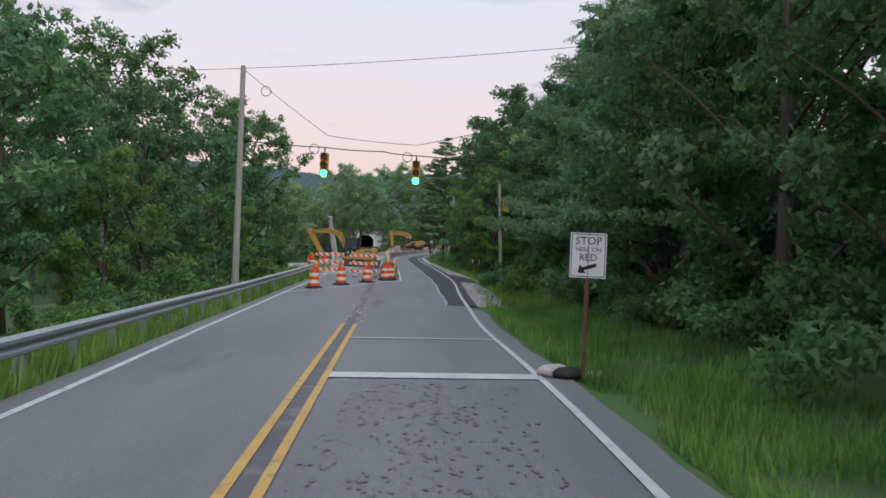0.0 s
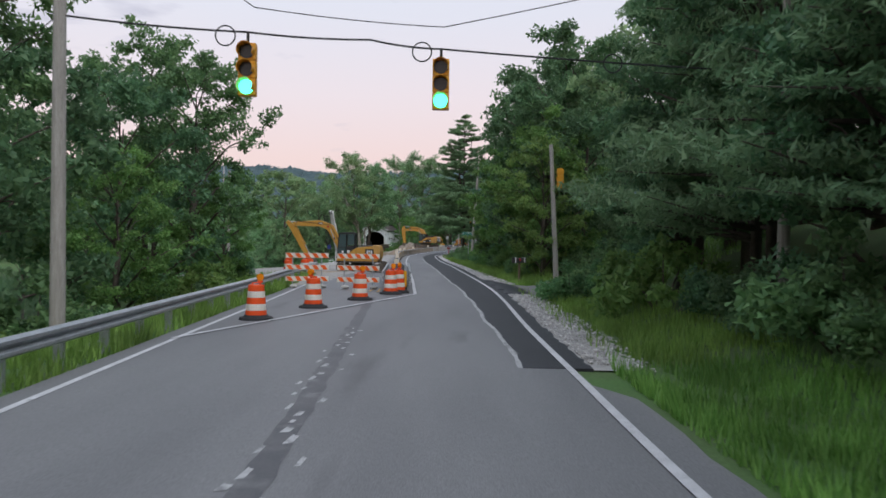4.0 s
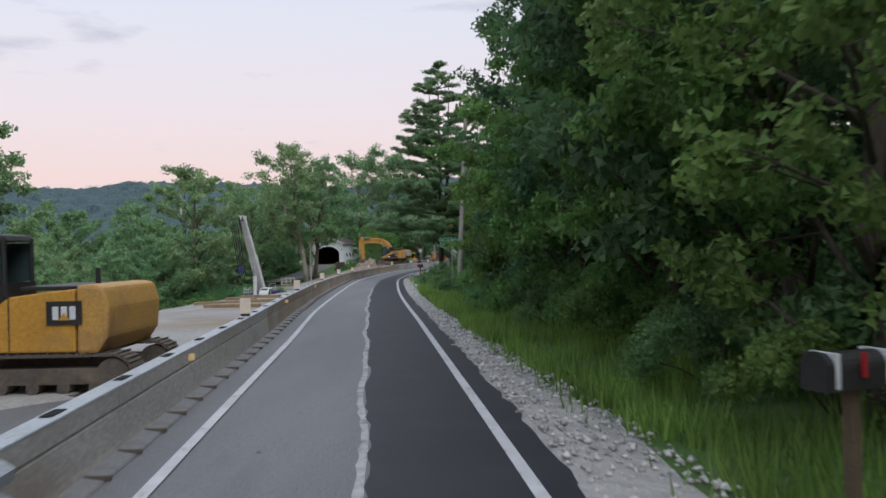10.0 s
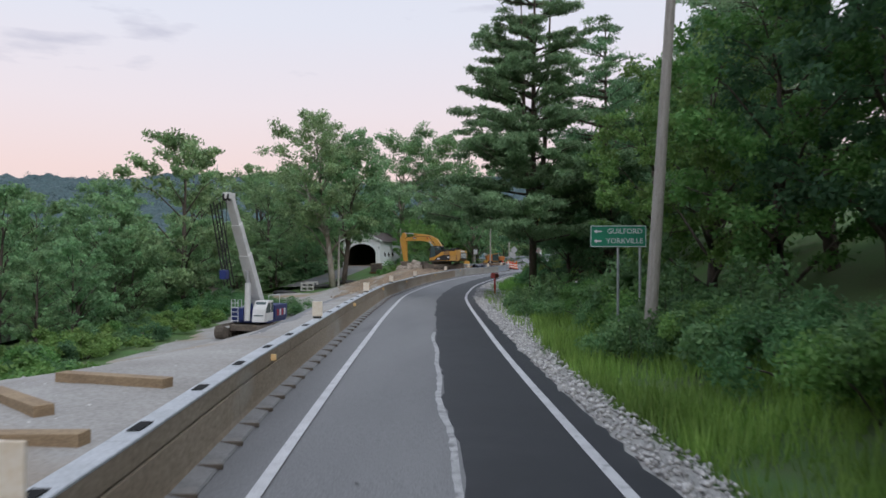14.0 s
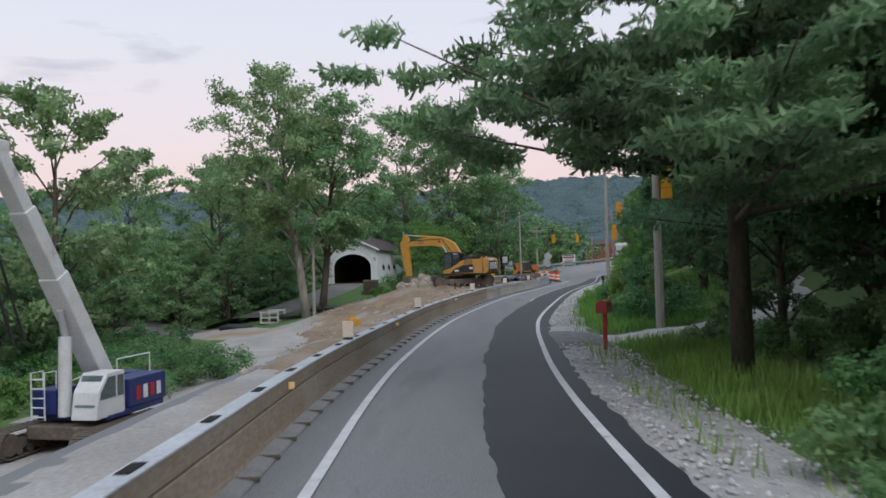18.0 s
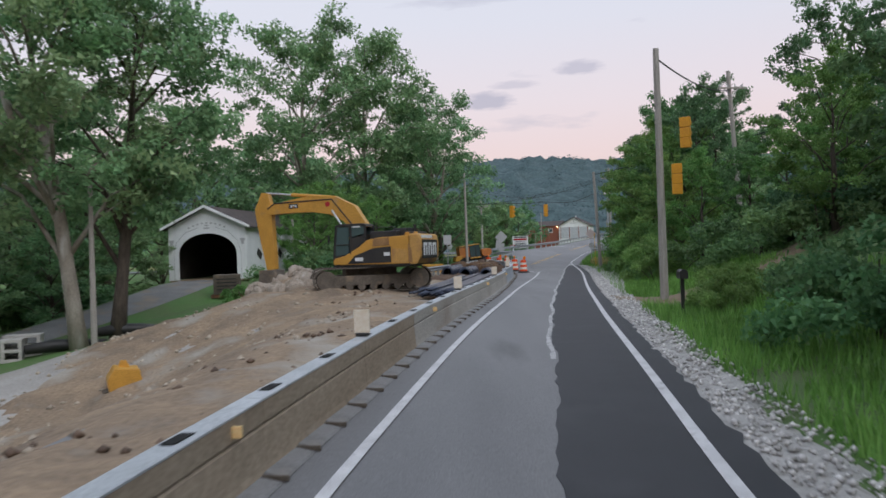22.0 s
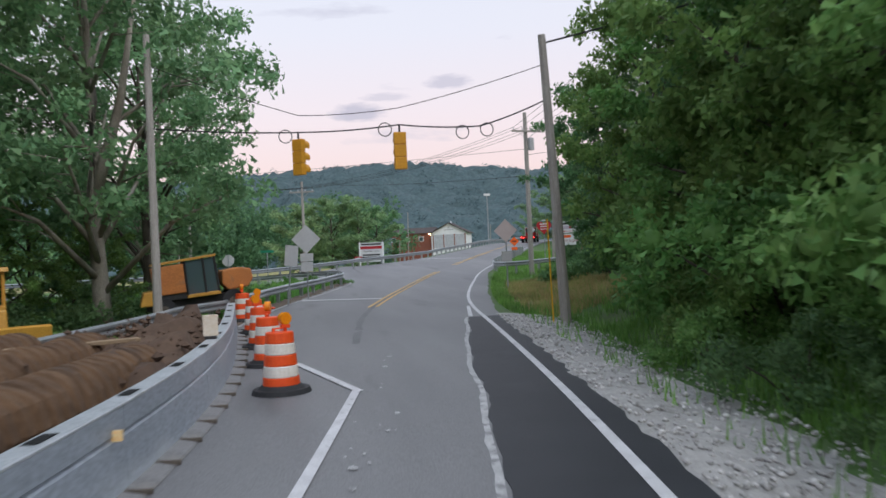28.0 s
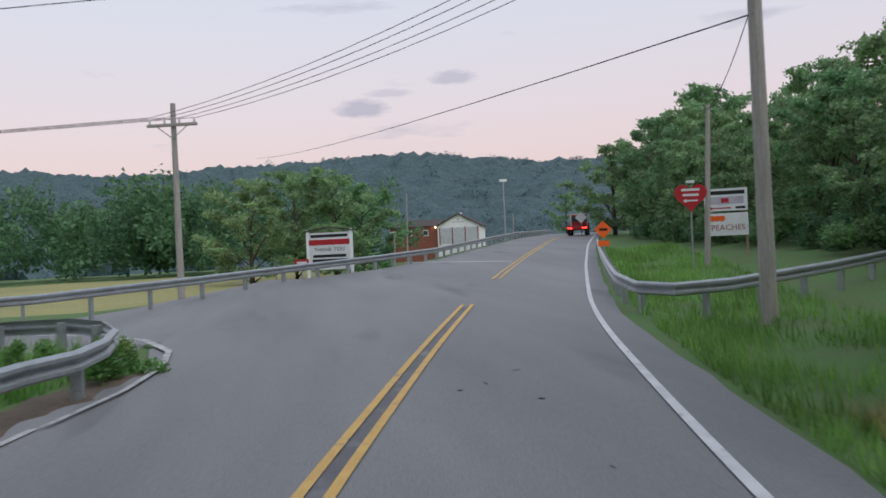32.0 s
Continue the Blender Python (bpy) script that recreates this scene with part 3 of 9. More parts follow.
for y0, y1 in ((30.5, 49.0), (57.6, 202)):
    tagged(strip("verge_base", lambda y: RW(y) + 0.1, lambda y: RW(y) + 0.9, y0, y1, -0.004, M_GRAVEL_G, 1.0), "gravel bed beside the new asphalt", "verge", kind="structure")
line("edge_line_right", RW, 0.13, -55, 400, M_WHITE, "white edge line along the right side of the road")
line("lane_line_left", LW, 0.13, 47.7, 191.0, M_WHITE, "white line along the foot of the steel barrier")
line("edge_line_left", lambda y: LEFT(y) + 0.1, 0.12, -55, 56, M_WHITE, "white edge line beside the guardrail", 0.018)

# ---- trees ----
def leaves(rng, centres, radii, count, size, flat=1.0, shell=0.55, slim=0.62):
    """Small folded leaf sprays scattered over clumps; returns arrays of verts and quads."""
    centres, radii = np.asarray(centres), np.asarray(radii)
    w = radii ** 2
    idx = rng.choice(len(centres), count, p=w / w.sum())
    v = rng.normal(size=(count, 3))
    v /= np.linalg.norm(v, axis=1)[:, None]
    r = radii[idx] * (shell + (1 - shell) * rng.random(count)) ** 0.8 * (0.85 + 0.3 * rng.random(count))
    c = centres[idx] + v * r[:, None] * np.array([1, 1, flat])
    a = rng.normal(size=(count, 3)) + v * 0.4
    a[:, 2] -= 0.35
    a /= np.linalg.norm(a, axis=1)[:, None]
    b = np.cross(a, rng.normal(size=(count, 3)))
    b /= np.linalg.norm(b, axis=1)[:, None]
    s = (size * (0.55 + 0.9 * rng.random(count)))[:, None]
    n = np.cross(a, b)
    s = s * 1.12
    verts = np.stack([c - a * s, c + a * s * 0.7 + b * s * slim, c + a * s * 0.9 - b * s * slim * 0.8 + n * s * slim * 0.3], 1).reshape(-1, 3)
    return verts, np.arange(count * 3).reshape(-1, 3)


def fast_mesh(name, verts, quads, material):
    me = bpy.data.meshes.new(name)
    n, k = len(quads), quads.shape[1]
    me.vertices.add(len(verts))
    me.vertices.foreach_set("co", np.asarray(verts, np.float32).ravel())
    me.loops.add(n * k)
    me.loops.foreach_set("vertex_index", quads.astype(np.int32).ravel())
    me.polygons.add(n)
    me.polygons.foreach_set("loop_start", np.arange(n, dtype=np.int32) * k)
    me.polygons.foreach_set("loop_total", np.full(n, k, np.int32))
    me.update(calc_edges=True)
    me.materials.append(material)
    return me


def ico_arrays(level):
    bm = bmesh.new()
    bmesh.ops.create_icosphere(bm, subdivisions=level, radius=1.0)
    v, f = np.array([tuple(q.co) for q in bm.verts]), np.array([[q.index for q in p.verts] for p in bm.faces])
    bm.free()
    return v, f


ICO = {1: ico_arrays(1), 2: ico_arrays(2)}


def crown_mesh(rng, cs, rs, count, size, material, flat, shell, level=2, core=0.62, slim=0.62):
    """Small leaves over the clumps, round lumpy inner masses of massed foliage that close the crown."""
    v, q = leaves(rng, cs, rs, count, size, flat, shell, slim)
    if not core:
        return fast_mesh("crown", v, q, material)
    iv, jf = ICO[level]
    vs, fs = [v], [q]
    o = len(v)
    for c, r in zip(cs, rs):
        lump = 1 + 0.2 * np.sin(iv @ rng.normal(size=(3, 1)) * 3.5 + rng.random() * 6) + 0.12 * rng.normal(size=(len(iv), 1))
        vs.append(iv * lump * (r * core) * np.array([1, 1, flat]) + np.array(tuple(c)))
        fs.append(jf + o)
        o += len(iv)
    return fast_mesh("crown", np.concatenate(vs), np.concatenate(fs), material)


def limbs(segs):
    """Trunk and boughs as bent tubes; the thinner they are, the fewer their sides."""
    vs, fs = [], []
    for pts, rad in segs:
        v, f = tube(pts, rad, 8 if rad[0] > 0.12 else 5 if rad[0] > 0.05 else 3)
        o = len(vs)
        vs += v
        fs += [tuple(i + o for i in q) for q in f]
    return vs, fs


def grown(name, crown_data, wood, label, bark=None):
    ob = new(name)
    tagged(ob, label, "tree" if "bush" not in name else "bush")
    raw("trunk", wood[0], wood[1], bark or M_BARK, ob, True)
    cr = new("crown", crown_data)
    cr.parent = ob
    return ob


def broad_tree(seed, h, r, base, n_leaf, size, material, label, open_=0.5, lean=0.0, clump=1.0, nl=16, forked=0.0, bark=None):
    """Trunk, forking limbs, side branches and twigs, with small sprays of leaves along the twigs; open_: how much sky shows through."""
    rng, rr = np.random.default_rng(seed), random.Random(seed)
    trunk = [Vector((0, 0, -0.4))] + [Vector((lean * h * t + rr.uniform(-.12, .12), rr.uniform(-.12, .12), h * 0.78 * t)) for t in (0.15, 0.35, 0.6, 0.8, 1)]
    r0 = 0.014 * h + 0.05
    segs = [(trunk, [r0 * q for q in (1.35, 1.0, 0.85, 0.62, 0.4, 0.12)])]
    if forked:
        segs.append(([trunk[2], trunk[3] + Vector((-forked * h * 0.5, 0.2, 0)), trunk[5] + Vector((-forked * h, 0.4, -0.05 * h))], [r0 * 0.8, r0 * 0.5, r0 * 0.15]))
    cs, rs = [], []
    for i in range(nl):
        v = (i + rr.uniform(0.1, 0.9)) / nl
        env = r * (0.5 + 0.72 * v ** 0.5) * (1 - v) ** 0.42 * 1.12 * rr.uniform(0.72, 1.15)
        zt = h * (base + (1.0 - base) * (0.10 + 0.88 * v))
        rise = env * rr.uniform(0.25, 0.7) + 0.06 * h * v
        zo = max(h * base * 0.6, zt - rise - 0.06 * h)
        zo = min(zo, h * 0.76)
        o = Vector((lean * zo / 0.78, 0, zo))
        ang = i * 2.4 + rr.uniform(-.6, .6)
        tip = Vector((lean * zt + math.cos(ang) * env, math.sin(ang) * env, zt))
        mid = o.lerp(tip, 0.5) + Vector((rr.uniform(-.3, .3), rr.uniform(-.3, .3), 0.04 * h))
        lr = r0 * (0.42 - 0.22 * v)
        segs.append(([o, mid, tip], [lr, lr * 0.6, lr * 0.12]))
        ln = (tip - o).length
        for q in (0.3, 0.48, 0.64, 0.8, 0.94):
            if rr.random() < (open_ - 0.35) * 0.55:
                continue
            p0 = o.lerp(mid, q / 0.5) if q < 0.5 else mid.lerp(tip, (q - 0.5) / 0.5)
            a2 = ang + rr.choice((-1, 1)) * rr.uniform(0.3, 1.5)
            l2 = ln * rr.uniform(0.18, 0.42) * (1.15 - 0.5 * q) + 0.03 * h
            d2 = Vector((math.cos(a2), math.sin(a2), rr.uniform(-0.15, 0.65)))
            p1 = p0 + d2 * l2
            segs.append(([p0, p1], [lr * 0.34, lr * 0.06]))
            for w in (0.45, 0.75, 1.05):
                c = p0.lerp(p1, w) + Vector((rr.uniform(-1, 1), rr.uniform(-1, 1), rr.uniform(-0.6, 0.8))) * h * 0.022
                cs.append(tuple(c))
                rs.append(h * rr.uniform(0.026, 0.055) * clump)
    for k in range(9):
        t = rr.uniform(0.82, 1.0)
        cs.append((lean * h * t + rr.uniform(-1, 1) * r * 0.28, rr.uniform(-1, 1) * r * 0.28, h * t))
        rs.append(h * rr.uniform(0.03, 0.055) * clump)
    v, q = leaves(rng, cs, rs, n_leaf, size, 0.72, 0.12)
    return grown("tree", fast_mesh("crown", v, q, material), limbs(segs), label, bark)


def pine_tree(seed, h, r, n_leaf, label, start=0.12, droop=0.0, forks=()):
    """A pine: whorls of level boughs with tufted needle sprays, thinning to the top."""
    rng, rr = np.random.default_rng(seed), random.Random(seed)
    segs = [([Vector((0, 0, -0.4)), Vector((0.05, 0, h * 0.5)), Vector((0, 0.05, h))], [0.010 * h + 0.04, 0.006 * h + 0.03, 0.02])]
    for fx, fy, ft in forks:
        segs.append(([Vector((fx * 0.1, fy * 0.1, h * 0.2)), Vector((fx, fy, h * 0.42)), Vector((fx * 1.6, fy * 1.6, h * ft))], [0.008 * h + 0.03, 0.006 * h + 0.02, 0.02]))
    cs, rs = [], []
    z = h * start
    while z < h * 0.985:
        t = (z / h - start) / (1 - start)
        reach = r * ((1 - t) ** 0.7) * (0.86 + 0.14 * math.sin(t * 40)) + 0.3
        for k in range(rr.choice((4, 5, 6))):
            a = rr.uniform(0, 6.28)
            ln = reach * rr.uniform(0.6, 1.12)
            tip = Vector((math.cos(a) * ln, math.sin(a) * ln, z + ln * rr.uniform(0.02, 0.22) - droop * ln))
            o = Vector((0, 0, z - 0.1 * ln))
            segs.append(([o, o.lerp(tip, 0.6), tip], [0.03 + 0.012 * ln, 0.03, 0.01]))
            m = max(3, int(ln / 0.42))
            for j in range(m):
                q = 0.28 + 0.74 * (j + 1) / m
                side = Vector((-math.sin(a), math.cos(a), 0)) * rr.uniform(-1, 1) * ln * 0.4 * q
                cs.append(tuple(o.lerp(tip, q) + side + Vector((0, 0, 0.1))))
                rs.append(rr.uniform(0.38, 0.70) * (0.65 + 0.45 * (1 - t)))
        z += h * 0.032 * rr.uniform(0.8, 1.2)
    v, q = leaves(rng, cs, rs, n_leaf, 0.125, 0.34, 0.15, 0.24)
    return grown("pine_tree", fast_mesh("crown", v, q, M_PINE), limbs(segs), label)


def bush(seed, h, r, n_leaf, size, material, label):
    rng, rr = np.random.default_rng(seed), random.Random(seed)
    cs, rs, segs = [], [], []
    for i in range(16):
        a, q = rr.uniform(0, 6.28), rr.random() ** 0.6
        p = Vector((math.cos(a) * r * q, math.sin(a) * r * q, h * rr.uniform(0.15, 0.85) * (1.05 - 0.5 * q)))
        cs.append(tuple(p))
        rs.append(rr.uniform(0.14, 0.27) * h)
        if i < 7:
            segs.append(([Vector((p.x * .1, p.y * .1, -0.2)), p * 0.5, p], [0.035, 0.025, 0.008]))
    return grown("bush", crown_mesh(rng, cs, rs, n_leaf, size, material, 0.9, 0.35, 1, 0.32), limbs(segs), label)


BROAD = [broad_tree(11, 14, 5.2, 0.20, 15000, 0.115, M_LEAFD, "tall dark green broadleaf tree on the wooded roadside bank", 0.42),
         broad_tree(12, 12, 4.4, 0.16, 15000, 0.105, M_LEAF, "leafy green broadleaf tree beside the road", 0.45, 0.03),
         broad_tree(13, 16, 5.4, 0.24, 15000, 0.125, M_LEAF, "tall broadleaf tree with an open uneven crown", 0.6, -0.02, 1.0, 17),
         broad_tree(14, 10, 4.0, 0.08, 16000, 0.085, M_LEAFL, "light green young broadleaf tree with low branches", 0.4, 0.0, 1.05),
         broad_tree(15, 13, 4.6, 0.10, 15000, 0.11, M_LEAFD, "dense dark green tree branching from low down", 0.38, 0.02, 1.05)]
PINES = [pine_tree(21, 19.5, 6.9, 150000, "tall forked white pine with level tiered boughs", 0.19, 0.0, ((-0.55, 0.5, 0.93), (0.7, -0.3, 0.86))), pine_tree(22, 15, 4.8, 34000, "dark green pine with drooping tufted boughs", 0.14, 0.08)]
FARB = [broad_tree(51, 15, 5.0, 0.06, 9000, 0.16, M_LEAFH, "tall broadleaf tree across the river plain", 0.42, 0.02, 1.1), broad_tree(52, 13, 5.0, 0.04, 9000, 0.15, M_LEAFH, "rounded dark green tree in the far tree line", 0.38, 0, 1.15),
        broad_tree(53, 17, 5.2, 0.22, 8000, 0.13, M_LEAFH, "tall sycamore-like tree with an open crown", 0.85, 0.03, 0.95)]
SYCA = [broad_tree(61, 21, 6.4, 0.30, 22000, 0.135, M_LEAFH, "tall forked sycamore with an open crown beside the gravel track", 0.5, -0.10, 1.0, 21, 0.12, M_SYC), broad_tree(63, 20, 7.0, 0.16, 24000, 0.13, M_LEAFH, "tall broad sycamore with a full uneven crown", 0.45, 0.02, 1.0, 22, 0.1, M_SYC), broad_tree(62, 20, 5.4, 0.24, 21000, 0.135, M_LEAFH, "tall leaning sycamore with an open crown by the covered bridge", 0.48, 0.08, 1.0, 20)]
BUSHES = [bush(31, 2.4, 1.9, 3200, 0.075, M_LEAF, "green leafy bush at the edge of the woods"), bush(32, 1.8, 1.7, 3200, 0.07, M_LEAFL, "light green bush in the roadside grass"),
          bush(33, 3.4, 2.2, 3200, 0.09, M_LEAFD, "dark green tall bush under the trees"),
          bush(34, 2.2, 1.9, 4500, 0.048, M_LEAFL, "fresh green leafy brush at the gravel edge"), bush(35, 2.4, 2.0, 4500, 0.05, M_LEAF, "green leafy brush at the gravel edge")]
PROTO_H = {id(o): h for o, h in zip(BROAD + PINES + BUSHES + FARB + SYCA, (14, 12, 16, 10, 13, 19.5, 15, 2.4, 1.8, 3.4, 2.2, 2.4, 15, 13, 17, 21, 20, 20))}
for o in BROAD + PINES + BUSHES + FARB + SYCA:
    o["used"] = 0


def plant(proto, x, y, h, group="", rz=None, wide=1.0, z=None):
    """Stands a tree of height h on the ground at x, y; the first of a kind is the model itself."""
    s = h / PROTO_H[id(proto)]
    rz = random.uniform(0, 360) if rz is None else rz
    m = pose(x, y, ground_z(x, y) - 0.05 if z is None else z, 0, 0, rz) @ Matrix.Diagonal((s * wide, s * wide, s, 1))
    if not proto["used"]:
        proto["used"] = 1
        proto.matrix_basis = m
        ob = proto
    else:
        keep = proto.matrix_basis.copy()
        proto.matrix_basis = Matrix()
        ob = copy_thing(proto, m)
        proto.matrix_basis = keep
    if group:
        ob["group"] = group
    return ob


random.seed(5)
# wooded bank to the right of the road
y = -14.0
while y < 100:
    for d, hs, ps in ((5.9, (8, 11), (4, 0, 4)), (10.2, (11, 15), (5, 6, 2))):
        yy = y + random.uniform(-1.5, 1.5)
        if abs((RW(yy) + d - 1.8) * 0.79 - (yy - 54) * 0.61) < 3.4 and yy > 48:
            continue
        xx, k, hh = RW(yy) + d + random.uniform(-0.8, 1.6), random.choice(ps), random.uniform(*hs)
        if 83 < yy < 98 and d < 8:
            xx += 2.6
        if yy > 46 and abs(xx + 1.06 - 0.486 * (yy - 40.6)) < 3.0:
            continue
        if 56 < yy < 85 and xx > 0.45 * (yy - 46.9) - 1.5:
            continue
        plant((BROAD + FARB)[k], xx, yy, hh, "wooded bank")
    y += 5.2
y = -4.0
while y < 104:
    if not 48 < y < 62:
        yy = y + random.uniform(-.8, .8)
        plant(BUSHES[random.choice((0, 2, 0, 1))], RW(yy) + random.uniform(4.5, 5.6), yy, random.uniform(1.4, 2.8), "bushes on the bank")
    y += 3.2
for x, y, h in ((-0.9, 121.3, 19.4), (3.6, 124.5, 16.4), (9.0, 121, 16.4), (8.5, 112, 15), (6.5, 106, 13), (11, 127, 16), (7.2, 22, 14), (8.2, 33.4, 16), (8.6, 43.5, 15), (7.6, 28.5, 14), (7.2, 39, 14.5), (7.8, 46, 14)):
    p = plant(PINES[0 if h > 16.5 else 1], x, y, h, "roadside pines")
# trees left of the road
for x, y, h, k in ((-15.5, 24, 12, 0), (-18, 31, 13.5, 2), (-14.2, 36, 11.5, 4), (-20, 45, 17, 2), (-18, 58, 13.5, 2), (-24, 62, 12, 1), (-12.5, 15, 11, 1), (-18, 9, 14, 0), (-26, 52, 17, 0), (-27, 36, 18, 2), (-15.5, 49, 11, 4),
                   (-13, 29, 7, 3), (-13.2, 44, 6.5, 3), (-12, 6, 7, 4), (-16, 54, 7, 3), (-14.4, 54.6, 12, 2), (-13.5, 57, 5.5, 3)):
    plant(BROAD[k], x, y, h, "trees by the guardrail")

# ---- road furniture ----
def words(parent, body, size, m, material, name="lettering", align="CENTER"):
    """Raised lettering in the built-in font, turned into a mesh part."""
    cu = bpy.data.curves.new(name, "FONT")
    cu.body, cu.size, cu.extrude, cu.align_x, cu.align_y = body, size, 0.002, align, "CENTER"
    cu.resolution_u = 2
    tmp = new("tmp", cu)
    me = bpy.data.meshes.new_from_object(tmp.evaluated_get(bpy.context.evaluated_depsgraph_get()))
    bpy.data.objects.remove(tmp)
    bpy.data.curves.remove(cu)
    me.materials.clear()
    me.materials.append(material)
    ob = new(name, me)
    ob.parent = parent
    ob.matrix_local = m
    return ob


def extrude_along(path, prof, closed=True):
    """A profile of (side, up) drawn along a path of (x, y, z); side is to the right of the way."""
    vs, fs, n, k = [], [], len(path), len(prof)
    for i, p in enumerate(path):
        d = Vector(path[min(i + 1, n - 1)]) - Vector(path[max(i - 1, 0)])
        r = Vector((d.y, -d.x, 0)).normalized()
        vs += [Vector(p) + r * s + Vector((0, 0, u)) for s, u in prof]
    for i in range(n - 1):
        for j in range(k if closed else k - 1):
            q = (j + 1) % k
            fs.append((i * k + j, i * k + q, (i + 1) * k + q, (i + 1) * k + j))
    if closed:
        fs += [tuple(range(k))[::-1], tuple((n - 1) * k + j for j in range(k))]
    return vs, fs


WBEAM = [(0.0, 0.44), (0.08, 0.485), (0.08, 0.535), (0.0, 0.585), (0.0, 0.605), (0.08, 0.655), (0.08, 0.705), (0.0, 0.75), (-0.008, 0.75), (0.07, 0.70), (0.07, 0.66), (-0.01, 0.61), (-0.01, 0.58), (0.07, 0.53), (0.07, 0.49), (-0.008, 0.44)]
THRIE = [(0.0, 0.22), (0.09, 0.27), (0.09, 0.33), (0.0, 0.38), (0.0, 0.40), (0.09, 0.45), (0.09, 0.51), (0.0, 0.56), (0.0, 0.58), (0.09, 0.63), (0.09, 0.69), (0.0, 0.74), (-0.01, 0.74), (-0.01, 0.22)]
bmp = bmesh.new()
box(bmp, -0.05, 0.05, -0.08, 0.08, -0.6, 0.68, 0.006)
POST_ME = bpy.data.meshes.new("post")
bmp.to_mesh(POST_ME)
bmp.free()
POST_ME.materials.append(M_GALV)


def guardrail(path, label, every=1.9, prof=WBEAM, side=1):
    """A W-beam rail on posts; it faces the right of the way, or the left with side -1."""
    ob = empty("guardrail", Matrix(), label, "guardrail")
    prof = [(s * side, u) for s, u in prof]
    v, f = extrude_along(path, prof)
    raw("rail", v, f, M_GALV, ob)
    acc, last = 0.0, Vector(path[0])
    for i in range(1, len(path)):
        a, b = Vector(path[i - 1]), Vector(path[i])
        ln = (b - a).length
        while acc < ln:
            p = a.lerp(b, acc / ln)
            d = (b - a).normalized()
            q = new("post", POST_ME)
            q.parent = ob
            q.matrix_local = Matrix.Translation((p.x - d.y * 0.1 * side, p.y + d.x * 0.1 * side, p.z)) @ Matrix.Rotation(math.atan2(d.y, d.x), 4, "Z")
            acc += every
        acc -= ln
    return ob


def along(f, y0, y1, step=2.0, dz=0.0):
    n = int((y1 - y0) / step) + 1
    return [(f(y), y, ground_z(f(y), y) + dz) for y in np.linspace(y0, y1, n)]


guardrail(along(lambda y: LEFT(y) - 0.55 - 0.25 * smoothstep(40, 60, y), -12, 61), "weathered galvanised W-beam guardrail on posts beside the closed lane")
guardrail(along(lambda y: LEFT(y) - 1.6 - 1.0 * (1 - smoothstep(182, 204, y)), 178.4, 203) + along(lambda y: LEFT(y) - 0.75 + 0.5 * smoothstep(214, 222, y), 205, 223.4) + [(x, y, ground_z(x, y)) for x, y in ((4.75, 224.2), (4.85, 225.3), (4.7, 226.6), (4.15, 228.2), (3.2, 229.7), (1.8, 230.8), (0, 231.4), (-3, 231.9), (-7, 232.2), (-12, 232.2))], "galvanised guardrail along the trench and grass verge")
far_rail = [(-40, 236, 0.2), (-20, 236.5, 0.25), (-8, 237, 0.3), (-0.3, 239, 0.45), (4.2, 243.3, 0.7), (8.1, 247.6, 0.95), (11.6, 251.5, 1.15)] + [(LEFT(y) - 0.6, y, ROADZ(y) - 0.05) for y in np.arange(258, 330, 4.0)]
guardrail(far_rail, "long galvanised guardrail curving round the junction and up the hill", 2.2)
r_rail = [(27.5, 234.5, 0.75), (21.5, 231.3, 0.45), (17.4, 229.3, 0.28), (15.9, 229.1, 0.25), (15.5, 230.2, 0.28)] + [(RW(y) + 0.75, y, ROADZ(y)) for y in np.arange(232.5, 262, 3.0)]
guardrail(r_rail, "galvanised guardrail bending round the grassy corner", 2.0, side=-1)

# ---- painted marks ----
def patch_quad(name, pts, material, label, dz=0.03):
    return tagged(raw(name, [(x, y, ROADZ(y) + dz) for x, y in pts], [tuple(range(len(pts)))], material), label, "road marking", kind="structure")


line("centre_line_left", lambda y: -1.81 - 0.069 * (y - 6.3), 0.11, -55, 21.6, M_YELLOW, "worn double yellow centre line")
line("centre_line_right", lambda y: -1.50 - 0.067 * (y - 6.3), 0.11, -55, 21.4, M_YELLOW, "worn double yellow centre line")
for o in (0.0, 0.34):
    line("old_centre_line", lambda y, o=o: -4.77 + o - 0.05 * (y - 47.6), 0.08, 48.6, 50.4, M_YELLOW, "faded remains of a yellow centre line in the closed lane")
patch_quad("stop_bar", [(-1.95, 12.3), (1.65, 12.95), (1.65, 13.5), (-1.95, 12.85)], M_WHITE, "white stop bar across the lane")
patch_quad("thin_bar", [(-2.25, 18.0), (1.2, 18.8), (1.2, 18.95), (-2.25, 18.15)], M_WHITE, "faded thin white bar across the lane")
patch_quad("gore_line", [(-7.31, 33.57), (-7.2, 33.5), (-2.85, 47.6), (-2.96, 47.7)], M_WHITE, "white taper line closing the lane")
patch_quad("exit_taper", [(2.78, 190.9), (2.92, 190.9), (2.0, 194.4), (1.86, 194.4)], M_WHITE, "white taper line reopening the lane")
line("edge_line_old", spline([(193, 2.12), (194.3, 1.95), (199, 1.22), (203.6, 0.42)]), 0.11, 194.4, 203.4, M_WHITE, "worn white edge line beside the drums")
CY = lambda y: LEFT(y) + (RW(y) - LEFT(y)) * (0.535 - 0.06 * smoothstep(200, 212, y))
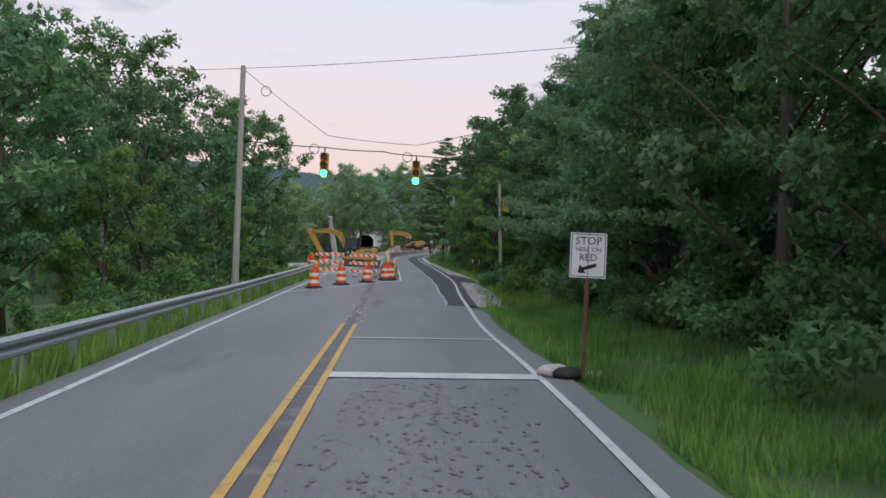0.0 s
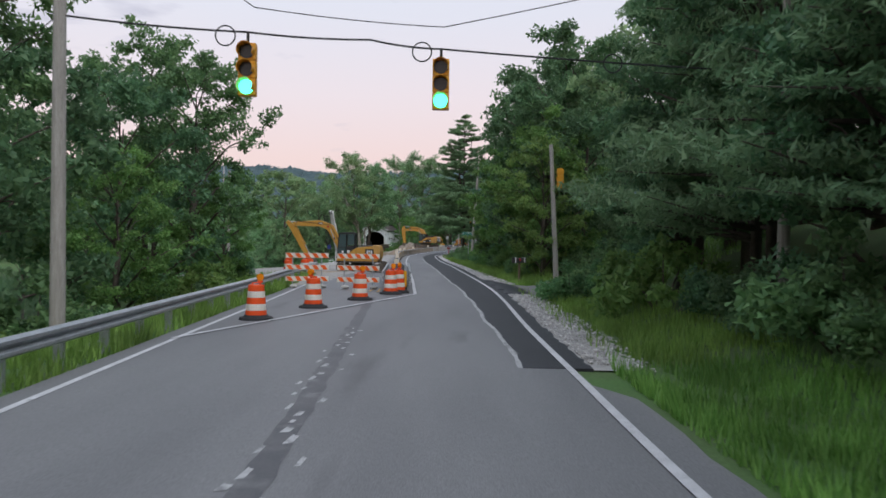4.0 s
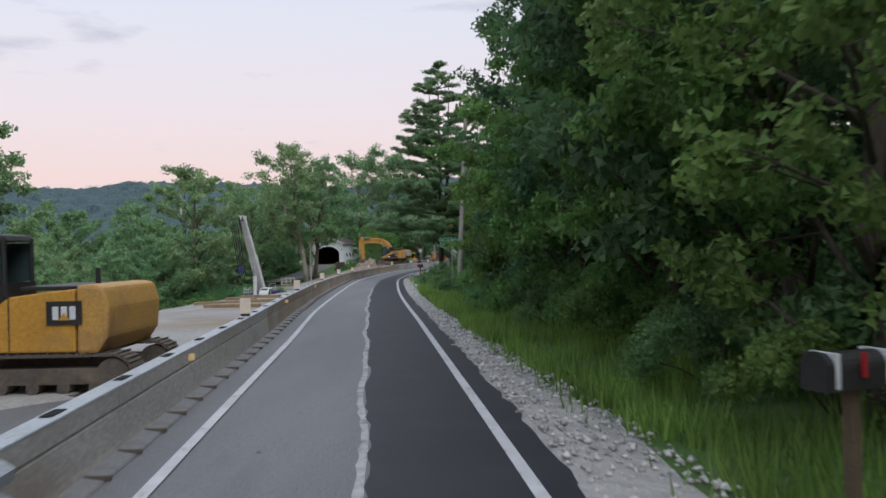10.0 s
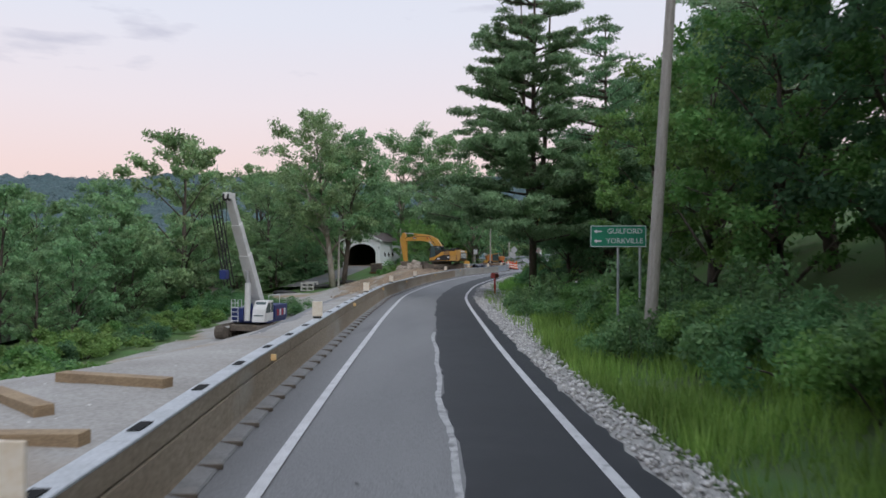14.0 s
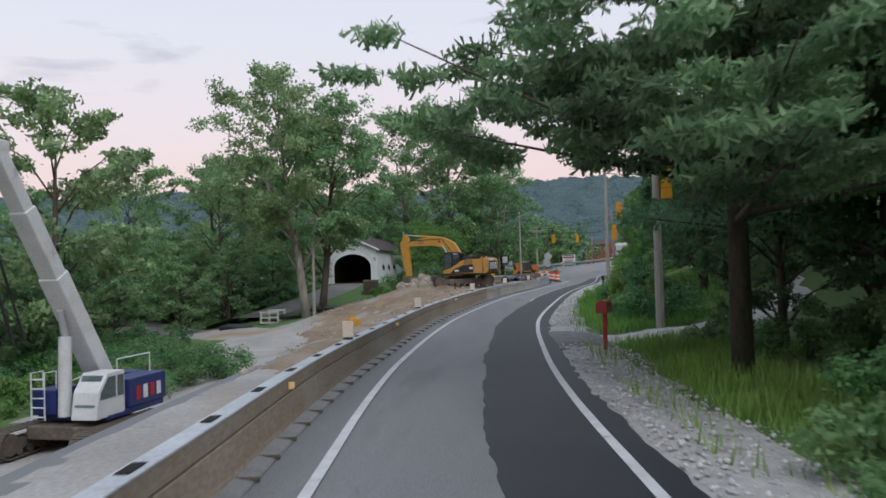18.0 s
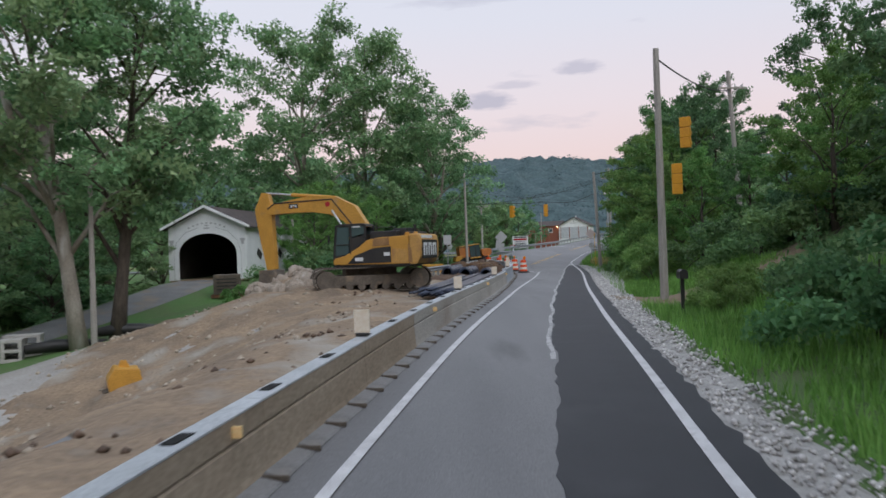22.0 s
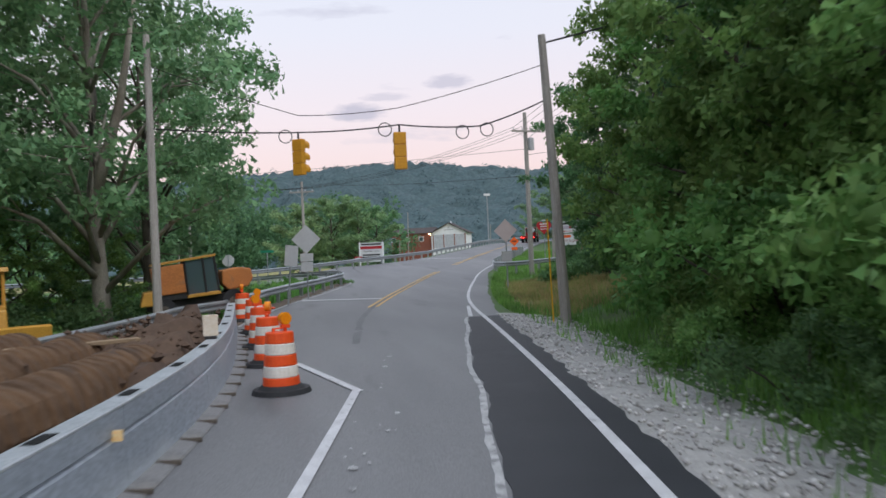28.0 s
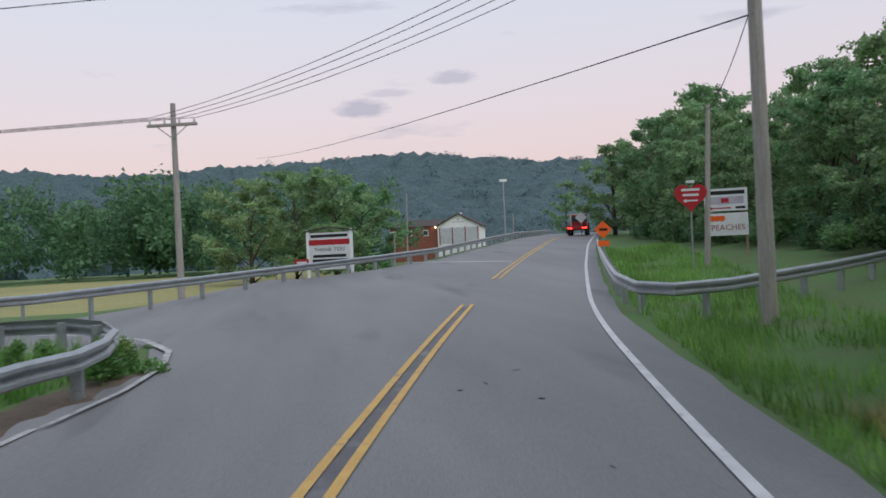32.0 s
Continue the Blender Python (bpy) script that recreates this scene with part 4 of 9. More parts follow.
for off, nm in ((-0.14, "centre_line_left"), (0.14, "centre_line_right")):
    line(nm, lambda y, o=off: spline([(205, 4.1), (210.8, 5.47), (216.8, 6.9), (223.8, 8.95), (231.2, 11.35), (238, 13.7)])(y) + o, 0.11, 207.9, 233.5, M_YELLOW, "worn double yellow centre line")
    line(nm, lambda y, o=off: spline([(238, 13.8), (241.5, 15.0), (249.5, 18.1), (256.5, 20.8), (275, 28.3), (300, 39)])(y) + o, 0.11, 241.5, 298, M_YELLOW, "worn double yellow centre line")
patch_quad("old_edge_line", [(7.08, 201.9), (7.21, 201.9), (8.05, 205.9), (7.93, 205.9)], M_WHITE, "older white edge line forking from the new one")
patch_quad("stop_bar_far", [(2.25, 213.75), (5.65, 212.4), (5.7, 212.9), (2.3, 214.25)], M_WHITE, "white stop bar across the oncoming lane")
patch_quad("stop_bar_hill", [(13.6, 256.0), (18.7, 252.2), (18.8, 252.55), (13.7, 256.35)], M_WHITE, "white stop bar across the road on the hill")
edge_keys = [(200, -0.1), (208, 0.85), (214.4, 2.2), (219, 3.6), (221, 4.2), (224.1, 4.85)]
line("edge_line_left", spline(edge_keys), 0.11, 203, 223, M_SCUFF, "white edge line beside the guardrail")
curve_pts = [(4.72, 223.0), (5.2, 224.8), (5.42, 226.6), (5.25, 228.4), (4.5, 230.2), (3.2, 231.6), (1, 232.7), (-3, 233.3)]
cvs = [v for i, (x, y) in enumerate(curve_pts) for v in ((x - 0.05, y - 0.05, 0), (x + 0.06, y + 0.06, 0))]
tagged(raw("corner_line", [(x, y, max(ROADZ(y), ground_z(x, y)) + 0.06) for x, y, _ in cvs], [(2 * i, 2 * i + 1, 2 * i + 3, 2 * i + 2) for i in range(len(curve_pts) - 1)], M_SCUFF), "worn white edge line curving into the side road", "road marking", kind="structure")
sv, sf = [], []
for i in range(30):
    x = 9.0 - i * 2.6
    y0, y1 = 226.0 + 7.0 * (1 - smoothstep(-2, 6, x)), 249.0 - 10.0 * (1 - smoothstep(-6, 8, x))
    for k in range(5):
        y = y0 + (y1 - y0) * k / 4
        sv.append((x, y, max(ground_z(x, y), ROADZ(y) * smoothstep(-2, 8, x) - 0.02) + 0.035 - (0.14 if i == 0 or (k == 0 and x > 5) else 0.0)))
for i in range(29):
    for k in range(4):
        sf.append((i * 5 + k, i * 5 + k + 1, i * 5 + k + 6, i * 5 + k + 5))
av = [(4.9, 224.8), (5.4, 224.8), (5.1, 227.2), (6.3, 227.2), (4.8, 229.0), (7.0, 229.0), (5.0, 232.5), (8.2, 232.5), (7.0, 236.0), (9.2, 236.0), (7.0, 239.5), (9.9, 239.5), (7.0, 243.0), (10.4, 242.0), (7.0, 246.6), (12.2, 246.6), (9.6, 249.4), (13.6, 250.0), (11.8, 252.0), (15.0, 254.0), (15.2, 257.6), (16.4, 258.0)]
tagged(raw("junction_apron", [(x, y, max(ROADZ(y), ground_z(x, y)) + (0.014 if k % 2 or k < 6 else -0.015)) for k, (x, y) in enumerate(av)], [(2 * i, 2 * i + 1, 2 * i + 3, 2 * i + 2) for i in range(10)], M_ROAD), "grey asphalt apron widening at the junction", "road", kind="structure")
tagged(raw("side_road", sv, sf, M_ROAD), "grey asphalt side road joining at the bend", "road", kind="structure")


# ---- steel barrier ----
M_BARNEW = mat("clean_bluish_galvanised_steel", (0.42, 0.46, 0.52), (0.34, 0.375, 0.43), 1.2, 0.5, 0.25, 0.05, 25, (0.50, 0.53, 0.57), 0.8, 0.6, (1, 0.3, 1))
barrier = empty("steel_barrier", Matrix(), "dusty galvanised steel work-zone barrier standing on the road", "barrier")
WALL = [(-0.52, 0.0), (-0.52, 0.03), (-0.43, 0.10), (-0.405, 0.66), (-0.40, 0.69), (-0.205, 0.69), (-0.195, 0.675), (-0.195, 0.49), (-0.215, 0.475), (-0.215, 0.455), (-0.20, 0.44), (-0.175, 0.12), (-0.16, 0.05), (-0.16, 0.0)]
TOPR = [(-0.412, 0.68), (-0.412, 0.696), (-0.405, 0.704), (-0.20, 0.704), (-0.192, 0.696), (-0.192, 0.68)]


def shared(name, bm, material, parent=None):
    me = bpy.data.meshes.new(name)
    bm.normal_update()
    bm.to_mesh(me)
    bm.free()
    me.materials.append(material)
    return me


def place(name, me, parent, m, label=""):
    ob = new(name, me)
    ob.parent = parent
    ob.matrix_local = m
    if label:
        ob["label"] = label
    return ob


def on_road(y, f, up=0.0):
    """A frame on the road at f(y): x to the right, y along the road."""
    a = math.atan2(f(y + 0.5) - f(y - 0.5), 1.0)
    return pose(f(y), y, ROADZ(y) + 0.015 + up, 0, 0, -math.degrees(a))


bm = bmesh.new()
vs = [(-0.13, -0.45, 0), (0.13, -0.42, 0), (0.13, 0.42, 0), (-0.13, 0.45, 0), (-0.13, -0.45, 0.06), (0.11, -0.42, 0.02), (0.11, 0.42, 0.02), (-0.13, 0.45, 0.06)]
bvs = [bm.verts.new(v) for v in vs]
for q in ((3, 2, 1, 0), (4, 5, 6, 7), (0, 1, 5, 4), (1, 2, 6, 5), (2, 3, 7, 6), (3, 0, 4, 7)):
    bm.faces.new([bvs[i] for i in q])
FOOT_ME = shared("foot_plate", bm, mat("grimy_grey_steel", (0.24, 0.235, 0.235), (0.17, 0.165, 0.165), 2.0, 0.6, 0.1, 0.05, 25, (0.3, 0.27, 0.24), 0.8, 0.6))
bm = bmesh.new()
box(bm, -0.13, 0.17, -0.018, 0.018, 0.0, 0.05, 0.006)
RIB_ME = shared("foot_rib", bm, M_TRACK)
bm = bmesh.new()
box(bm, -0.055, 0.055, -0.17, 0.17, 0.0, 0.006)
SLOT_ME = shared("slot", bm, M_HOLE)
# Headlight shine thrown back by the reflectors is put into their bright amber.
bm = bmesh.new()
box(bm, -0.02, 0.08, -0.015, 0.015, -0.05, 0.05, 0.006)
REFL_ME = shared("reflector", bm, mat("headlit_amber_reflector", (0.95, 0.66, 0.33), (0.9, 0.6, 0.28), 4, 0.25, 0, 0))
y = 57.6
while y < 202.0:
    y2 = min(y + 3.8, 202.4)
    pts = [(TOE(q), q, ROADZ(q) + 0.01) for q in np.linspace(y, y2 - 0.012, 4)]
    tall = 1.0 if y < 172 else 1.16
    v, f = extrude_along(pts, [(s, u * tall) for s, u in WALL])
    w = raw("wall_panel", v, f, M_BAR if y < 72 else M_BARDIRT if y < 148 else M_BAR if y < 172 else M_BARNEW, barrier)
    v, f = extrude_along(pts, [(s, u * tall) for s, u in TOPR])
    raw("top_rail", v, f, M_BARTOP, barrier)
    for q in (y + 0.5, y + 2.4):
        place("slot", SLOT_ME, barrier, on_road(q, TOE, 0.704 * tall - 0.001) @ pose(-0.31, 0, 0))
    q = y + 0.3
    while q < y2:
        place("foot_plate", FOOT_ME, barrier, on_road(q, TOE, 0.004) @ pose(-0.08, 0, 0))
        place("foot_rib", RIB_ME, barrier, on_road(q + 0.475, TOE, 0.004) @ pose(-0.08, 0, 0))
        q += 0.95
    y = y2
for y in (64.5, 77.3, 90.1, 103, 116.3, 127.7, 140.5, 151.0, 162.3, 174.5, 186.5):
    place("reflector", REFL_ME, barrier, on_road(y, TOE, 0.57) @ pose(-0.19, 0, 0))
bm = bmesh.new()
box(bm, -0.12, 0.12, -0.012, 0.012, 0.05, 0.39, 0.008)
DEL_ME = shared("panel", bm, mat("cream_reflective_panel", (0.78, 0.68, 0.55), (0.7, 0.6, 0.48), 2, 0.35, 0, 0, 20, (0.4, 0.32, 0.25), 3, 0.68))
bm = bmesh.new()
box(bm, -0.09, 0.09, -0.05, 0.05, 0.0, 0.05, 0.01)
DELF_ME = shared("foot", bm, M_CATK)
first = None
for y in (57.4, 70.2, 82.6, 96.0, 109.1, 121.9, 133.0, 145.4, 155.9, 167.6, 180.0, 192.1):
    m = on_road(y, TOE, 0.697 if y < 172 else 0.81) @ pose(-0.33, 0, 0, 0, 0, -6)
    d = empty("barrier_delineator", m, "cream reflective delineator panel standing on the steel barrier", "delineator", "delineators on the barrier")
    place("panel", DEL_ME, d, Matrix())
    place("foot", DELF_ME, d, Matrix())

# crash cushion
cush = empty("crash_cushion", Matrix(), "crash cushion of black rubber cylinders with a yellow nose", "crash cushion")
CX = lambda y: LW(y) - 0.36
for nm, o, sd in (("near_rail", 0.12, 1), ("far_rail", -0.92, -1)):
    pts = [(CX(q) + o, q, ROADZ(q) + 0.06) for q in np.linspace(48.9, 57.8, 12)]
    v, f = extrude_along(pts, [(s * sd, u * 1.12) for s, u in THRIE])
    raw(nm, v, f, M_GALV, cush)
bm = bmesh.new()
bmesh.ops.create_cone(bm, cap_ends=True, segments=20, radius1=0.42, radius2=0.42, depth=0.55, matrix=pose(0, 0, 0.36))
bmesh.ops.create_uvsphere(bm, u_segments=20, v_segments=8, radius=0.42, matrix=pose(0, 0, 0.62) @ Matrix.Diagonal((1, 1, 0.58, 1)))
CYL_ME = shared("rubber_cylinder", bm, M_DARK)
for p in CYL_ME.polygons:
    p.use_smooth = True
bm = bmesh.new()
box(bm, -0.46, 0.46, -0.014, 0.014, 0.70, 0.75, 0.004)
box(bm, -0.46, -0.40, -0.03, 0.03, 0.05, 0.72)
box(bm, 0.40, 0.46, -0.03, 0.03, 0.05, 0.72)
DIA_ME = shared("diaphragm", bm, M_GALV)
for i in range(9):
    q = 49.4 + i * 0.95
    place("rubber_cylinder", CYL_ME, cush, on_road(q, CX) @ pose(-0.40, 0, 0))
    place("diaphragm", DIA_ME, cush, on_road(q + 0.47, CX) @ pose(-0.40, 0, 0.02))
bm = bmesh.new()
box(bm, -0.42, 0.42, -0.06, 0.0, 0.18, 0.88, 0.05)
nose = part("nose", bm, mat("bright_yellow_panel", (0.80, 0.42, 0.015), (0.72, 0.37, 0.012), 2, 0.45, 0, 0), cush, "bright yellow nose panel")
nose.matrix_local = on_road(48.75, CX) @ pose(-0.40, 0, 0)


# ---- drums, barricades ----
LAMP_OFF = mat("amber_lamp_lens", (0.85, 0.28, 0.01), (0.8, 0.25, 0.01), 3, 0.25, 0, 0)


def drum(m, lamp=True, group="channelizing drums"):
    d = empty("traffic_drum", m, "orange and white banded traffic drum" + (" with an amber warning lamp" if lamp else " on a black rubber base"), "traffic drum", group)
    bm = bmesh.new()
    bmesh.ops.create_cone(bm, cap_ends=True, segments=24, radius1=0.46, radius2=0.43, depth=0.07, matrix=pose(0, 0, 0.035))
    bmesh.ops.create_cone(bm, cap_ends=True, segments=24, radius1=0.36, radius2=0.30, depth=0.06, matrix=pose(0, 0, 0.10))
    part("rubber_base", bm, M_DARK, d)
    z, r = 0.10, 0.285
    for i, (h, mt) in enumerate(((0.15, M_ORANGE), (0.17, M_RWHITE), (0.17, M_ORANGE), (0.17, M_RWHITE), (0.17, M_ORANGE))):
        bm = bmesh.new()
        r2 = r - 0.012
        prof = [(r - 0.008, z), (r, z + 0.012), (r2 + 0.003, z + h - 0.012), (r2 - 0.006, z + h)]
        n = 24
        rings = [[bm.verts.new((q * math.cos(2 * math.pi * k / n), q * math.sin(2 * math.pi * k / n), w)) for k in range(n)] for q, w in prof]
        for a, b in zip(rings, rings[1:]):
            for k in range(n):
                bm.faces.new((a[k], a[(k + 1) % n], b[(k + 1) % n], b[k]))
        if i == 4:
            bm.faces.new(rings[-1])
        part("orange_band" if mt is M_ORANGE else "white_band", bm, mt, d, smooth=False)
        z, r = z + h, r2 - 0.004
    bm = bmesh.new()
    for s in (-1, 1):
        box(bm, s * 0.10 - 0.02, s * 0.10 + 0.02, -0.02, 0.02, z, z + 0.05)
    box(bm, -0.12, 0.12, -0.02, 0.02, z + 0.04, z + 0.065, 0.008)
    part("handle", bm, M_ORANGE, d)
    if lamp:
        lm = part("lamp", cyl(bmesh.new(), (0.1, -0.05, z + 0.20), (0.1, 0.05, z + 0.20), 0.095, seg=20), LAMP_OFF, d, "amber warning lamp")
        bm = bmesh.new()
        box(bm, 0.03, 0.17, -0.045, 0.045, z + 0.05, z + 0.11, 0.01)
        part("battery_case", bm, M_ORANGE, d)
    return d


def at_ground(x, y, rz=0, up=0.012):
    return pose(x, y, ground_z(x, y) + up, 0, 0, rz)


d0 = drum(at_ground(-6.54, 37.6, 20))
for x, y, rz in ((-5.72, 41.3, 160), (-4.68, 44.6, 40), (-3.86, 47.6, 10), (-3.62, 48.35, 70), (1.70, 191.4, 30), (1.42, 194.5, 80), (1.16, 197.5, 200), (0.86, 200.9, 10), (0.3, 205.0, 100)):
    copy_thing(d0, at_ground(x, y, rz))
for x, y, rz in ((-10.2, 57.5, 0), (-9.6, 58.8, 50), (-10.7, 59.8, 20), (-9.7, 60.6, 90), (-11.0, 61.2, 10)):
    c = copy_thing(d0, at_ground(x, y, rz))
    c["group"] = "spare drums behind the rail"

STRIPE_W = M_RWHITE
M_STRIPE_O = mat("orange_reflective_stripe", (0.88, 0.14, 0.02), (0.80, 0.115, 0.018), 4, 0.4, 0, 0)


def barricade(m, slope=1):
    b = empty("barricade", m, "three-board orange and white striped road barricade weighted with sandbags", "barricade", "barricades across the closed lane")
    for s in (-0.62, 0.62):
        bm = bmesh.new()
        box(bm, s - 0.025, s + 0.025, 0.03, 0.08, 0.05, 1.52, 0.004)
        part("upright", bm, M_GALV, b)
        bm = bmesh.new()
        box(bm, s - 0.03, s + 0.03, -0.55, 0.65, 0.0, 0.05, 0.004)
        part("foot", bm, M_GALV, b)
        bm = bmesh.new()
        bmesh.ops.create_uvsphere(bm, u_segments=12, v_segments=8, radius=0.2, matrix=pose(s + 0.05, 0.0, 0.08, 0, 0, 30) @ Matrix.Diagonal((0.95, 0.6, 0.4, 1)))
        for v in bm.verts:
            v.co += noise.noise_vector(v.co * 6) * 0.03
        part("sandbag", bm, M_CONC, b, "pale sandbag", True)
    for z in (0.30, 0.80, 1.31):
        bm = bmesh.new()
        box(bm, -0.92, 0.92, -0.012, 0.022, z, z + 0.21, 0.005)
        bd = part("board", bm, STRIPE_W, b)
        for k in range(5):
            x0 = (-0.92 if slope > 0 else -0.78) + k * 0.365 + 0.02
            bm = bmesh.new()
            prism(bm, [(x0, z + 0.01), (x0 + 0.19, z + 0.01), (x0 + 0.19 + 0.14 * slope, z + 0.2), (x0 + 0.14 * slope, z + 0.2)], -0.014, -0.002, Matrix(((0, 1, 0, 0), (1, 0, 0, -0.002), (0, 0, 1, 0), (0, 0, 0, 1))))
            part("stripe", bm, M_STRIPE_O, bd)
    return b


b0 = barricade(pose(-7.75, 50.3, ROADZ(50) + 0.012, 0, 0, 8), -1)
copy_thing(b0, pose(-5.5, 50.1, ROADZ(50) + 0.012, 0, 0, -3))

# ---- machines ----
XZ = Matrix(((0, 1, 0, 0), (1, 0, 0, 0), (0, 0, 1, 0), (0, 0, 0, 1)))


def slab(poly, y0, y1, bevel=0.0):
    """A side outline of (x, z) points with its thickness from y0 to y1."""
    bm = bmesh.new()
    a = [bm.verts.new((x, y0, z)) for x, z in poly]
    b = [bm.verts.new((x, y1, z)) for x, z in poly]
    bm.faces.new(a)
    bm.faces.new(b[::-1])
    for i in range(len(poly)):
        j = (i + 1) % len(poly)
        bm.faces.new((a[j], a[i], b[i], b[j]))
    bmesh.ops.recalc_face_normals(bm, faces=bm.faces)
    if bevel:
        bmesh.ops.bevel(bm, geom=[e for e in bm.edges], offset=bevel, segments=2, profile=0.6, affect="EDGES")
    return bm


def beam(pts, widths, y0, y1, bevel=0.015):
    """A bent box beam: centre points (x, z) and depths."""
    up, dn = [], []
    n = len(pts)
    for i, (x, z) in enumerate(pts):
        a, b = pts[max(i - 1, 0)], pts[min(i + 1, n - 1)]
        d = Vector((b[0] - a[0], b[1] - a[1])).normalized()
        w = widths[i] / 2
        up.append((x - d.y * w, z + d.x * w))
        dn.append((x + d.y * w, z - d.x * w))
    return slab(up + dn[::-1], y0, y1, bevel)


def ram(parent, a, b, r):
    """A hydraulic cylinder: barrel and bright rod."""
    a, b = Vector(a), Vector(b)
    part("ram_barrel", cyl(bmesh.new(), a, a.lerp(b, 0.6), r, seg=10), M_CATY, parent)
    part("ram_rod", cyl(bmesh.new(), a.lerp(b, 0.55), b, r * 0.55, seg=10), M_BARTOP, parent, "bright steel ram rod")


def track(parent, y0, length, h, w, n):
    """A crawler track: frame, wheels and a loop of separate shoes."""
    r = h / 2
    fr = slab([(-length / 2 + r, r * 0.55), (length / 2 - r, r * 0.55), (length / 2 - r, r * 1.35), (-length / 2 + r, r * 1.35)], y0 + w * 0.15, y0 + w * 0.85, 0.02)
    tr = part("track_frame", fr, M_TRACK, parent)
    for s in (-1, 1):
        part("drive_wheel", cyl(bmesh.new(), (s * (length / 2 - r), y0 + 0.04, r), (s * (length / 2 - r), y0 + w - 0.04, r), r * 0.82, seg=18), M_TRACK, tr)
    k = max(3, int(length / 0.6))
    for i in range(k):
        x = -length / 2 + r * 1.9 + (length - 3.8 * r) * i / (k - 1)
        part("roller", cyl(bmesh.new(), (x, y0 + 0.06, r * 0.42), (x, y0 + w - 0.06, r * 0.42), r * 0.32, seg=10), M_TRACK, tr)
    bm = bmesh.new()
    ln = 2 * (length - 2 * r) + 2 * math.pi * r
    sw = ln / n
    box(bm, -sw * 0.46, sw * 0.46, 0, w, -0.03, 0.012)
    box(bm, -sw * 0.1, sw * 0.02, 0, w, 0.0, 0.04)
    me = shared("track_shoe", bm, M_TRACK)
    st = length - 2 * r
    for i in range(n):
        q = ln * i / n
        if q < st:
            x, z, a = -st / 2 + q, h, 0
        elif q < st + math.pi * r:
            t = (q - st) / r
            x, z, a = st / 2 + r * math.sin(t), r + r * math.cos(t), t
        elif q < 2 * st + math.pi * r:
            x, z, a = st / 2 - (q - st - math.pi * r), 0, math.pi
        else:
            t = (q - 2 * st - math.pi * r) / r
            x, z, a = -st / 2 - r * math.sin(t), r - r * math.cos(t), math.pi + t
        place("track_shoe", me, tr, Matrix.Translation((x, y0, z)) @ Matrix.Rotation(a, 4, "Y"))


def logo(parent, x, y, z, w, h, nrm=-1):
    """A maker's badge as plain shapes: dark panel, pale bars, yellow wedge."""
    bm = bmesh.new()
    box(bm, x - w / 2, x + w / 2, y - 0.004, y + 0.004, z - h / 2, z + h / 2)
    bd = part("badge", bm, M_CATK, parent)
    for k in range(3):
        bm = bmesh.new()
        cx = x + (k - 1) * w * 0.24
        box(bm, cx - w * 0.085, cx + w * 0.085, y - 0.008, y + 0.008, z - h * 0.28, z + h * 0.28, 0.003)
        part("badge_bar", bm, M_SIGNW, bd)
    bm = slab([(x - w * 0.16, z - h * 0.30), (x + w * 0.16, z - h * 0.30), (x, z + h * 0.02)], y - 0.012, y + 0.012)
    part("badge_wedge", bm, M_CATY, bd)


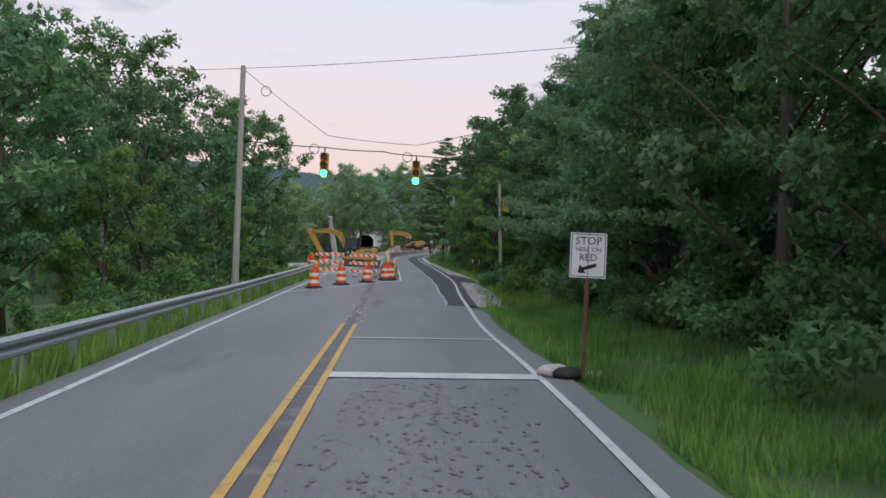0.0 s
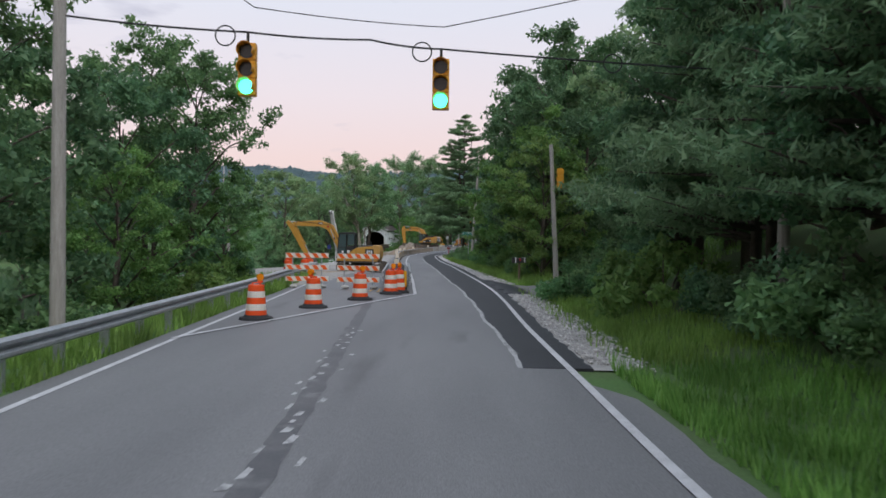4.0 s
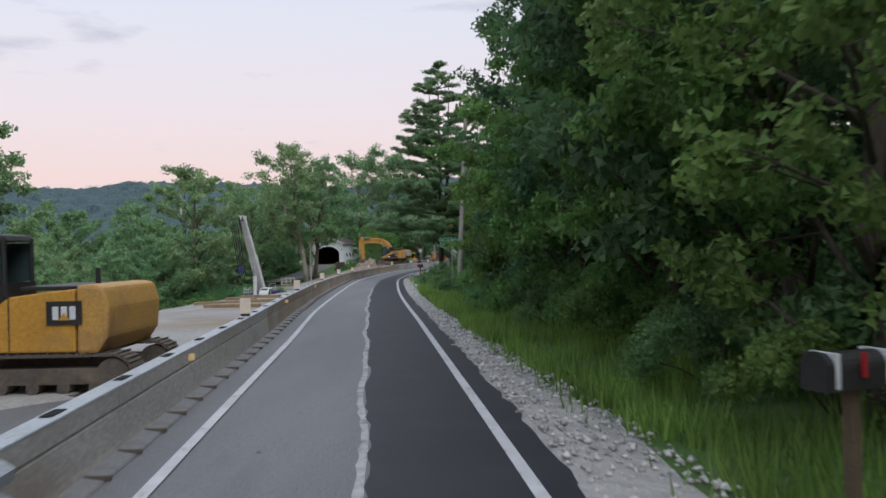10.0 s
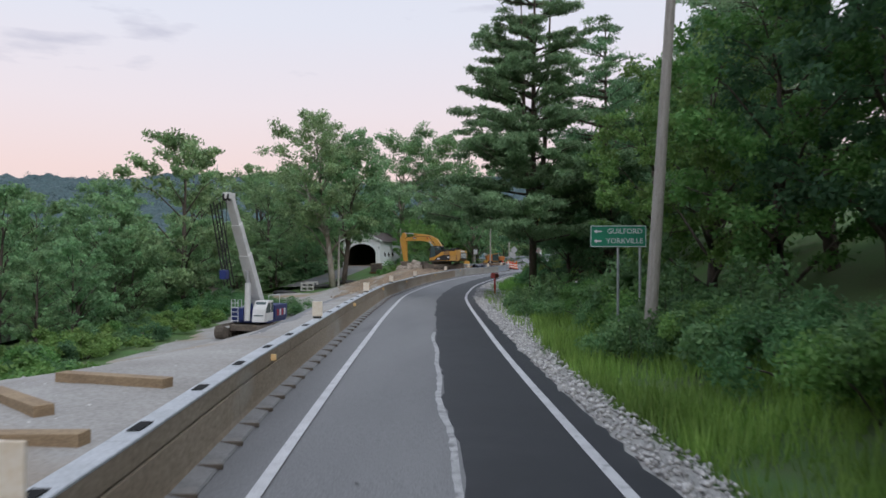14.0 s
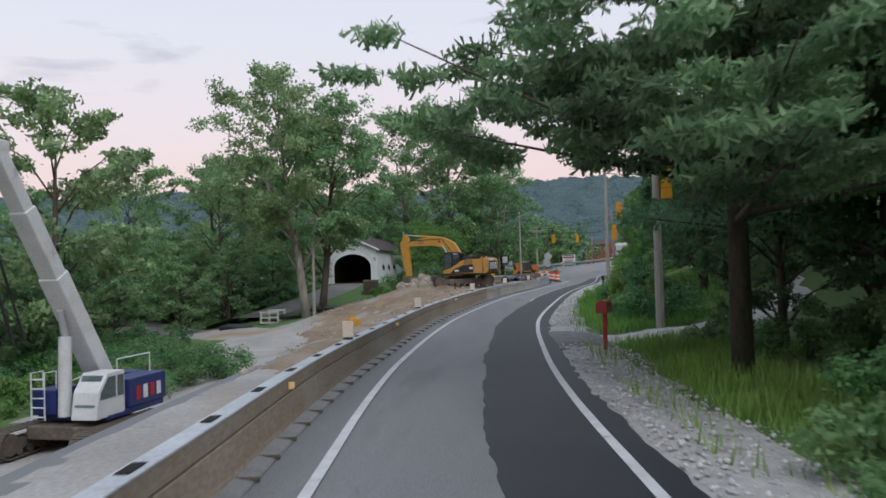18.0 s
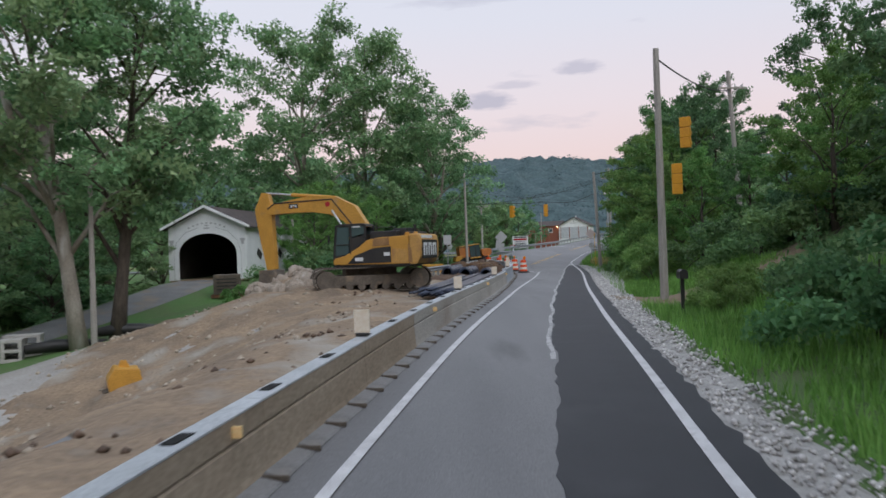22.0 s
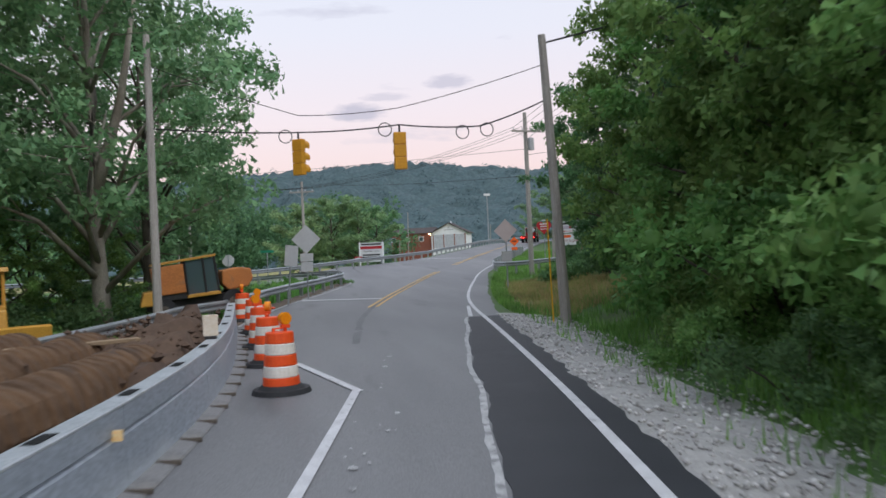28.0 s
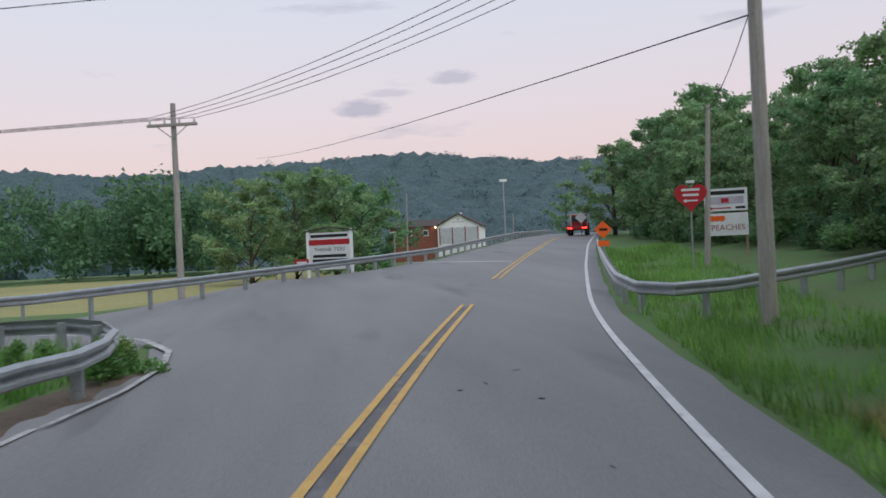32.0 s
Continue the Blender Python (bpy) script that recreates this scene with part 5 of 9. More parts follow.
def excavator(m, label, s, boom, boom_w, arm, arm_w, bucket, body_len, body_h, body_z, cab, track_len, track_h, half, shoes, shift=0.0):
    """Local frame: the boom points to -x, the side at -y carries the cab."""
    e = empty("excavator", m, label, "excavator")
    w = half
    track(e, -w - 0.02, track_len, track_h, w * 0.46, shoes)
    track(e, w * 0.56, track_len, track_h, w * 0.46, shoes)
    bm = bmesh.new()
    box(bm, -track_len * 0.22, track_len * 0.22, -w * 0.55, w * 0.55, track_h * 0.45, track_h * 0.95, 0.03)
    part("undercarriage", bm, M_TRACK, e)
    part("slew_ring", cyl(bmesh.new(), (0, 0, track_h * 0.9), (0, 0, body_z + 0.03), w * 0.5, seg=24), M_CATK, e)
    x0, x1 = -body_len * 0.42 + shift, body_len * 0.58 + shift
    z0, z1 = body_z, body_z + body_h
    cx0, cx1, cz = x0 - 0.05 + cab[2], x0 + cab[1] + cab[2], cab[0]
    h = body_h
    # house with a sweeping lower front, full width, and a rounded counterweight
    sweep = [(cx0 + 0.02, z0 + 0.02), (x1 - 0.45, z0), (x1 - 0.45, z1 - 0.01), (cx1 + 0.55, z1 - 0.05 * h), (cx1 + 0.02, z1 - 0.12 * h), (cx1 - 0.32, z1 - 0.36 * h), (cx0 + 0.5, z0 + 0.34 * h), (cx0 + 0.02, z0 + 0.24 * h)]
    part("house", slab(sweep, -w, w, 0.03), M_CATY, e)
    cw = [(x1 - 0.43, z0 - 0.04), (x1 - 0.12, z0 - 0.02), (x1 + 0.03, z0 + 0.22 * h), (x1 + 0.06, z0 + 0.7 * h), (x1 - 0.02, z1 + 0.01), (x1 - 0.16, z1 + 0.05), (x1 - 0.43, z1 + 0.05)]
    part("counterweight", slab(cw, -w * 1.0, w * 1.0, 0.06), M_CATW, e, "weathered yellow counterweight")
    part("deck", slab([(cx0 - 0.02, z0 - 0.08), (x1 - 0.2, z0 - 0.08), (x1 - 0.2, z0 + 0.03), (cx0 - 0.02, z0 + 0.03)], -w * 0.97, w * 0.97, 0.02), M_CATK, e)
    if s > 1:
        part("side_panel", slab([(cx0 + 0.62, z0 + 0.05), (cx1 + 1.02, z0 + 0.07), (cx1 + 1.02, z0 + 0.62 * h), (cx1 + 0.28, z0 + 0.58 * h), (cx0 + 0.95, z0 + 0.34 * h)], -w - 0.012, -w + 0.01), M_CATK, e, "black side panel with a pale marking")
        part("access_door", slab([(cx1 + 0.25, z0 + 0.64 * h), (cx1 + 0.95, z0 + 0.66 * h), (cx1 + 0.95, z1 - 0.06), (cx1 + 0.3, z1 - 0.1)], -w - 0.016, -w + 0.01), M_RUSTY, e, "rust-brown access door")
        part("access_door", slab([(cx1 + 1.07, z0 + 0.05), (x1 - 0.5, z0 + 0.03), (x1 - 0.5, z0 + 0.5 * h), (cx1 + 1.07, z0 + 0.55 * h)], -w - 0.014, -w + 0.01), M_CATW, e, "scuffed yellow access door")
        for q, wd, zz in ((cx0 + 0.95, 0.34, 0.2), (cx1 + 0.72, 0.26, 0.36)):
            bm = bmesh.new()
            box(bm, q, q + wd, -w - 0.018, -w - 0.010, z0 + zz * h - 0.07, z0 + zz * h + 0.07, 0.0)
            part("panel_mark", bm, M_SIGNW, e, "pale worn marking")
        for q0, q1, ya2, yb2, up in ((cx1 + 0.12, cx1 + 1.25, -w * 0.92, -w * 0.2, 0.2), (cx1 + 0.9, cx1 + 1.5, -w * 0.5, w * 0.5, 0.3), (cx1 + 1.55, x1 - 0.35, -w * 0.7, w * 0.7, 0.15), (cx1 + 0.1, x1 - 0.5, w * 0.3, w * 0.9, 0.16)):
            bm = bmesh.new()
            box(bm, q0, q1, ya2, yb2, z1 - 0.12, z1 + up, 0.04)
            part("engine_cover", bm, M_CATK, e)
        for q in (cx1 + 1.6, x1 - 0.25):
            part("lifting_eye", slab([(q - 0.1, z1), (q + 0.1, z1), (q + 0.06, z1 + 0.13), (q - 0.06, z1 + 0.13)], -w * 0.75, -w * 0.68, 0.01), M_CATY, e)
        v, f = tube([(cx1 + 0.15, -w + 0.08, z1 - 0.1), (cx1 + 0.15, -w + 0.08, z1 + 0.34), (cx1 + 1.2, -w + 0.08, z1 + 0.34), (cx1 + 1.2, -w + 0.08, z1 - 0.02)], 0.018, 5)
        raw("handrail", v, f, M_CATK, e)
    else:
        bm = bmesh.new()
        box(bm, cx1 + 0.1, x1 - 0.4, -w * 0.85, w * 0.85, z1 - 0.03, z1 + 0.035, 0.02)
        part("engine_cover", bm, M_CATK, e)
        v, f = tube([(cx1 + 0.02, -w - 0.004, z0 + 0.04), (cx1 + 0.02, -w - 0.004, z1 - 0.08)], 0.01, 4)
        raw("panel_joint", v, f, M_CATK, e)
    part("exhaust", cyl(bmesh.new(), (x1 - 0.65, w * 0.2, z1), (x1 - 0.65, w * 0.2, z1 + 0.36 * s), 0.05 * s, seg=10), M_CATK, e)
    if s > 1:
        # worn dark panel with three pale blocks across the rear of the counterweight
        bm = bmesh.new()
        box(bm, x1 + 0.045, x1 + 0.075, -w * 0.86, w * 0.72, z0 + 0.16 * h, z0 + 0.82 * h, 0.01)
        lp = part("logo_panel", bm, M_CATK, e, "scuffed black panel with pale blocks")
        for q, rise in ((-0.58, 0.0), (-0.08, 0.0), (0.40, 0.0)):
            bm = bmesh.new()
            a, b = w * (q - 0.19), w * (q + 0.19)
            box(bm, x1 + 0.074, x1 + 0.08, a, b, z0 + 0.62 * h, z0 + 0.72 * h)
            box(bm, x1 + 0.074, x1 + 0.08, a, a + 0.14 * w, z0 + 0.27 * h, z0 + 0.615 * h)
            box(bm, x1 + 0.074, x1 + 0.08, b - 0.12 * w, b, z0 + 0.27 * h, z0 + 0.615 * h)
            part("panel_block", bm, M_SIGNW, lp)
        bm = bmesh.new()
        box(bm, x1 - 0.02, x1 + 0.02, -w * 0.8, w * 0.3, z1 - 0.14, z1 - 0.02, 0.01)
        part("rear_strip", bm, M_SIGNW, e, "dirty white strip")
        part("rust_streak", slab([(x1 - 0.47, z0 + 0.06), (x1 - 0.3, z0 + 0.05), (x1 - 0.34, z0 + 0.5 * h), (x1 - 0.47, z0 + 0.72 * h)], -w - 0.012, -w + 0.01), M_RUSTY, e)
    else:
        logo(e, x1 - 0.36 - 0.30 * s, -w - 0.02, z0 + h * 0.62, 0.66 * s, 0.44 * s)
    # cab
    cb = new("cab")
    cb.parent = e
    ya, yb = -w * 0.99, -w * 0.99 + min(1.0, w * 0.8)
    sill = z0 + 0.2 * h
    mid = cx0 + (cx1 - cx0) * 0.52
    part("cab_base", slab([(cx0, sill), (cx0 + 0.5, sill), (mid, sill + 0.25 * h), (cx1, z1 - 0.12 * h), (cx1, z1 + 0.1), (mid, z1 - 0.06), (mid - 0.06, sill + 0.2), (cx0, sill + 0.14)], ya + 0.02, yb - 0.02), M_CATK, cb)
    part("cab_roof", slab([(cx0 + 0.14, cz - 0.12), (cx1 - 0.03, cz - 0.12), (cx1 - 0.07, cz - 0.02), (cx1 - 0.2, cz), (cx0 + 0.3, cz), (cx0 + 0.18, cz - 0.04)], ya - 0.01, yb + 0.01, 0.025), M_CATK, cb)
    for px, pq, zb0 in ((cx0 + 0.03, cx0 + 0.17, sill), (mid, mid + 0.02, sill + 0.2 * h), (cx1 - 0.05, cx1 - 0.06, z1 - 0.1)):
        for yy in (ya + 0.03, yb - 0.03):
            part("cab_post", cyl(bmesh.new(), (px, yy, zb0), (pq, yy, cz - 0.06), 0.045 * s, seg=8), M_CATK, cb)
    zt = cz - 0.13
    for yy in (ya + 0.012, yb - 0.02):
        part("door_glass", slab([(cx0 + 0.07, sill + 0.16), (mid - 0.07, sill + 0.22), (mid - 0.05, zt), (cx0 + 0.18, zt)], yy, yy + 0.012), M_GLASS, cb, "dark tinted cab glass")
        part("rear_side_glass", slab([(mid + 0.07, z1 + 0.02), (cx1 - 0.1, z1 + 0.12), (cx1 - 0.11, zt), (mid + 0.07, zt)], yy, yy + 0.012), M_GLASS, cb, "dark tinted cab glass")
    part("door_rail", cyl(bmesh.new(), (cx0 + 0.1, ya, sill + (cz - sill) * 0.42), (mid - 0.05, ya, sill + (cz - sill) * 0.42), 0.02, seg=6), M_CATK, cb)
    part("windscreen", slab([(cx0, sill + 0.12), (cx0 + 0.015, sill + 0.12), (cx0 + 0.155, zt), (cx0 + 0.14, zt)], ya + 0.06, yb - 0.06), M_GLASS, cb, "dark tinted windscreen")
    bm = bmesh.new()
    box(bm, cx0 - 0.14, cx0 - 0.10, ya - 0.16, ya - 0.02, cz - 0.62 * s, cz - 0.36 * s, 0.012)
    part("mirror", bm, M_CATK, cb)
    for a, b, c in ((mid - 0.30, mid - 0.18, 0.12), (mid + 0.04, mid + 0.20, 0.16)) if s < 1 else ((mid + 0.12, cx1 - 0.25, 0.05),):
        zz = sill + 0.35 * h if s < 1 else zt - 0.03
        bm = bmesh.new()
        box(bm, a, b, ya - 0.006, ya + 0.002, zz, zz + c, 0.002)
        part("door_mark", bm, M_SIGNW, cb, "pale worn door marking")
    # boom, arm and bucket
    by = w * 0.05
    bw = 0.17 * s
    part("boom", beam(boom, boom_w, by - bw, by + bw, 0.02), M_CATY, e)
    part("arm", beam(arm, arm_w, by - bw * 0.8, by + bw * 0.8, 0.02), M_CATY, e)
    bk = part("bucket", slab(bucket, by - 0.42 * s, by + 0.42 * s, 0.03), M_TRACK, e, "worn earth-caked digging bucket")
    low = min(bucket, key=lambda q: q[1])
    for k in range(4):
        yy = by - 0.36 * s + 0.24 * s * k
        part("tooth", cyl(bmesh.new(), (low[0], yy, low[1] + 0.05), (low[0] + 0.10 * s, yy, low[1] - 0.03), 0.05 * s, 0.02 * s, 6), M_TRACK, bk)
    p0, p1, p2 = boom[0], boom[len(boom) // 2], boom[-1]
    for yy in (by - bw * 1.5, by + bw * 1.5):
        ram(e, (p0[0] - 0.25 * s, yy, p0[1] - 0.15 * s), (p1[0] + 0.05, yy, p1[1] - 0.18 * s), 0.065 * s)
    ram(e, (p1[0] - 0.1 * s, by, p1[1] + 0.28 * s), (arm[0][0], by, arm[0][1]), 0.06 * s)
    ram(e, (arm[1][0] + 0.24 * s, by, arm[1][1] + 0.1 * s), (arm[-1][0] + 0.1 * s, by, arm[-1][1] + 0.12 * s), 0.055 * s)
    v, f = tube([(p0[0], by - bw, p0[1] + 0.2), (p1[0], by - bw, p1[1] + 0.2 * s), (p2[0] + 0.3 * s, by - bw, p2[1] + 0.22 * s), (arm[1][0] + 0.2 * s, by - bw, arm[1][1])], 0.025 * s, 6)
    raw("hose", v, f, M_CABLE, e)
    logo(e, boom[-2][0] + 0.05, by - bw - 0.012, boom[-2][1] + 0.0, 0.34 * s, 0.15 * s)
    bm = bmesh.new()
    cyl(bm, (p1[0] - 0.15 * s, by - bw - 0.014, p1[1] + 0.05), (p1[0] - 0.15 * s, by - bw - 0.004, p1[1] + 0.05), 0.085 * s, seg=14)
    part("round_mark", bm, M_RED, e, "red round marking")
    return e


g1 = ground_z(-7.1, 65.6)
excavator(pose(-7.3, 65.6, g1 + 0.02), "yellow and black crawler excavator resting its bucket on gravel", 0.8,
          [(-1.15, 1.05), (-1.55, 1.75), (-2.1, 2.75), (-2.75, 3.0), (-4.45, 2.95)], [0.34, 0.42, 0.46, 0.40, 0.26], [(-4.85, 3.1), (-4.5, 2.75), (-3.75, 1.35), (-3.35, 0.75)], [0.22, 0.36, 0.28, 0.2],
          [(-3.7, 0.95), (-3.1, 0.85), (-2.75, 0.12), (-2.65, -0.02), (-3.3, 0.0), (-3.75, 0.35)], 2.6, 0.95, 0.66, (2.45, 1.15, 0.0), 3.05, 0.62, 1.05, 46, -0.38)
g2 = ground_z(-8.0, 165.8)
big = excavator(pose(-8.05, 166.1, g2 + 0.05), "large yellow crawler excavator with a worn logo panel on broken ground", 1.25,
                [(0.05, 1.7), (-0.2, 2.45), (-0.75, 3.2), (-1.5, 3.58), (-2.4, 3.68), (-3.3, 3.62), (-4.5, 3.5)], [0.5, 0.66, 0.8, 0.8, 0.7, 0.56, 0.4], [(-4.62, 4.25), (-4.72, 3.55), (-4.6, 2.3), (-4.42, 0.95)], [0.3, 0.78, 0.62, 0.4],
                [(-4.8, 0.95), (-4.15, 0.95), (-4.0, 0.45), (-4.3, 0.0), (-4.9, 0.1)], 4.1, 1.12, 1.06, (2.72, 1.4, 0.5), 4.7, 0.95, 1.3, 52, 0.25)
# its tracks stand askew under the upper works
for ch in big.children:
    turn = 12 if ch.name.startswith(("track_frame", "undercarriage")) else -17
    ch.matrix_basis = Matrix.Rotation(radians(turn), 4, "Z") @ ch.matrix_basis

# crawler crane in the lower yard
gc = ground_z(-19.2, 130)
crane = empty("crawler_crane", pose(-19.2, 130.2, gc, 0, 0, 82) @ Matrix.Diagonal((1, -1, 1, 1)), "white telescopic crawler crane with a blue engine house", "crane")
track(crane, -1.75, 4.6, 0.85, 0.62, 44)
track(crane, 1.13, 4.6, 0.85, 0.62, 44)
bm = bmesh.new()
box(bm, -1.2, 1.2, -1.2, 1.2, 0.45, 0.85, 0.04)
part("undercarriage", bm, M_TRACK, crane)
bm = bmesh.new()
box(bm, -0.6, 2.6, -1.25, 1.25, 0.95, 1.15, 0.03)
part("deck", bm, M_BLUE, crane)
bm = bmesh.new()
box(bm, 0.5, 2.7, 0.3, 1.3, 1.15, 2.1, 0.05)
part("engine_house", bm, M_BLUE, crane)
bm = bmesh.new()
box(bm, 2.2, 2.95, -1.25, 0.25, 1.0, 2.1, 0.06)
part("counterweight", bm, M_BLUE, crane)
for k in range(4):
    bm = bmesh.new()
    box(bm, 0.9 + 0.4 * k, 1.15 + 0.4 * k, 1.302, 1.312, 1.35, 1.8, 0.01)
    part("house_mark", bm, M_SIGNW if k % 2 else M_RED, crane)
bm = slab([(-1.15, 1.05), (0.35, 1.05), (0.35, 2.45), (-0.55, 2.45), (-1.0, 1.9)], 0.35, 1.25, 0.04)
cbn = part("cab", bm, M_CRANEW, crane, "white crane cab")
part("cab_window", slab([(-0.95, 1.65), (-0.15, 1.65), (-0.15, 2.32), (-0.52, 2.32), (-0.88, 1.88)], 1.245, 1.262), M_GLASS, cbn)
part("cab_window", slab([(-0.05, 1.65), (0.28, 1.65), (0.28, 2.32), (-0.05, 2.32)], 1.245, 1.262), M_GLASS, cbn)
bm = slab([(-1.10, 1.45), (-1.03, 1.45), (-0.60, 2.38), (-0.67, 2.38)], 0.45, 1.15)
part("windscreen", bm, M_GLASS, cbn)
v, f = tube([(0.6, -1.2, 1.15), (0.6, -1.2, 1.9), (2.4, -1.2, 2.2), (2.4, -1.2, 1.2)], 0.025, 6)
raw("handrail", v, f, M_SIGNW, crane)
v, f = tube([(0.6, 0.8, 2.1), (0.6, 0.8, 2.75), (2.5, 0.8, 2.75), (2.5, 0.8, 2.1)], 0.025, 6)
raw("handrail", v, f, M_SIGNW, crane)
tip, foot = Vector((-3.6, -0.1, 9.25)), Vector((1.3, -0.1, 1.65))
for k, (a, b, w) in enumerate(((0.0, 0.52, 0.36), (0.5, 0.78, 0.31), (0.76, 1.0, 0.26))):
    bm = bmesh.new()
    p, q = foot.lerp(tip, a), foot.lerp(tip, b)
    mm = Matrix.Translation(p) @ (q - p).to_track_quat("Z", "Y").to_matrix().to_4x4()
    box(bm, -w, w, -w * 0.8, w * 0.8, 0, (q - p).length, 0.05, mm)
    part("boom_section", bm, M_CRANEW, crane)
for k in range(6):
    bm = bmesh.new()
    p = foot.lerp(tip, 0.30 + 0.075 * k)
    mm = Matrix.Translation(p) @ (tip - foot).to_track_quat("Z", "Y").to_matrix().to_4x4()
    wd = 0.345 if 0.30 + 0.075 * k < 0.5 else 0.30
    box(bm, -0.17, 0.17, wd * 0.84 - 0.012, wd * 0.84 + 0.012, 0, 0.34, 0.0, mm)
    part("boom_mark", bm, M_RED if k == 3 else M_CATK, crane, "dark lettering bar on the boom")
bm = bmesh.new()
box(bm, -4.05, -3.25, -0.36, 0.16, 9.1, 9.5, 0.05)
part("boom_head", bm, M_CRANEW, crane)
for yy in (-0.25, 0.05):
    part("sheave", cyl(bmesh.new(), (-3.95, yy - 0.04, 9.2), (-3.95, yy + 0.04, 9.2), 0.24, seg=16), M_CATK, crane)
part("luffing_ram", cyl(bmesh.new(), (-0.75, -0.15, 1.1), foot.lerp(tip, 0.30) + Vector((-0.5, -0.05, -0.3)), 0.2, seg=14), M_CRANEW, crane, "thick white luffing ram")
part("ram_rod", cyl(bmesh.new(), foot.lerp(tip, 0.30) + Vector((-0.5, -0.05, -0.3)), foot.lerp(tip, 0.40) + Vector((-0.3, 0, -0.2)), 0.11, seg=12), M_SIGNBACK, crane)
for yy in (-1.2, -0.72):
    v, f = tube([(-0.95, yy, 1.0), (-0.95, yy, 2.5), (-0.4, yy, 2.5), (-0.4, yy, 1.1)], 0.03, 6)
    raw("ladder_rail", v, f, M_SIGNW, crane)
for k in range(5):
    part("ladder_rung", cyl(bmesh.new(), (-0.95, -1.2, 1.1 + 0.3 * k), (-0.95, -0.72, 1.1 + 0.3 * k), 0.025, seg=6), M_SIGNW, crane)
bm = bmesh.new()
box(bm, -0.85, 0.5, -1.25, -0.4, 1.15, 1.95, 0.05)
part("side_house", bm, M_BLUE, crane)
bm = bmesh.new()
a, b = Vector((-4.3, -0.75, 9.0)), Vector((-2.2, -0.75, 3.6))
mm = Matrix.Translation(b) @ (a - b).to_track_quat("Z", "Y").to_matrix().to_4x4()
for sx in (-0.22, 0.22):
    for sy in (-0.22, 0.22):
        box(bm, sx - 0.03, sx + 0.03, sy - 0.03, sy + 0.03, 0, 5.6, 0, mm)
for k in range(11):
    sg = 1 if k % 2 else -1
    for sy in (-0.22, 0.22):
        cyl(bm, mm @ Vector((-0.22 * sg, sy, 0.5 * k + 0.1)), mm @ Vector((0.22 * sg, sy, 0.5 * k + 0.6)), 0.022, seg=5)
part("lattice_jib", bm, M_CATK, crane, "black lattice jib stowed along the boom")
for yy in (-0.3, -0.05):
    part("hoist_rope", cyl(bmesh.new(), (-4.1, yy, 9.1), (-4.1, yy, 4.6), 0.02, seg=5), M_CABLE, crane)
bm = bmesh.new()
box(bm, -4.35, -3.85, -0.4, 0.05, 4.0, 4.6, 0.08)
part("hook_block", bm, M_BLUE, crane, "blue hook block")


# bulldozer and loader beyond the rail
def dozer(m):
    d = empty("bulldozer", m, "yellow crawler bulldozer parked on the grass behind the rail", "bulldozer")
    track(d, -1.05, 2.9, 0.8, 0.45, 34)
    track(d, 0.6, 2.9, 0.8, 0.45, 34)
    part("hood", slab([(-1.6, 0.7), (0.1, 0.7), (0.1, 1.55), (-1.5, 1.45)], -0.5, 0.5, 0.05), M_CATY, d)
    part("cab_base", slab([(0.1, 0.7), (1.35, 0.7), (1.35, 1.5), (0.1, 1.5)], -0.75, 0.75, 0.03), M_CATY, d)
    for x in (0.15, 1.3):
        for y in (-0.7, 0.7):
            part("cab_post", cyl(bmesh.new(), (x, y, 1.45), (x, y, 2.45), 0.05, seg=8), M_CATY, d)
    part("roof", slab([(0.0, 2.42), (1.45, 2.42), (1.42, 2.54), (0.05, 2.54)], -0.82, 0.82, 0.02), M_CATY, d)
    part("side_glass", slab([(0.2, 1.5), (1.25, 1.5), (1.25, 2.4), (0.2, 2.4)], -0.71, -0.69), M_GLASS, d)
    part("rear_glass", slab([(0.2, 1.5), (1.25, 1.5), (1.25, 2.4), (0.2, 2.4)], 0.69, 0.71), M_GLASS, d)
    part("blade", slab([(-2.35, 0.05), (-2.15, 0.0), (-2.05, 0.5), (-2.15, 1.05), (-2.3, 1.0), (-2.2, 0.5)], -1.35, 1.35, 0.01), M_CATY, d)
    for y in (-0.95, 0.95):
        part("push_arm", beam([(-2.1, 0.35), (-0.3, 0.45)], [0.2, 0.2], y - 0.07, y + 0.07), M_CATY, d)
    part("exhaust", cyl(bmesh.new(), (-0.6, 0.2, 1.4), (-0.6, 0.2, 2.1), 0.06, seg=8), M_CATK, d)
    return d


dozer(pose(-9.5, 199.5, ground_z(-9.5, 199.5) + 0.02, 0, 0, 192) @ Matrix.Diagonal((1.05, 1.05, 1.05, 1)))
dozer(pose(-6.3, 201.5, ground_z(-6.3, 201.5) + 0.02, 0, 0, 118))
for x, y, rz in ((-7.3, 178.9, 25), (-8.7, 178.3, 22)):
    bm = bmesh.new()
    prism(bm, [(-0.3, 0.0), (0.3, 0.0), (0.28, 0.12), (0.14, 0.34), (0.1, 0.62), (-0.1, 0.62), (-0.14, 0.34), (-0.28, 0.12)], -0.68, 0.68)
    o = part("concrete_barrier_block", bm, M_CONC)
    o.matrix_world = pose(x, y, ground_z(x, y) - 0.03, 0, 0, rz)
    tagged(o, "short grey concrete barrier block on the dirt", "barrier block", "concrete barrier blocks")
gt = ground_z(-1.9, 206.5)
M_FADEO = mat("faded_orange_paint", (0.50, 0.18, 0.045), (0.42, 0.145, 0.04), 1.5, 0.6, 0, 0.05, 20, (0.25, 0.14, 0.08), 1.2, 0.6)
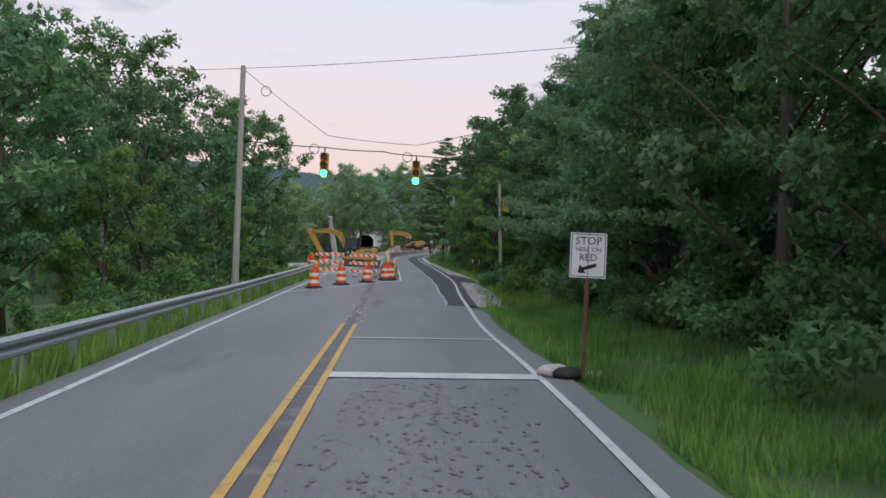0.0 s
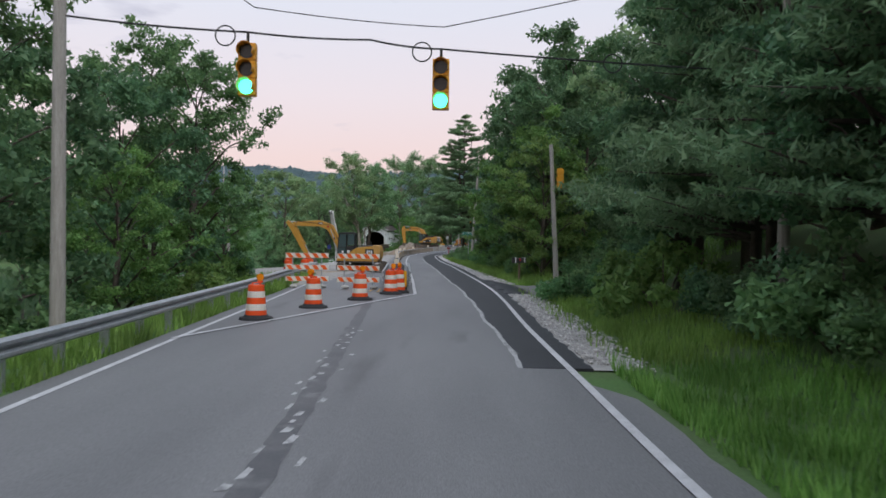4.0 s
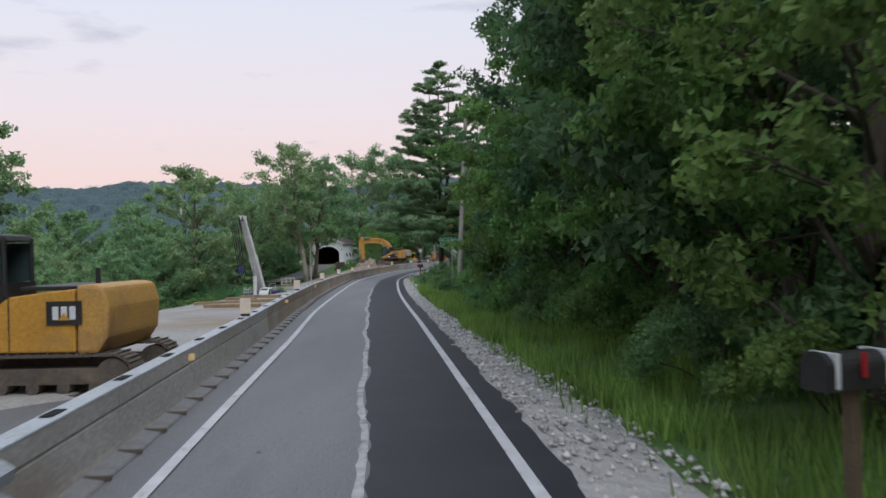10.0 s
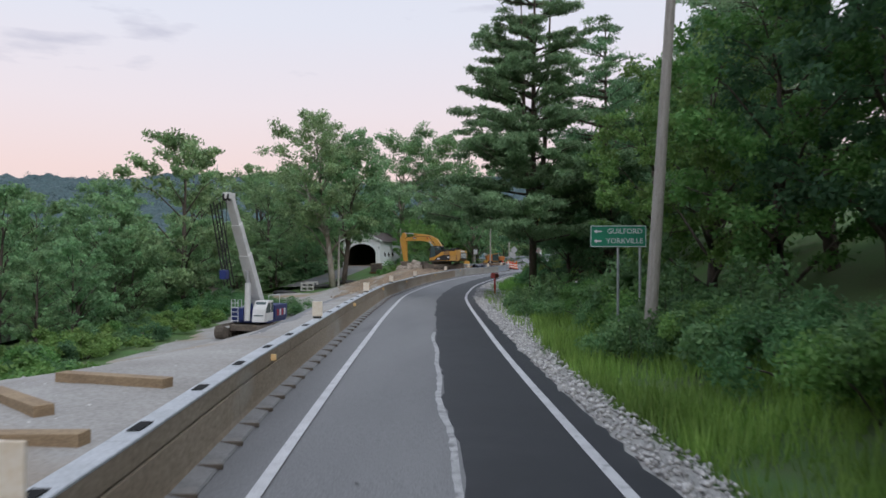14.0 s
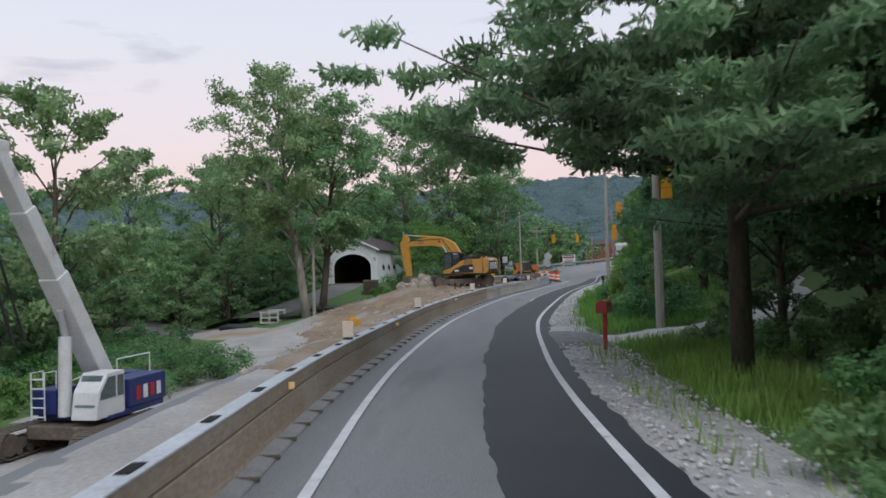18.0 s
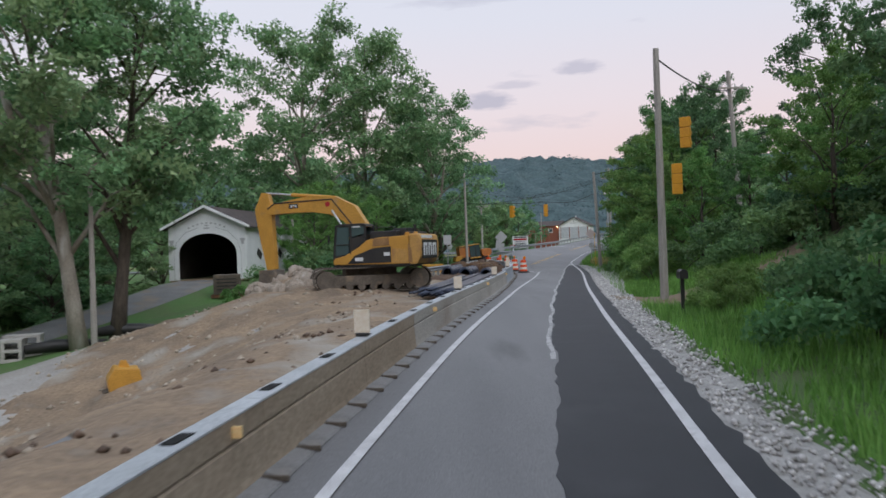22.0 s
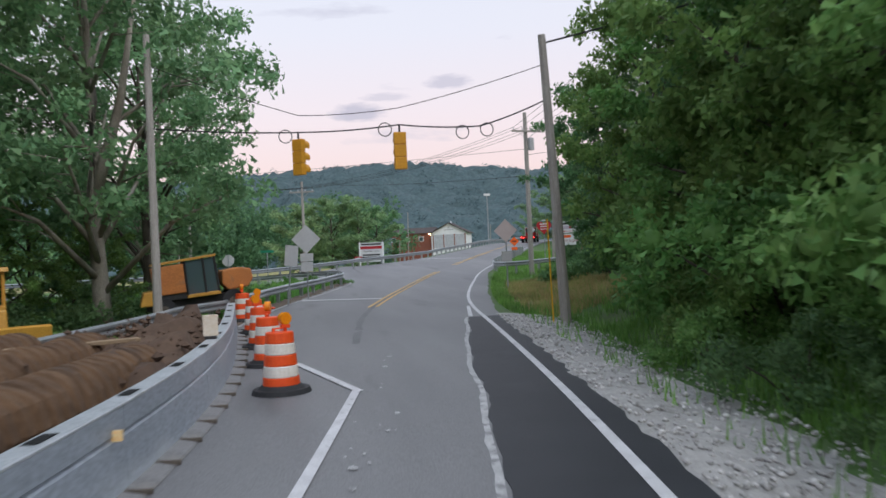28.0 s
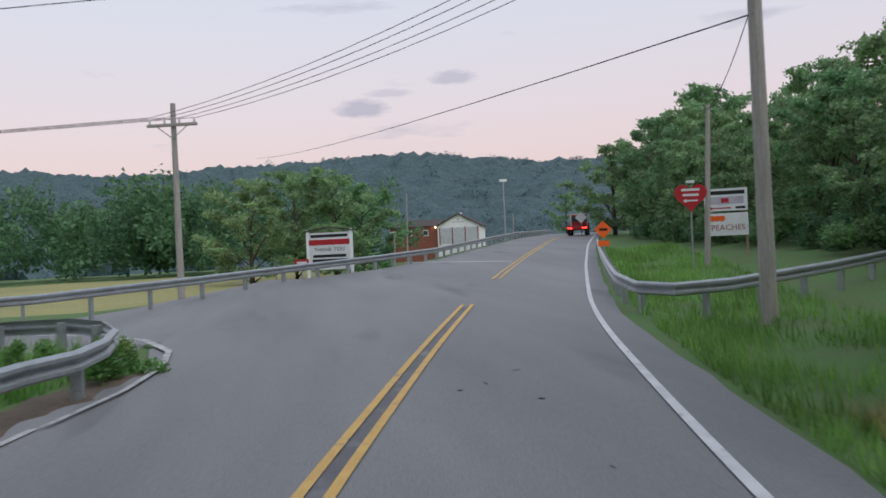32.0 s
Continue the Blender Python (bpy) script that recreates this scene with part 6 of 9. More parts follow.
dt = empty("site_dumper", pose(-1.15, 205.6, gt + 0.42, 0, -5, 12) @ Matrix.Diagonal((0.74, 0.74, 0.78, 1)), "weathered orange site dumper with a tall dark cab on grass", "dump truck")
part("chassis", slab([(-2.1, 0.5), (1.9, 0.5), (1.9, 0.85), (-2.1, 0.85)], -0.4, 0.4, 0.03), M_CATK, dt)
part("counterweight", slab([(-2.35, 0.75), (-1.45, 0.7), (-1.45, 1.35), (-2.15, 1.3)], -0.8, 0.8, 0.06), M_CATY, dt)
part("body_panel", slab([(-1.7, 1.1), (-0.42, 1.1), (-0.42, 2.3), (-1.75, 2.25)], -0.78, 0.78, 0.05), M_FADEO, dt)
part("engine_cover", slab([(-1.5, 0.85), (-0.42, 0.85), (-0.42, 1.12), (-1.5, 1.12)], -0.7, 0.7, 0.02), M_CATK, dt)
cab = part("cab", slab([(-0.4, 0.85), (1.0, 0.85), (1.0, 1.0), (-0.4, 1.0)], -0.78, 0.78, 0.03), M_CATY, dt)
for x in (-0.36, 0.4, 0.96):
    for y in (-0.74, 0.74):
        part("cab_post", cyl(bmesh.new(), (x, y, 0.98), (x - (0.08 if x > 0.9 else 0), y, 2.45), 0.05, seg=8), M_CATK, cab)
part("cab_roof", slab([(-1.75, 2.32), (0.95, 2.44), (0.98, 2.54), (-1.72, 2.42)], -0.82, 0.82, 0.02), M_CATY, cab)
for y in (-0.73, 0.71):
    part("cab_glass", slab([(-0.32, 1.0), (0.92, 1.0), (0.86, 2.4), (-0.32, 2.36)], y, y + 0.015), M_GLASS, cab)
part("front_glass", slab([(0.93, 1.0), (0.95, 1.0), (0.88, 2.4), (0.86, 2.4)], -0.7, 0.7), M_GLASS, cab)
part("skip", slab([(1.1, 1.25), (1.35, 0.95), (2.2, 1.0), (2.45, 1.3), (2.4, 1.75), (1.9, 1.85), (1.15, 1.8)], -0.8, 0.8, 0.08), M_FADEO, dt)
for x in (-1.4, 1.5):
    for y in (-0.85, 0.62):
        w = part("wheel", cyl(bmesh.new(), (x, y, 0.48), (x, y + 0.3, 0.48), 0.5, seg=20), M_DARK, dt)
        part("rim", cyl(bmesh.new(), (x, y - 0.01, 0.48), (x, y + 0.31, 0.48), 0.2, seg=14), M_TRACK, w)

# red tow truck on the hill
ty = 293.0
tw = empty("tow_truck", on_road(ty, lambda y: RW(y) - 1.9), "red flatbed tow truck with lit tail lamps driving up the hill", "truck")
M_TRUCKR = mat("glossy_red_paint", (0.42, 0.02, 0.02), (0.36, 0.018, 0.02), 2, 0.3, 0, 0)
M_TAIL = glow("red_tail_lamp", (1.0, 0.05, 0.04), 6.0)
bm = bmesh.new()
box(bm, -1.15, 1.15, -3.2, 2.0, 0.85, 1.0, 0.02)
part("deck", bm, M_CATK, tw)
bm = bmesh.new()
box(bm, -1.1, 1.1, -3.3, -3.18, 0.6, 0.95, 0.02)
part("tail_board", bm, M_TRUCKR, tw)
bm = bmesh.new()
box(bm, -1.05, 1.05, 2.1, 4.0, 0.6, 1.5, 0.08)
part("cab_lower", bm, M_TRUCKR, tw)
bm = bmesh.new()
box(bm, -0.95, 0.95, 2.1, 3.5, 1.5, 2.35, 0.12)
part("cab_upper", bm, M_TRUCKR, tw)
bm = bmesh.new()
box(bm, -0.8, 0.8, 2.07, 2.1, 1.6, 2.2)
part("rear_window", bm, M_GLASS, tw)
bm = bmesh.new()
for x in (-0.9, 0.9):
    box(bm, x - 0.05, x + 0.05, 1.8, 1.95, 1.0, 2.4, 0.01)
box(bm, -0.95, 0.95, 1.8, 1.95, 2.35, 2.45, 0.01)
part("head_rack", bm, M_CRANEW, tw)
for x in (-0.9, -0.62, 0.62, 0.9):
    bm = bmesh.new()
    box(bm, x - 0.1, x + 0.1, -3.33, -3.3, 0.68, 0.8, 0.005)
    part("tail_lamp", bm, M_TAIL, tw, "lit red tail lamp")
for y in (-2.0, -1.1, 3.1):
    for x in (-1.05, 0.75):
        w = part("wheel", cyl(bmesh.new(), (x, y, 0.45), (x + 0.3, y, 0.45), 0.45, seg=18), M_DARK, tw)
        part("rim", cyl(bmesh.new(), (x - 0.01, y, 0.45), (x + 0.31, y, 0.45), 0.24, seg=12), M_GALV, w)

# ---- covered bridge ----
cbz = 0.12
bridge = empty("covered_bridge", pose(-20.3, 186.4, cbz, 0, 0, -8), "white painted wooden covered bridge with an arched portal", "covered bridge")
BW, BH, BL, RISE = 2.75, 3.55, 22.0, 1.35


def portal(y, nm):
    """Front boards with an arched opening cut right through."""
    bm = bmesh.new()
    n, r, top, half = 16, 2.05, 3.15, 2.05
    arch = [(-half, 0.0), (-half, 1.75)] + [(-half * math.cos(math.pi * k / n), 1.75 + (top - 1.75) * math.sin(math.pi * k / n)) for k in range(1, n)] + [(half, 1.75), (half, 0.0)]
    outer = []
    for x, z in arch:
        if z <= 1.75:
            outer.append((math.copysign(BW, x), z))
        else:
            t = x / half
            ox = max(-1, min(1, t * 1.0)) * BW
            outer.append((ox, BH + RISE * (1 - abs(ox) / BW)))
    for yy in (y, y + 0.14):
        a = [bm.verts.new((x, yy, z)) for x, z in arch]
        b = [bm.verts.new((x, yy, z)) for x, z in outer]
        for i in range(len(arch) - 1):
            bm.faces.new((a[i], a[i + 1], b[i + 1], b[i]))
    bm.verts.ensure_lookup_table()
    k = len(arch)
    for base, o in ((0, 2 * k), (k, 3 * k)):
        for i in range(k - 1):
            bm.faces.new((bm.verts[base + i], bm.verts[base + i + 1], bm.verts[o + i + 1], bm.verts[o + i]))
    bmesh.ops.recalc_face_normals(bm, faces=bm.faces)
    return part(nm, bm, M_WPAINT, bridge)


fp = portal(0.0, "portal")
portal(BL, "portal")
for s in (-1, 1):
    k = 0
    y = 0.14
    while y < BL:
        bm = bmesh.new()
        w = 0.5
        box(bm, min(s * BW, s * (BW - 0.06)), max(s * BW, s * (BW - 0.06)), y, y + w - 0.012, 0.05, BH - 0.05 - (0.0 if k % 2 else 0.004))
        part("side_board", bm, M_WPAINT, bridge)
        y += w
        k += 1
    bm = bmesh.new()
    prism(bm, [(s * (BW + 0.35), BH - 0.12), (s * (BW + 0.35), BH - 0.03), (0, BH + RISE + 0.12), (0, BH + RISE + 0.03)], -0.35, BL + 0.5, Matrix(((0, 1, 0, 0), (1, 0, 0, 0), (0, 0, 1, 0), (0, 0, 0, 1))))
    part("roof", bm, M_ROOF, bridge)
    bm = bmesh.new()
    prism(bm, [(s * (BW + 0.37), BH - 0.14), (s * (BW + 0.37), BH + 0.03), (0, BH + RISE + 0.16), (0, BH + RISE - 0.02)], -0.40, -0.34, Matrix(((0, 1, 0, 0), (1, 0, 0, 0), (0, 0, 1, 0), (0, 0, 0, 1))))
    part("barge_board", bm, M_WPAINT, bridge)
    # Near-black sheet along the inside of the boards.
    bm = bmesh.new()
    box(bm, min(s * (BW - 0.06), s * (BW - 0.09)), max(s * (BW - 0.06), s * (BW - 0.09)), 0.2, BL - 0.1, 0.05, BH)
    part("inner_lining", bm, M_NEARBLACK, bridge)
    # Near-black diamond slabs set on the boards in place of cut openings.
    for k in range(3):
        y = 2.6 + k * 2.2
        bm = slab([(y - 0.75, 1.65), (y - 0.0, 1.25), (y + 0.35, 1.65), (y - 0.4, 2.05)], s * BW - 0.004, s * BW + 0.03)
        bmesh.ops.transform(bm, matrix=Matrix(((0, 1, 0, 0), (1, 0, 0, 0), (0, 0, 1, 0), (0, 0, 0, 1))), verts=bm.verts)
        part("side_window", bm, M_NEARBLACK, bridge, "dark diamond window in white boards")
bm = bmesh.new()
box(bm, -BW + 0.06, BW - 0.06, 0.0, BL, -0.08, 0.04)
part("deck", bm, M_TIMBER, bridge)
for s in (-1, 1):
    for w, mt in ((0.10, M_SIGNBACK),):
        v, f = tube([(s * 2.35, -0.01, 0.0), (s * 2.35, -0.01, 1.8), (s * 2.15, -0.01, 2.6), (s * 1.5, -0.01, 3.25), (s * 0.6, -0.01, 3.55)], 0.02, 4)
        raw("portal_moulding", v, f, mt, bridge)
    bm = bmesh.new()
    box(bm, s * 2.5 - 0.16, s * 2.5 + 0.16, -0.05, 0.0, 2.6, 2.75, 0.01)
    box(bm, s * 2.5 - 0.10, s * 2.5 + 0.10, -0.05, 0.0, 2.35, 2.6, 0.01)
    part("bracket", bm, M_SIGNBACK, bridge)
for k in range(9):
    t = (k - 4) / 4
    bm = bmesh.new()
    zz = 3.85 - 0.30 * t * t
    box(bm, t * 1.25 - 0.07, t * 1.25 + 0.07, -0.012, 0.0, zz - 0.05, zz + 0.05, 0, None)
    part("lettering_bar", bm, M_SIGNBACK, bridge, "faded grey lettering bar")
for zz, w in ((3.68, 0.28), (3.5, 0.42)):
    bm = bmesh.new()
    box(bm, -w / 2, w / 2, -0.012, 0.0, zz - 0.05, zz + 0.05)
    part("lettering_bar", bm, M_SIGNBACK, bridge, "faded grey lettering bar")
lane = [(-20.4, 186.6, 0.14), (-20.5, 183, 0.05), (-21.0, 179.5, -0.35), (-22.2, 176, -0.95), (-24.0, 173, -1.6), (-26.2, 170.8, -2.2)]
lv, bv = [], []
for x, y, z in lane:
    lv += [(x - 1.7, y - 0.5, z), (x + 1.7, y + 0.5, z)]
    bv += [(x - 1.9, y - 0.55, z - 0.02), (x + 1.9, y + 0.55, z - 0.02), (x + 6.5, y + 1.0, min(z, ground_z(x + 6.5, y + 1.0)) - 0.6), (x - 6.5, y - 1.0, min(z, ground_z(x - 6.5, y - 1.0)) - 0.6)]
n = len(lane) - 1
tagged(raw("bridge_lane", lv, [(2 * i, 2 * i + 1, 2 * i + 3, 2 * i + 2) for i in range(n)], M_DRIVE), "grey paved lane leading up to the covered bridge", "lane", kind="structure")
tagged(raw("lane_bank", bv, [q for i in range(n) for q in ((4 * i, 4 * i + 1, 4 * i + 5, 4 * i + 4), (4 * i + 1, 4 * i + 2, 4 * i + 6, 4 * i + 5), (4 * i + 3, 4 * i, 4 * i + 4, 4 * i + 7))], M_GRASS_G, smooth=True), "grassy bank carrying the lane to the covered bridge", "bank", kind="structure")

# ---- poles, signals, wires ----
def pole(x, y, h, r=0.14, label="weathered wooden utility pole", lean=0.0, leany=0.0, arms=(), z=None, top_box=False):
    z = ground_z(x, y) if z is None else z
    p = empty("utility_pole", pose(x, y, z - 0.3, leany, lean, 0), label, "utility pole")
    part("shaft", cyl(bmesh.new(), (0, 0, 0), (0, 0, h + 0.3), r, r * 0.68, 14), M_WOODPOLE, p)
    for az, aw, rz in arms:
        bm = bmesh.new()
        mm = pose(0, 0, 0, 0, 0, rz)
        box(bm, -aw / 2, aw / 2, -r - 0.06, -r + 0.06, az + 0.3 - 0.06, az + 0.3 + 0.06, 0.01, mm)
        arm = part("crossarm", bm, M_WOODPOLE, p)
        for k in range(4):
            q = mm @ Vector((-aw / 2 + 0.12 + k * (aw - 0.24) / 3, -r, az + 0.36))
            part("insulator", cyl(bmesh.new(), q, q + Vector((0, 0, 0.16)), 0.05, 0.035, 8), M_SIGNBACK, arm)
        for sx in (-1, 1):
            part("brace", cyl(bmesh.new(), mm @ Vector((sx * aw * 0.3, -r, az + 0.25)), mm @ Vector((0, -r * 0.9, az - 0.25)), 0.02, seg=6), M_GALV, arm)
    if top_box:
        part("transformer", cyl(bmesh.new(), (0.32, -0.1, h - 2.2), (0.32, -0.1, h - 1.4), 0.2, seg=14), M_SIGNBACK, p, "grey pole transformer")
    return p


def wire(pts, sag, label="thin black overhead cable", r=0.012, name="overhead_wire"):
    out = []
    for a, b in zip(pts, pts[1:]):
        a, b = Vector(a), Vector(b)
        for i in range(13):
            t = i / 12
            out.append(a.lerp(b, t) - Vector((0, 0, 4 * sag * t * (1 - t))))
    v, f = tube(out, r, 5)
    return tagged(raw(name, v, f, M_CABLE), label, "cable")


def coil(x, y, z, r=0.22):
    pts = [(x + r * math.cos(a), y, z + r * math.sin(a)) for a in np.linspace(0, 2 * math.pi, 19)]
    v, f = tube(pts, 0.016, 5)
    return tagged(raw("cable_coil", v, f, M_CABLE), "spare loop of black signal cable tied to the span wire", "cable", "cable loops")


LENS_OFF = mat("unlit_signal_lens", (0.05, 0.045, 0.04), None, 3, 0.2, 0, 0)
LENS_ON = glow("lit_green_signal_lens", (0.05, 0.95, 0.50), 5.0)


def signal(m, lit, label, hang=True):
    """Three stacked housings with visors, facing -y."""
    s = empty("traffic_signal", m, label, "traffic signal")
    for k in range(3):
        z = -0.355 * (k + 1)
        bm = bmesh.new()
        box(bm, -0.175, 0.175, -0.10, 0.10, z + 0.004, z + 0.351, 0.02)
        h = part("housing", bm, M_SIGY, s)
        part("lens", cyl(bmesh.new(), (0, -0.118, z + 0.178), (0, -0.10, z + 0.178), 0.145, seg=24), LENS_ON if lit and k == 2 else LENS_OFF, h)
        bm = bmesh.new()
        n = 14
        ang = [math.radians(-30 + 240 * i / n) for i in range(n + 1)]
        ra = [[bm.verts.new((q * math.cos(a), yy, z + 0.178 + q * math.sin(a))) for a in ang] for q, yy in ((0.155, -0.10), (0.155, -0.31), (0.165, -0.31), (0.165, -0.10))]
        for i in range(3):
            for j in range(n):
                bm.faces.new((ra[i][j], ra[i][j + 1], ra[i + 1][j + 1], ra[i + 1][j]))
        part("visor", bm, M_SIGY, h)
    if hang:
        part("hanger", cyl(bmesh.new(), (0, 0, 0), (0, 0, 0.22), 0.03, seg=8), M_CATK, s)
    return s


pole(-8.78, 31.7, 9.5, 0.15, "tall weathered wooden signal pole behind the guardrail")
pole(6.4, 35.2, 9.5, 0.15, "weathered wooden signal pole among the trees")
pole(-19.5, 43.0, 9.0, 0.13, "grey wooden pole among leafy trees")
pole(-16.0, 66.0, 6.5, 0.11, "grey wooden pole among leafy trees")
signal(pose(-5.42, 32.6, 5.72, 0, 0, 2), True, "yellow hanging traffic signal with the green light lit")
signal(pose(-1.55, 33.4, 5.62, 0, 0, 0), True, "yellow hanging traffic signal with the green light lit")
A, B = (-8.7, 31.7, 8.9), (6.4, 35.2, 8.6)
wire([A, (-5.3, 32.6, 6.45), (-1.5, 33.4, 6.3), B], 0.05)
wire([(-8.7, 31.7, 6.0), (-5.42, 32.6, 5.95), (-3.0, 33.0, 5.92), (-1.55, 33.4, 5.84), (6.4, 35.2, 5.8)], 0.04, "bundled black signal cables under the span wire", 0.022)
for x, y, z in ((-7.85, 31.9, 8.1), (-5.85, 32.5, 5.85), (-1.95, 33.3, 5.75), (2.2, 34.2, 5.75)):
    coil(x, y, z, 0.2)
wire([(-20, 34, 8.9), (12, 30, 11.0)], 0.5, "thin grey cable crossing high over the road", 0.012)
wire([(-9, 31.9, 6.0), (-19.5, 43, 6.5)], 0.3)
pole(4.1, 59.0, 7.4, 0.15, "leaning weathered signal pole by the driveway", -3.0)
signal(pose(4.2, 58.8, 5.75, 0, 0, 185), False, "yellow traffic signal mounted on a pole and seen from behind", False)
pole(-0.08, 96.3, 9.7, 0.15, "pale wooden utility pole in roadside brush", 3.4)
pole(-0.13, 132.1, 6.8 - ground_z(-0.13, 132.1), 0.15, "weathered signal pole at the driveway", 0.0)
signal(pose(0.47, 131.95, 6.37, 0, 0, 195), False, "yellow traffic signal mounted high on a pole", False)
signal(pose(0.18, 131.9, 4.84, 0, 0, 170), False, "yellow traffic signal mounted lower on a pole", False)
pole(2.58, 160.8, 8.8, 0.15, "tall wooden signal pole on the grassy bank")
signal(pose(3.45, 160.6, 5.9, 0, 0, 150), False, "yellow traffic signal mounted high on a pole", False)
signal(pose(3.1, 160.6, 4.3, 0, 0, 165), False, "yellow traffic signal mounted lower on a pole", False)
pole(14.2, 181.6, 12.1 - ground_z(14.2, 181.6), 0.17, "wooden pole with crossarm behind the bank trees", -3, 0, ((11.0 - ground_z(14.2, 181.6), 2.0, 20),))
pole(-1.85, 202.2, 8.6, 0.13, "slim grey pole behind the guardrail")
pole(9.6, 200.3, 8.3, 0.16, "leaning wooden signal pole at the foot of the wooded bank", -2.4)
pole(17.4, 227.9, 10.8 - ground_z(17.4, 227.9), 0.18, "tall wooden power pole with crossarm and transformer", 0, 0, ((9.55 - ground_z(17.4, 227.9), 2.2, 12),), None, True)
pole(3.0, 246.0, 8.1, 0.15, "wooden power pole with crossarm at the edge of the field", 0, 0, ((7.2, 2.1, -15),))
pole(23.5, 241.0, 6.4, 0.12, "leaning old wooden pole behind the shop signs", 3)
M_YELPOST = mat("yellow_plastic", (0.75, 0.42, 0.02), (0.66, 0.36, 0.02), 3, 0.5, 0, 0.02)
gg = empty("guy_wire_guard", pose(9.1, 200.0, ground_z(9.1, 200.0) - 0.05, 0, -1, 0), "bright yellow plastic guard on a guy wire beside the pole", "guy guard")
part("guard", cyl(bmesh.new(), (0, 0, 0.0), (0, 0, 3.0), 0.022, seg=10), M_YELPOST, gg)
pole(-9.5, 262, 5.0, 0.10, "short pole at the edge of the field")
pole(-4.5, 231.2, 6.4, 0.11, "slim wooden pole at the grassy corner of the side road")
pole(-15.2, 190.5, 5.6, 0.11, "slim pole beside the covered bridge")
pole(-20.3, 168.2, 7.0, 0.14, "wooden pole standing between two sycamores", 0.5)
signal(pose(2.27, 202.3, 5.25, 0, 0, 140), False, "yellow hanging traffic signal turned aside")
signal(pose(5.1, 201.0, 5.2, 0, 0, 180), False, "yellow hanging traffic signal seen from behind")
E1, E2 = (-1.85, 202.2, 7.4), (9.3, 200.3, 7.0)
wire([E1, (2.3, 202.3, 5.95), (5.1, 201.0, 5.9), E2], 0.06)
wire([(-1.85, 202.2, 5.6), (2.27, 202.3, 5.45), (5.1, 201.0, 5.42), (7.4, 200.7, 5.3), (9.35, 200.3, 6.0)], 0.05, "bundled black signal cables under the span wire", 0.022)
for x, y, z in ((1.9, 202.4, 5.35), (4.7, 201.1, 5.3), (6.9, 200.8, 5.15), (7.6, 200.7, 5.2)):
    coil(x, y, z, 0.19)
wire([(9.3, 200.3, 7.6), (30, 190, 12)], 0.3, "twisted black service cable", 0.03)
wire([(2.6, 160.8, 8.0), (13.7, 181.6, 10.9)], 0.4, "thick black service cable", 0.03)
for k, z in enumerate((9.6, 9.65, 9.6, 9.62)):
    o = -0.9 + 0.6 * k
    wire([(13.7 + o, 181.6, 11.3), (17.5 + o, 228.0, z + 0.25), (3.0 + o, 246, 7.9), (-90, 275, 9)], 0.6, r=0.012)
wire([(17.3, 227.8, 6.6), (2.6, 330, 17)], 0.6, "thick sagging black cable", 0.018)
wire([(17.4, 227.9, 8.0), (60, 205, 14)], 0.8)
wire([(17.4, 227.9, 8.4), (-60, 246, 8.2)], 1.0)
wire([(17.4, 227.9, 7.0), (23.5, 241, 6.8), (45, 290, 9)], 0.5)

# ---- signs ----
def sign_post(m, label, h, w, face_h, face, back=M_SIGNBACK, post=M_GALV, diamond=False, category="road sign", post_r=0.035):
    """A flat plate on a post, facing -y; m stands on the ground."""
    s = empty("road_sign", m, label, category)
    part("post", cyl(bmesh.new(), (0, 0.03, -0.3), (0, 0.03, h), post_r, seg=8), post, s)
    bm = bmesh.new()
    r = w / 2
    if diamond:
        box(bm, -r, r, -0.008, 0.004, -r, r, 0.0, pose(0, 0, h - r * 1.42, 0, 45, 0))
    else:
        box(bm, -r, r, -0.008, 0.004, h - face_h, h, 0.0)
    pl = part("plate", bm, face, s)
    return s, pl


def bar(parent, x0, x1, z0, z1, material, y=-0.0105, name="lettering_bar"):
    bm = bmesh.new()
    box(bm, x0, x1, y - 0.0015, y + 0.0015, z0, z1)
    return part(name, bm, material, parent)


FACE = pose(0, -0.0115, 0, 90, 0, 0)
gs = ground_z(2.42, 13.3)
ss, pl = sign_post(pose(2.42, 13.3, gs, 0, 0, -6), "white stop-here-on-red sign with a black arrow on a rusty post", 2.55, 0.62, 0.78, M_SIGNW, post=M_RUST, post_r=0.04)
for s in (-1, 1):
    bar(pl, s * 0.285 - 0.006, s * 0.285 + 0.006, 1.80, 2.52, M_SIGNK, name="border")
for z in (1.795, 2.525):
    bar(pl, -0.285, 0.285, z - 0.006, z + 0.006, M_SIGNK, name="border")
for txt, sz, z in (("STOP", 0.19, 2.41), ("HERE ON", 0.105, 2.26), ("RED", 0.17, 2.12)):
    words(pl, txt, sz, Matrix.Translation((0, 0, z)) @ FACE, M_SIGNK)
bm = slab([(-0.17, 1.86), (-0.14, 2.0), (-0.10, 1.955), (0.14, 2.03), (0.15, 1.97), (-0.07, 1.90), (-0.03, 1.85)], -0.0125, -0.009)
part("arrow", bm, M_SIGNK, pl)
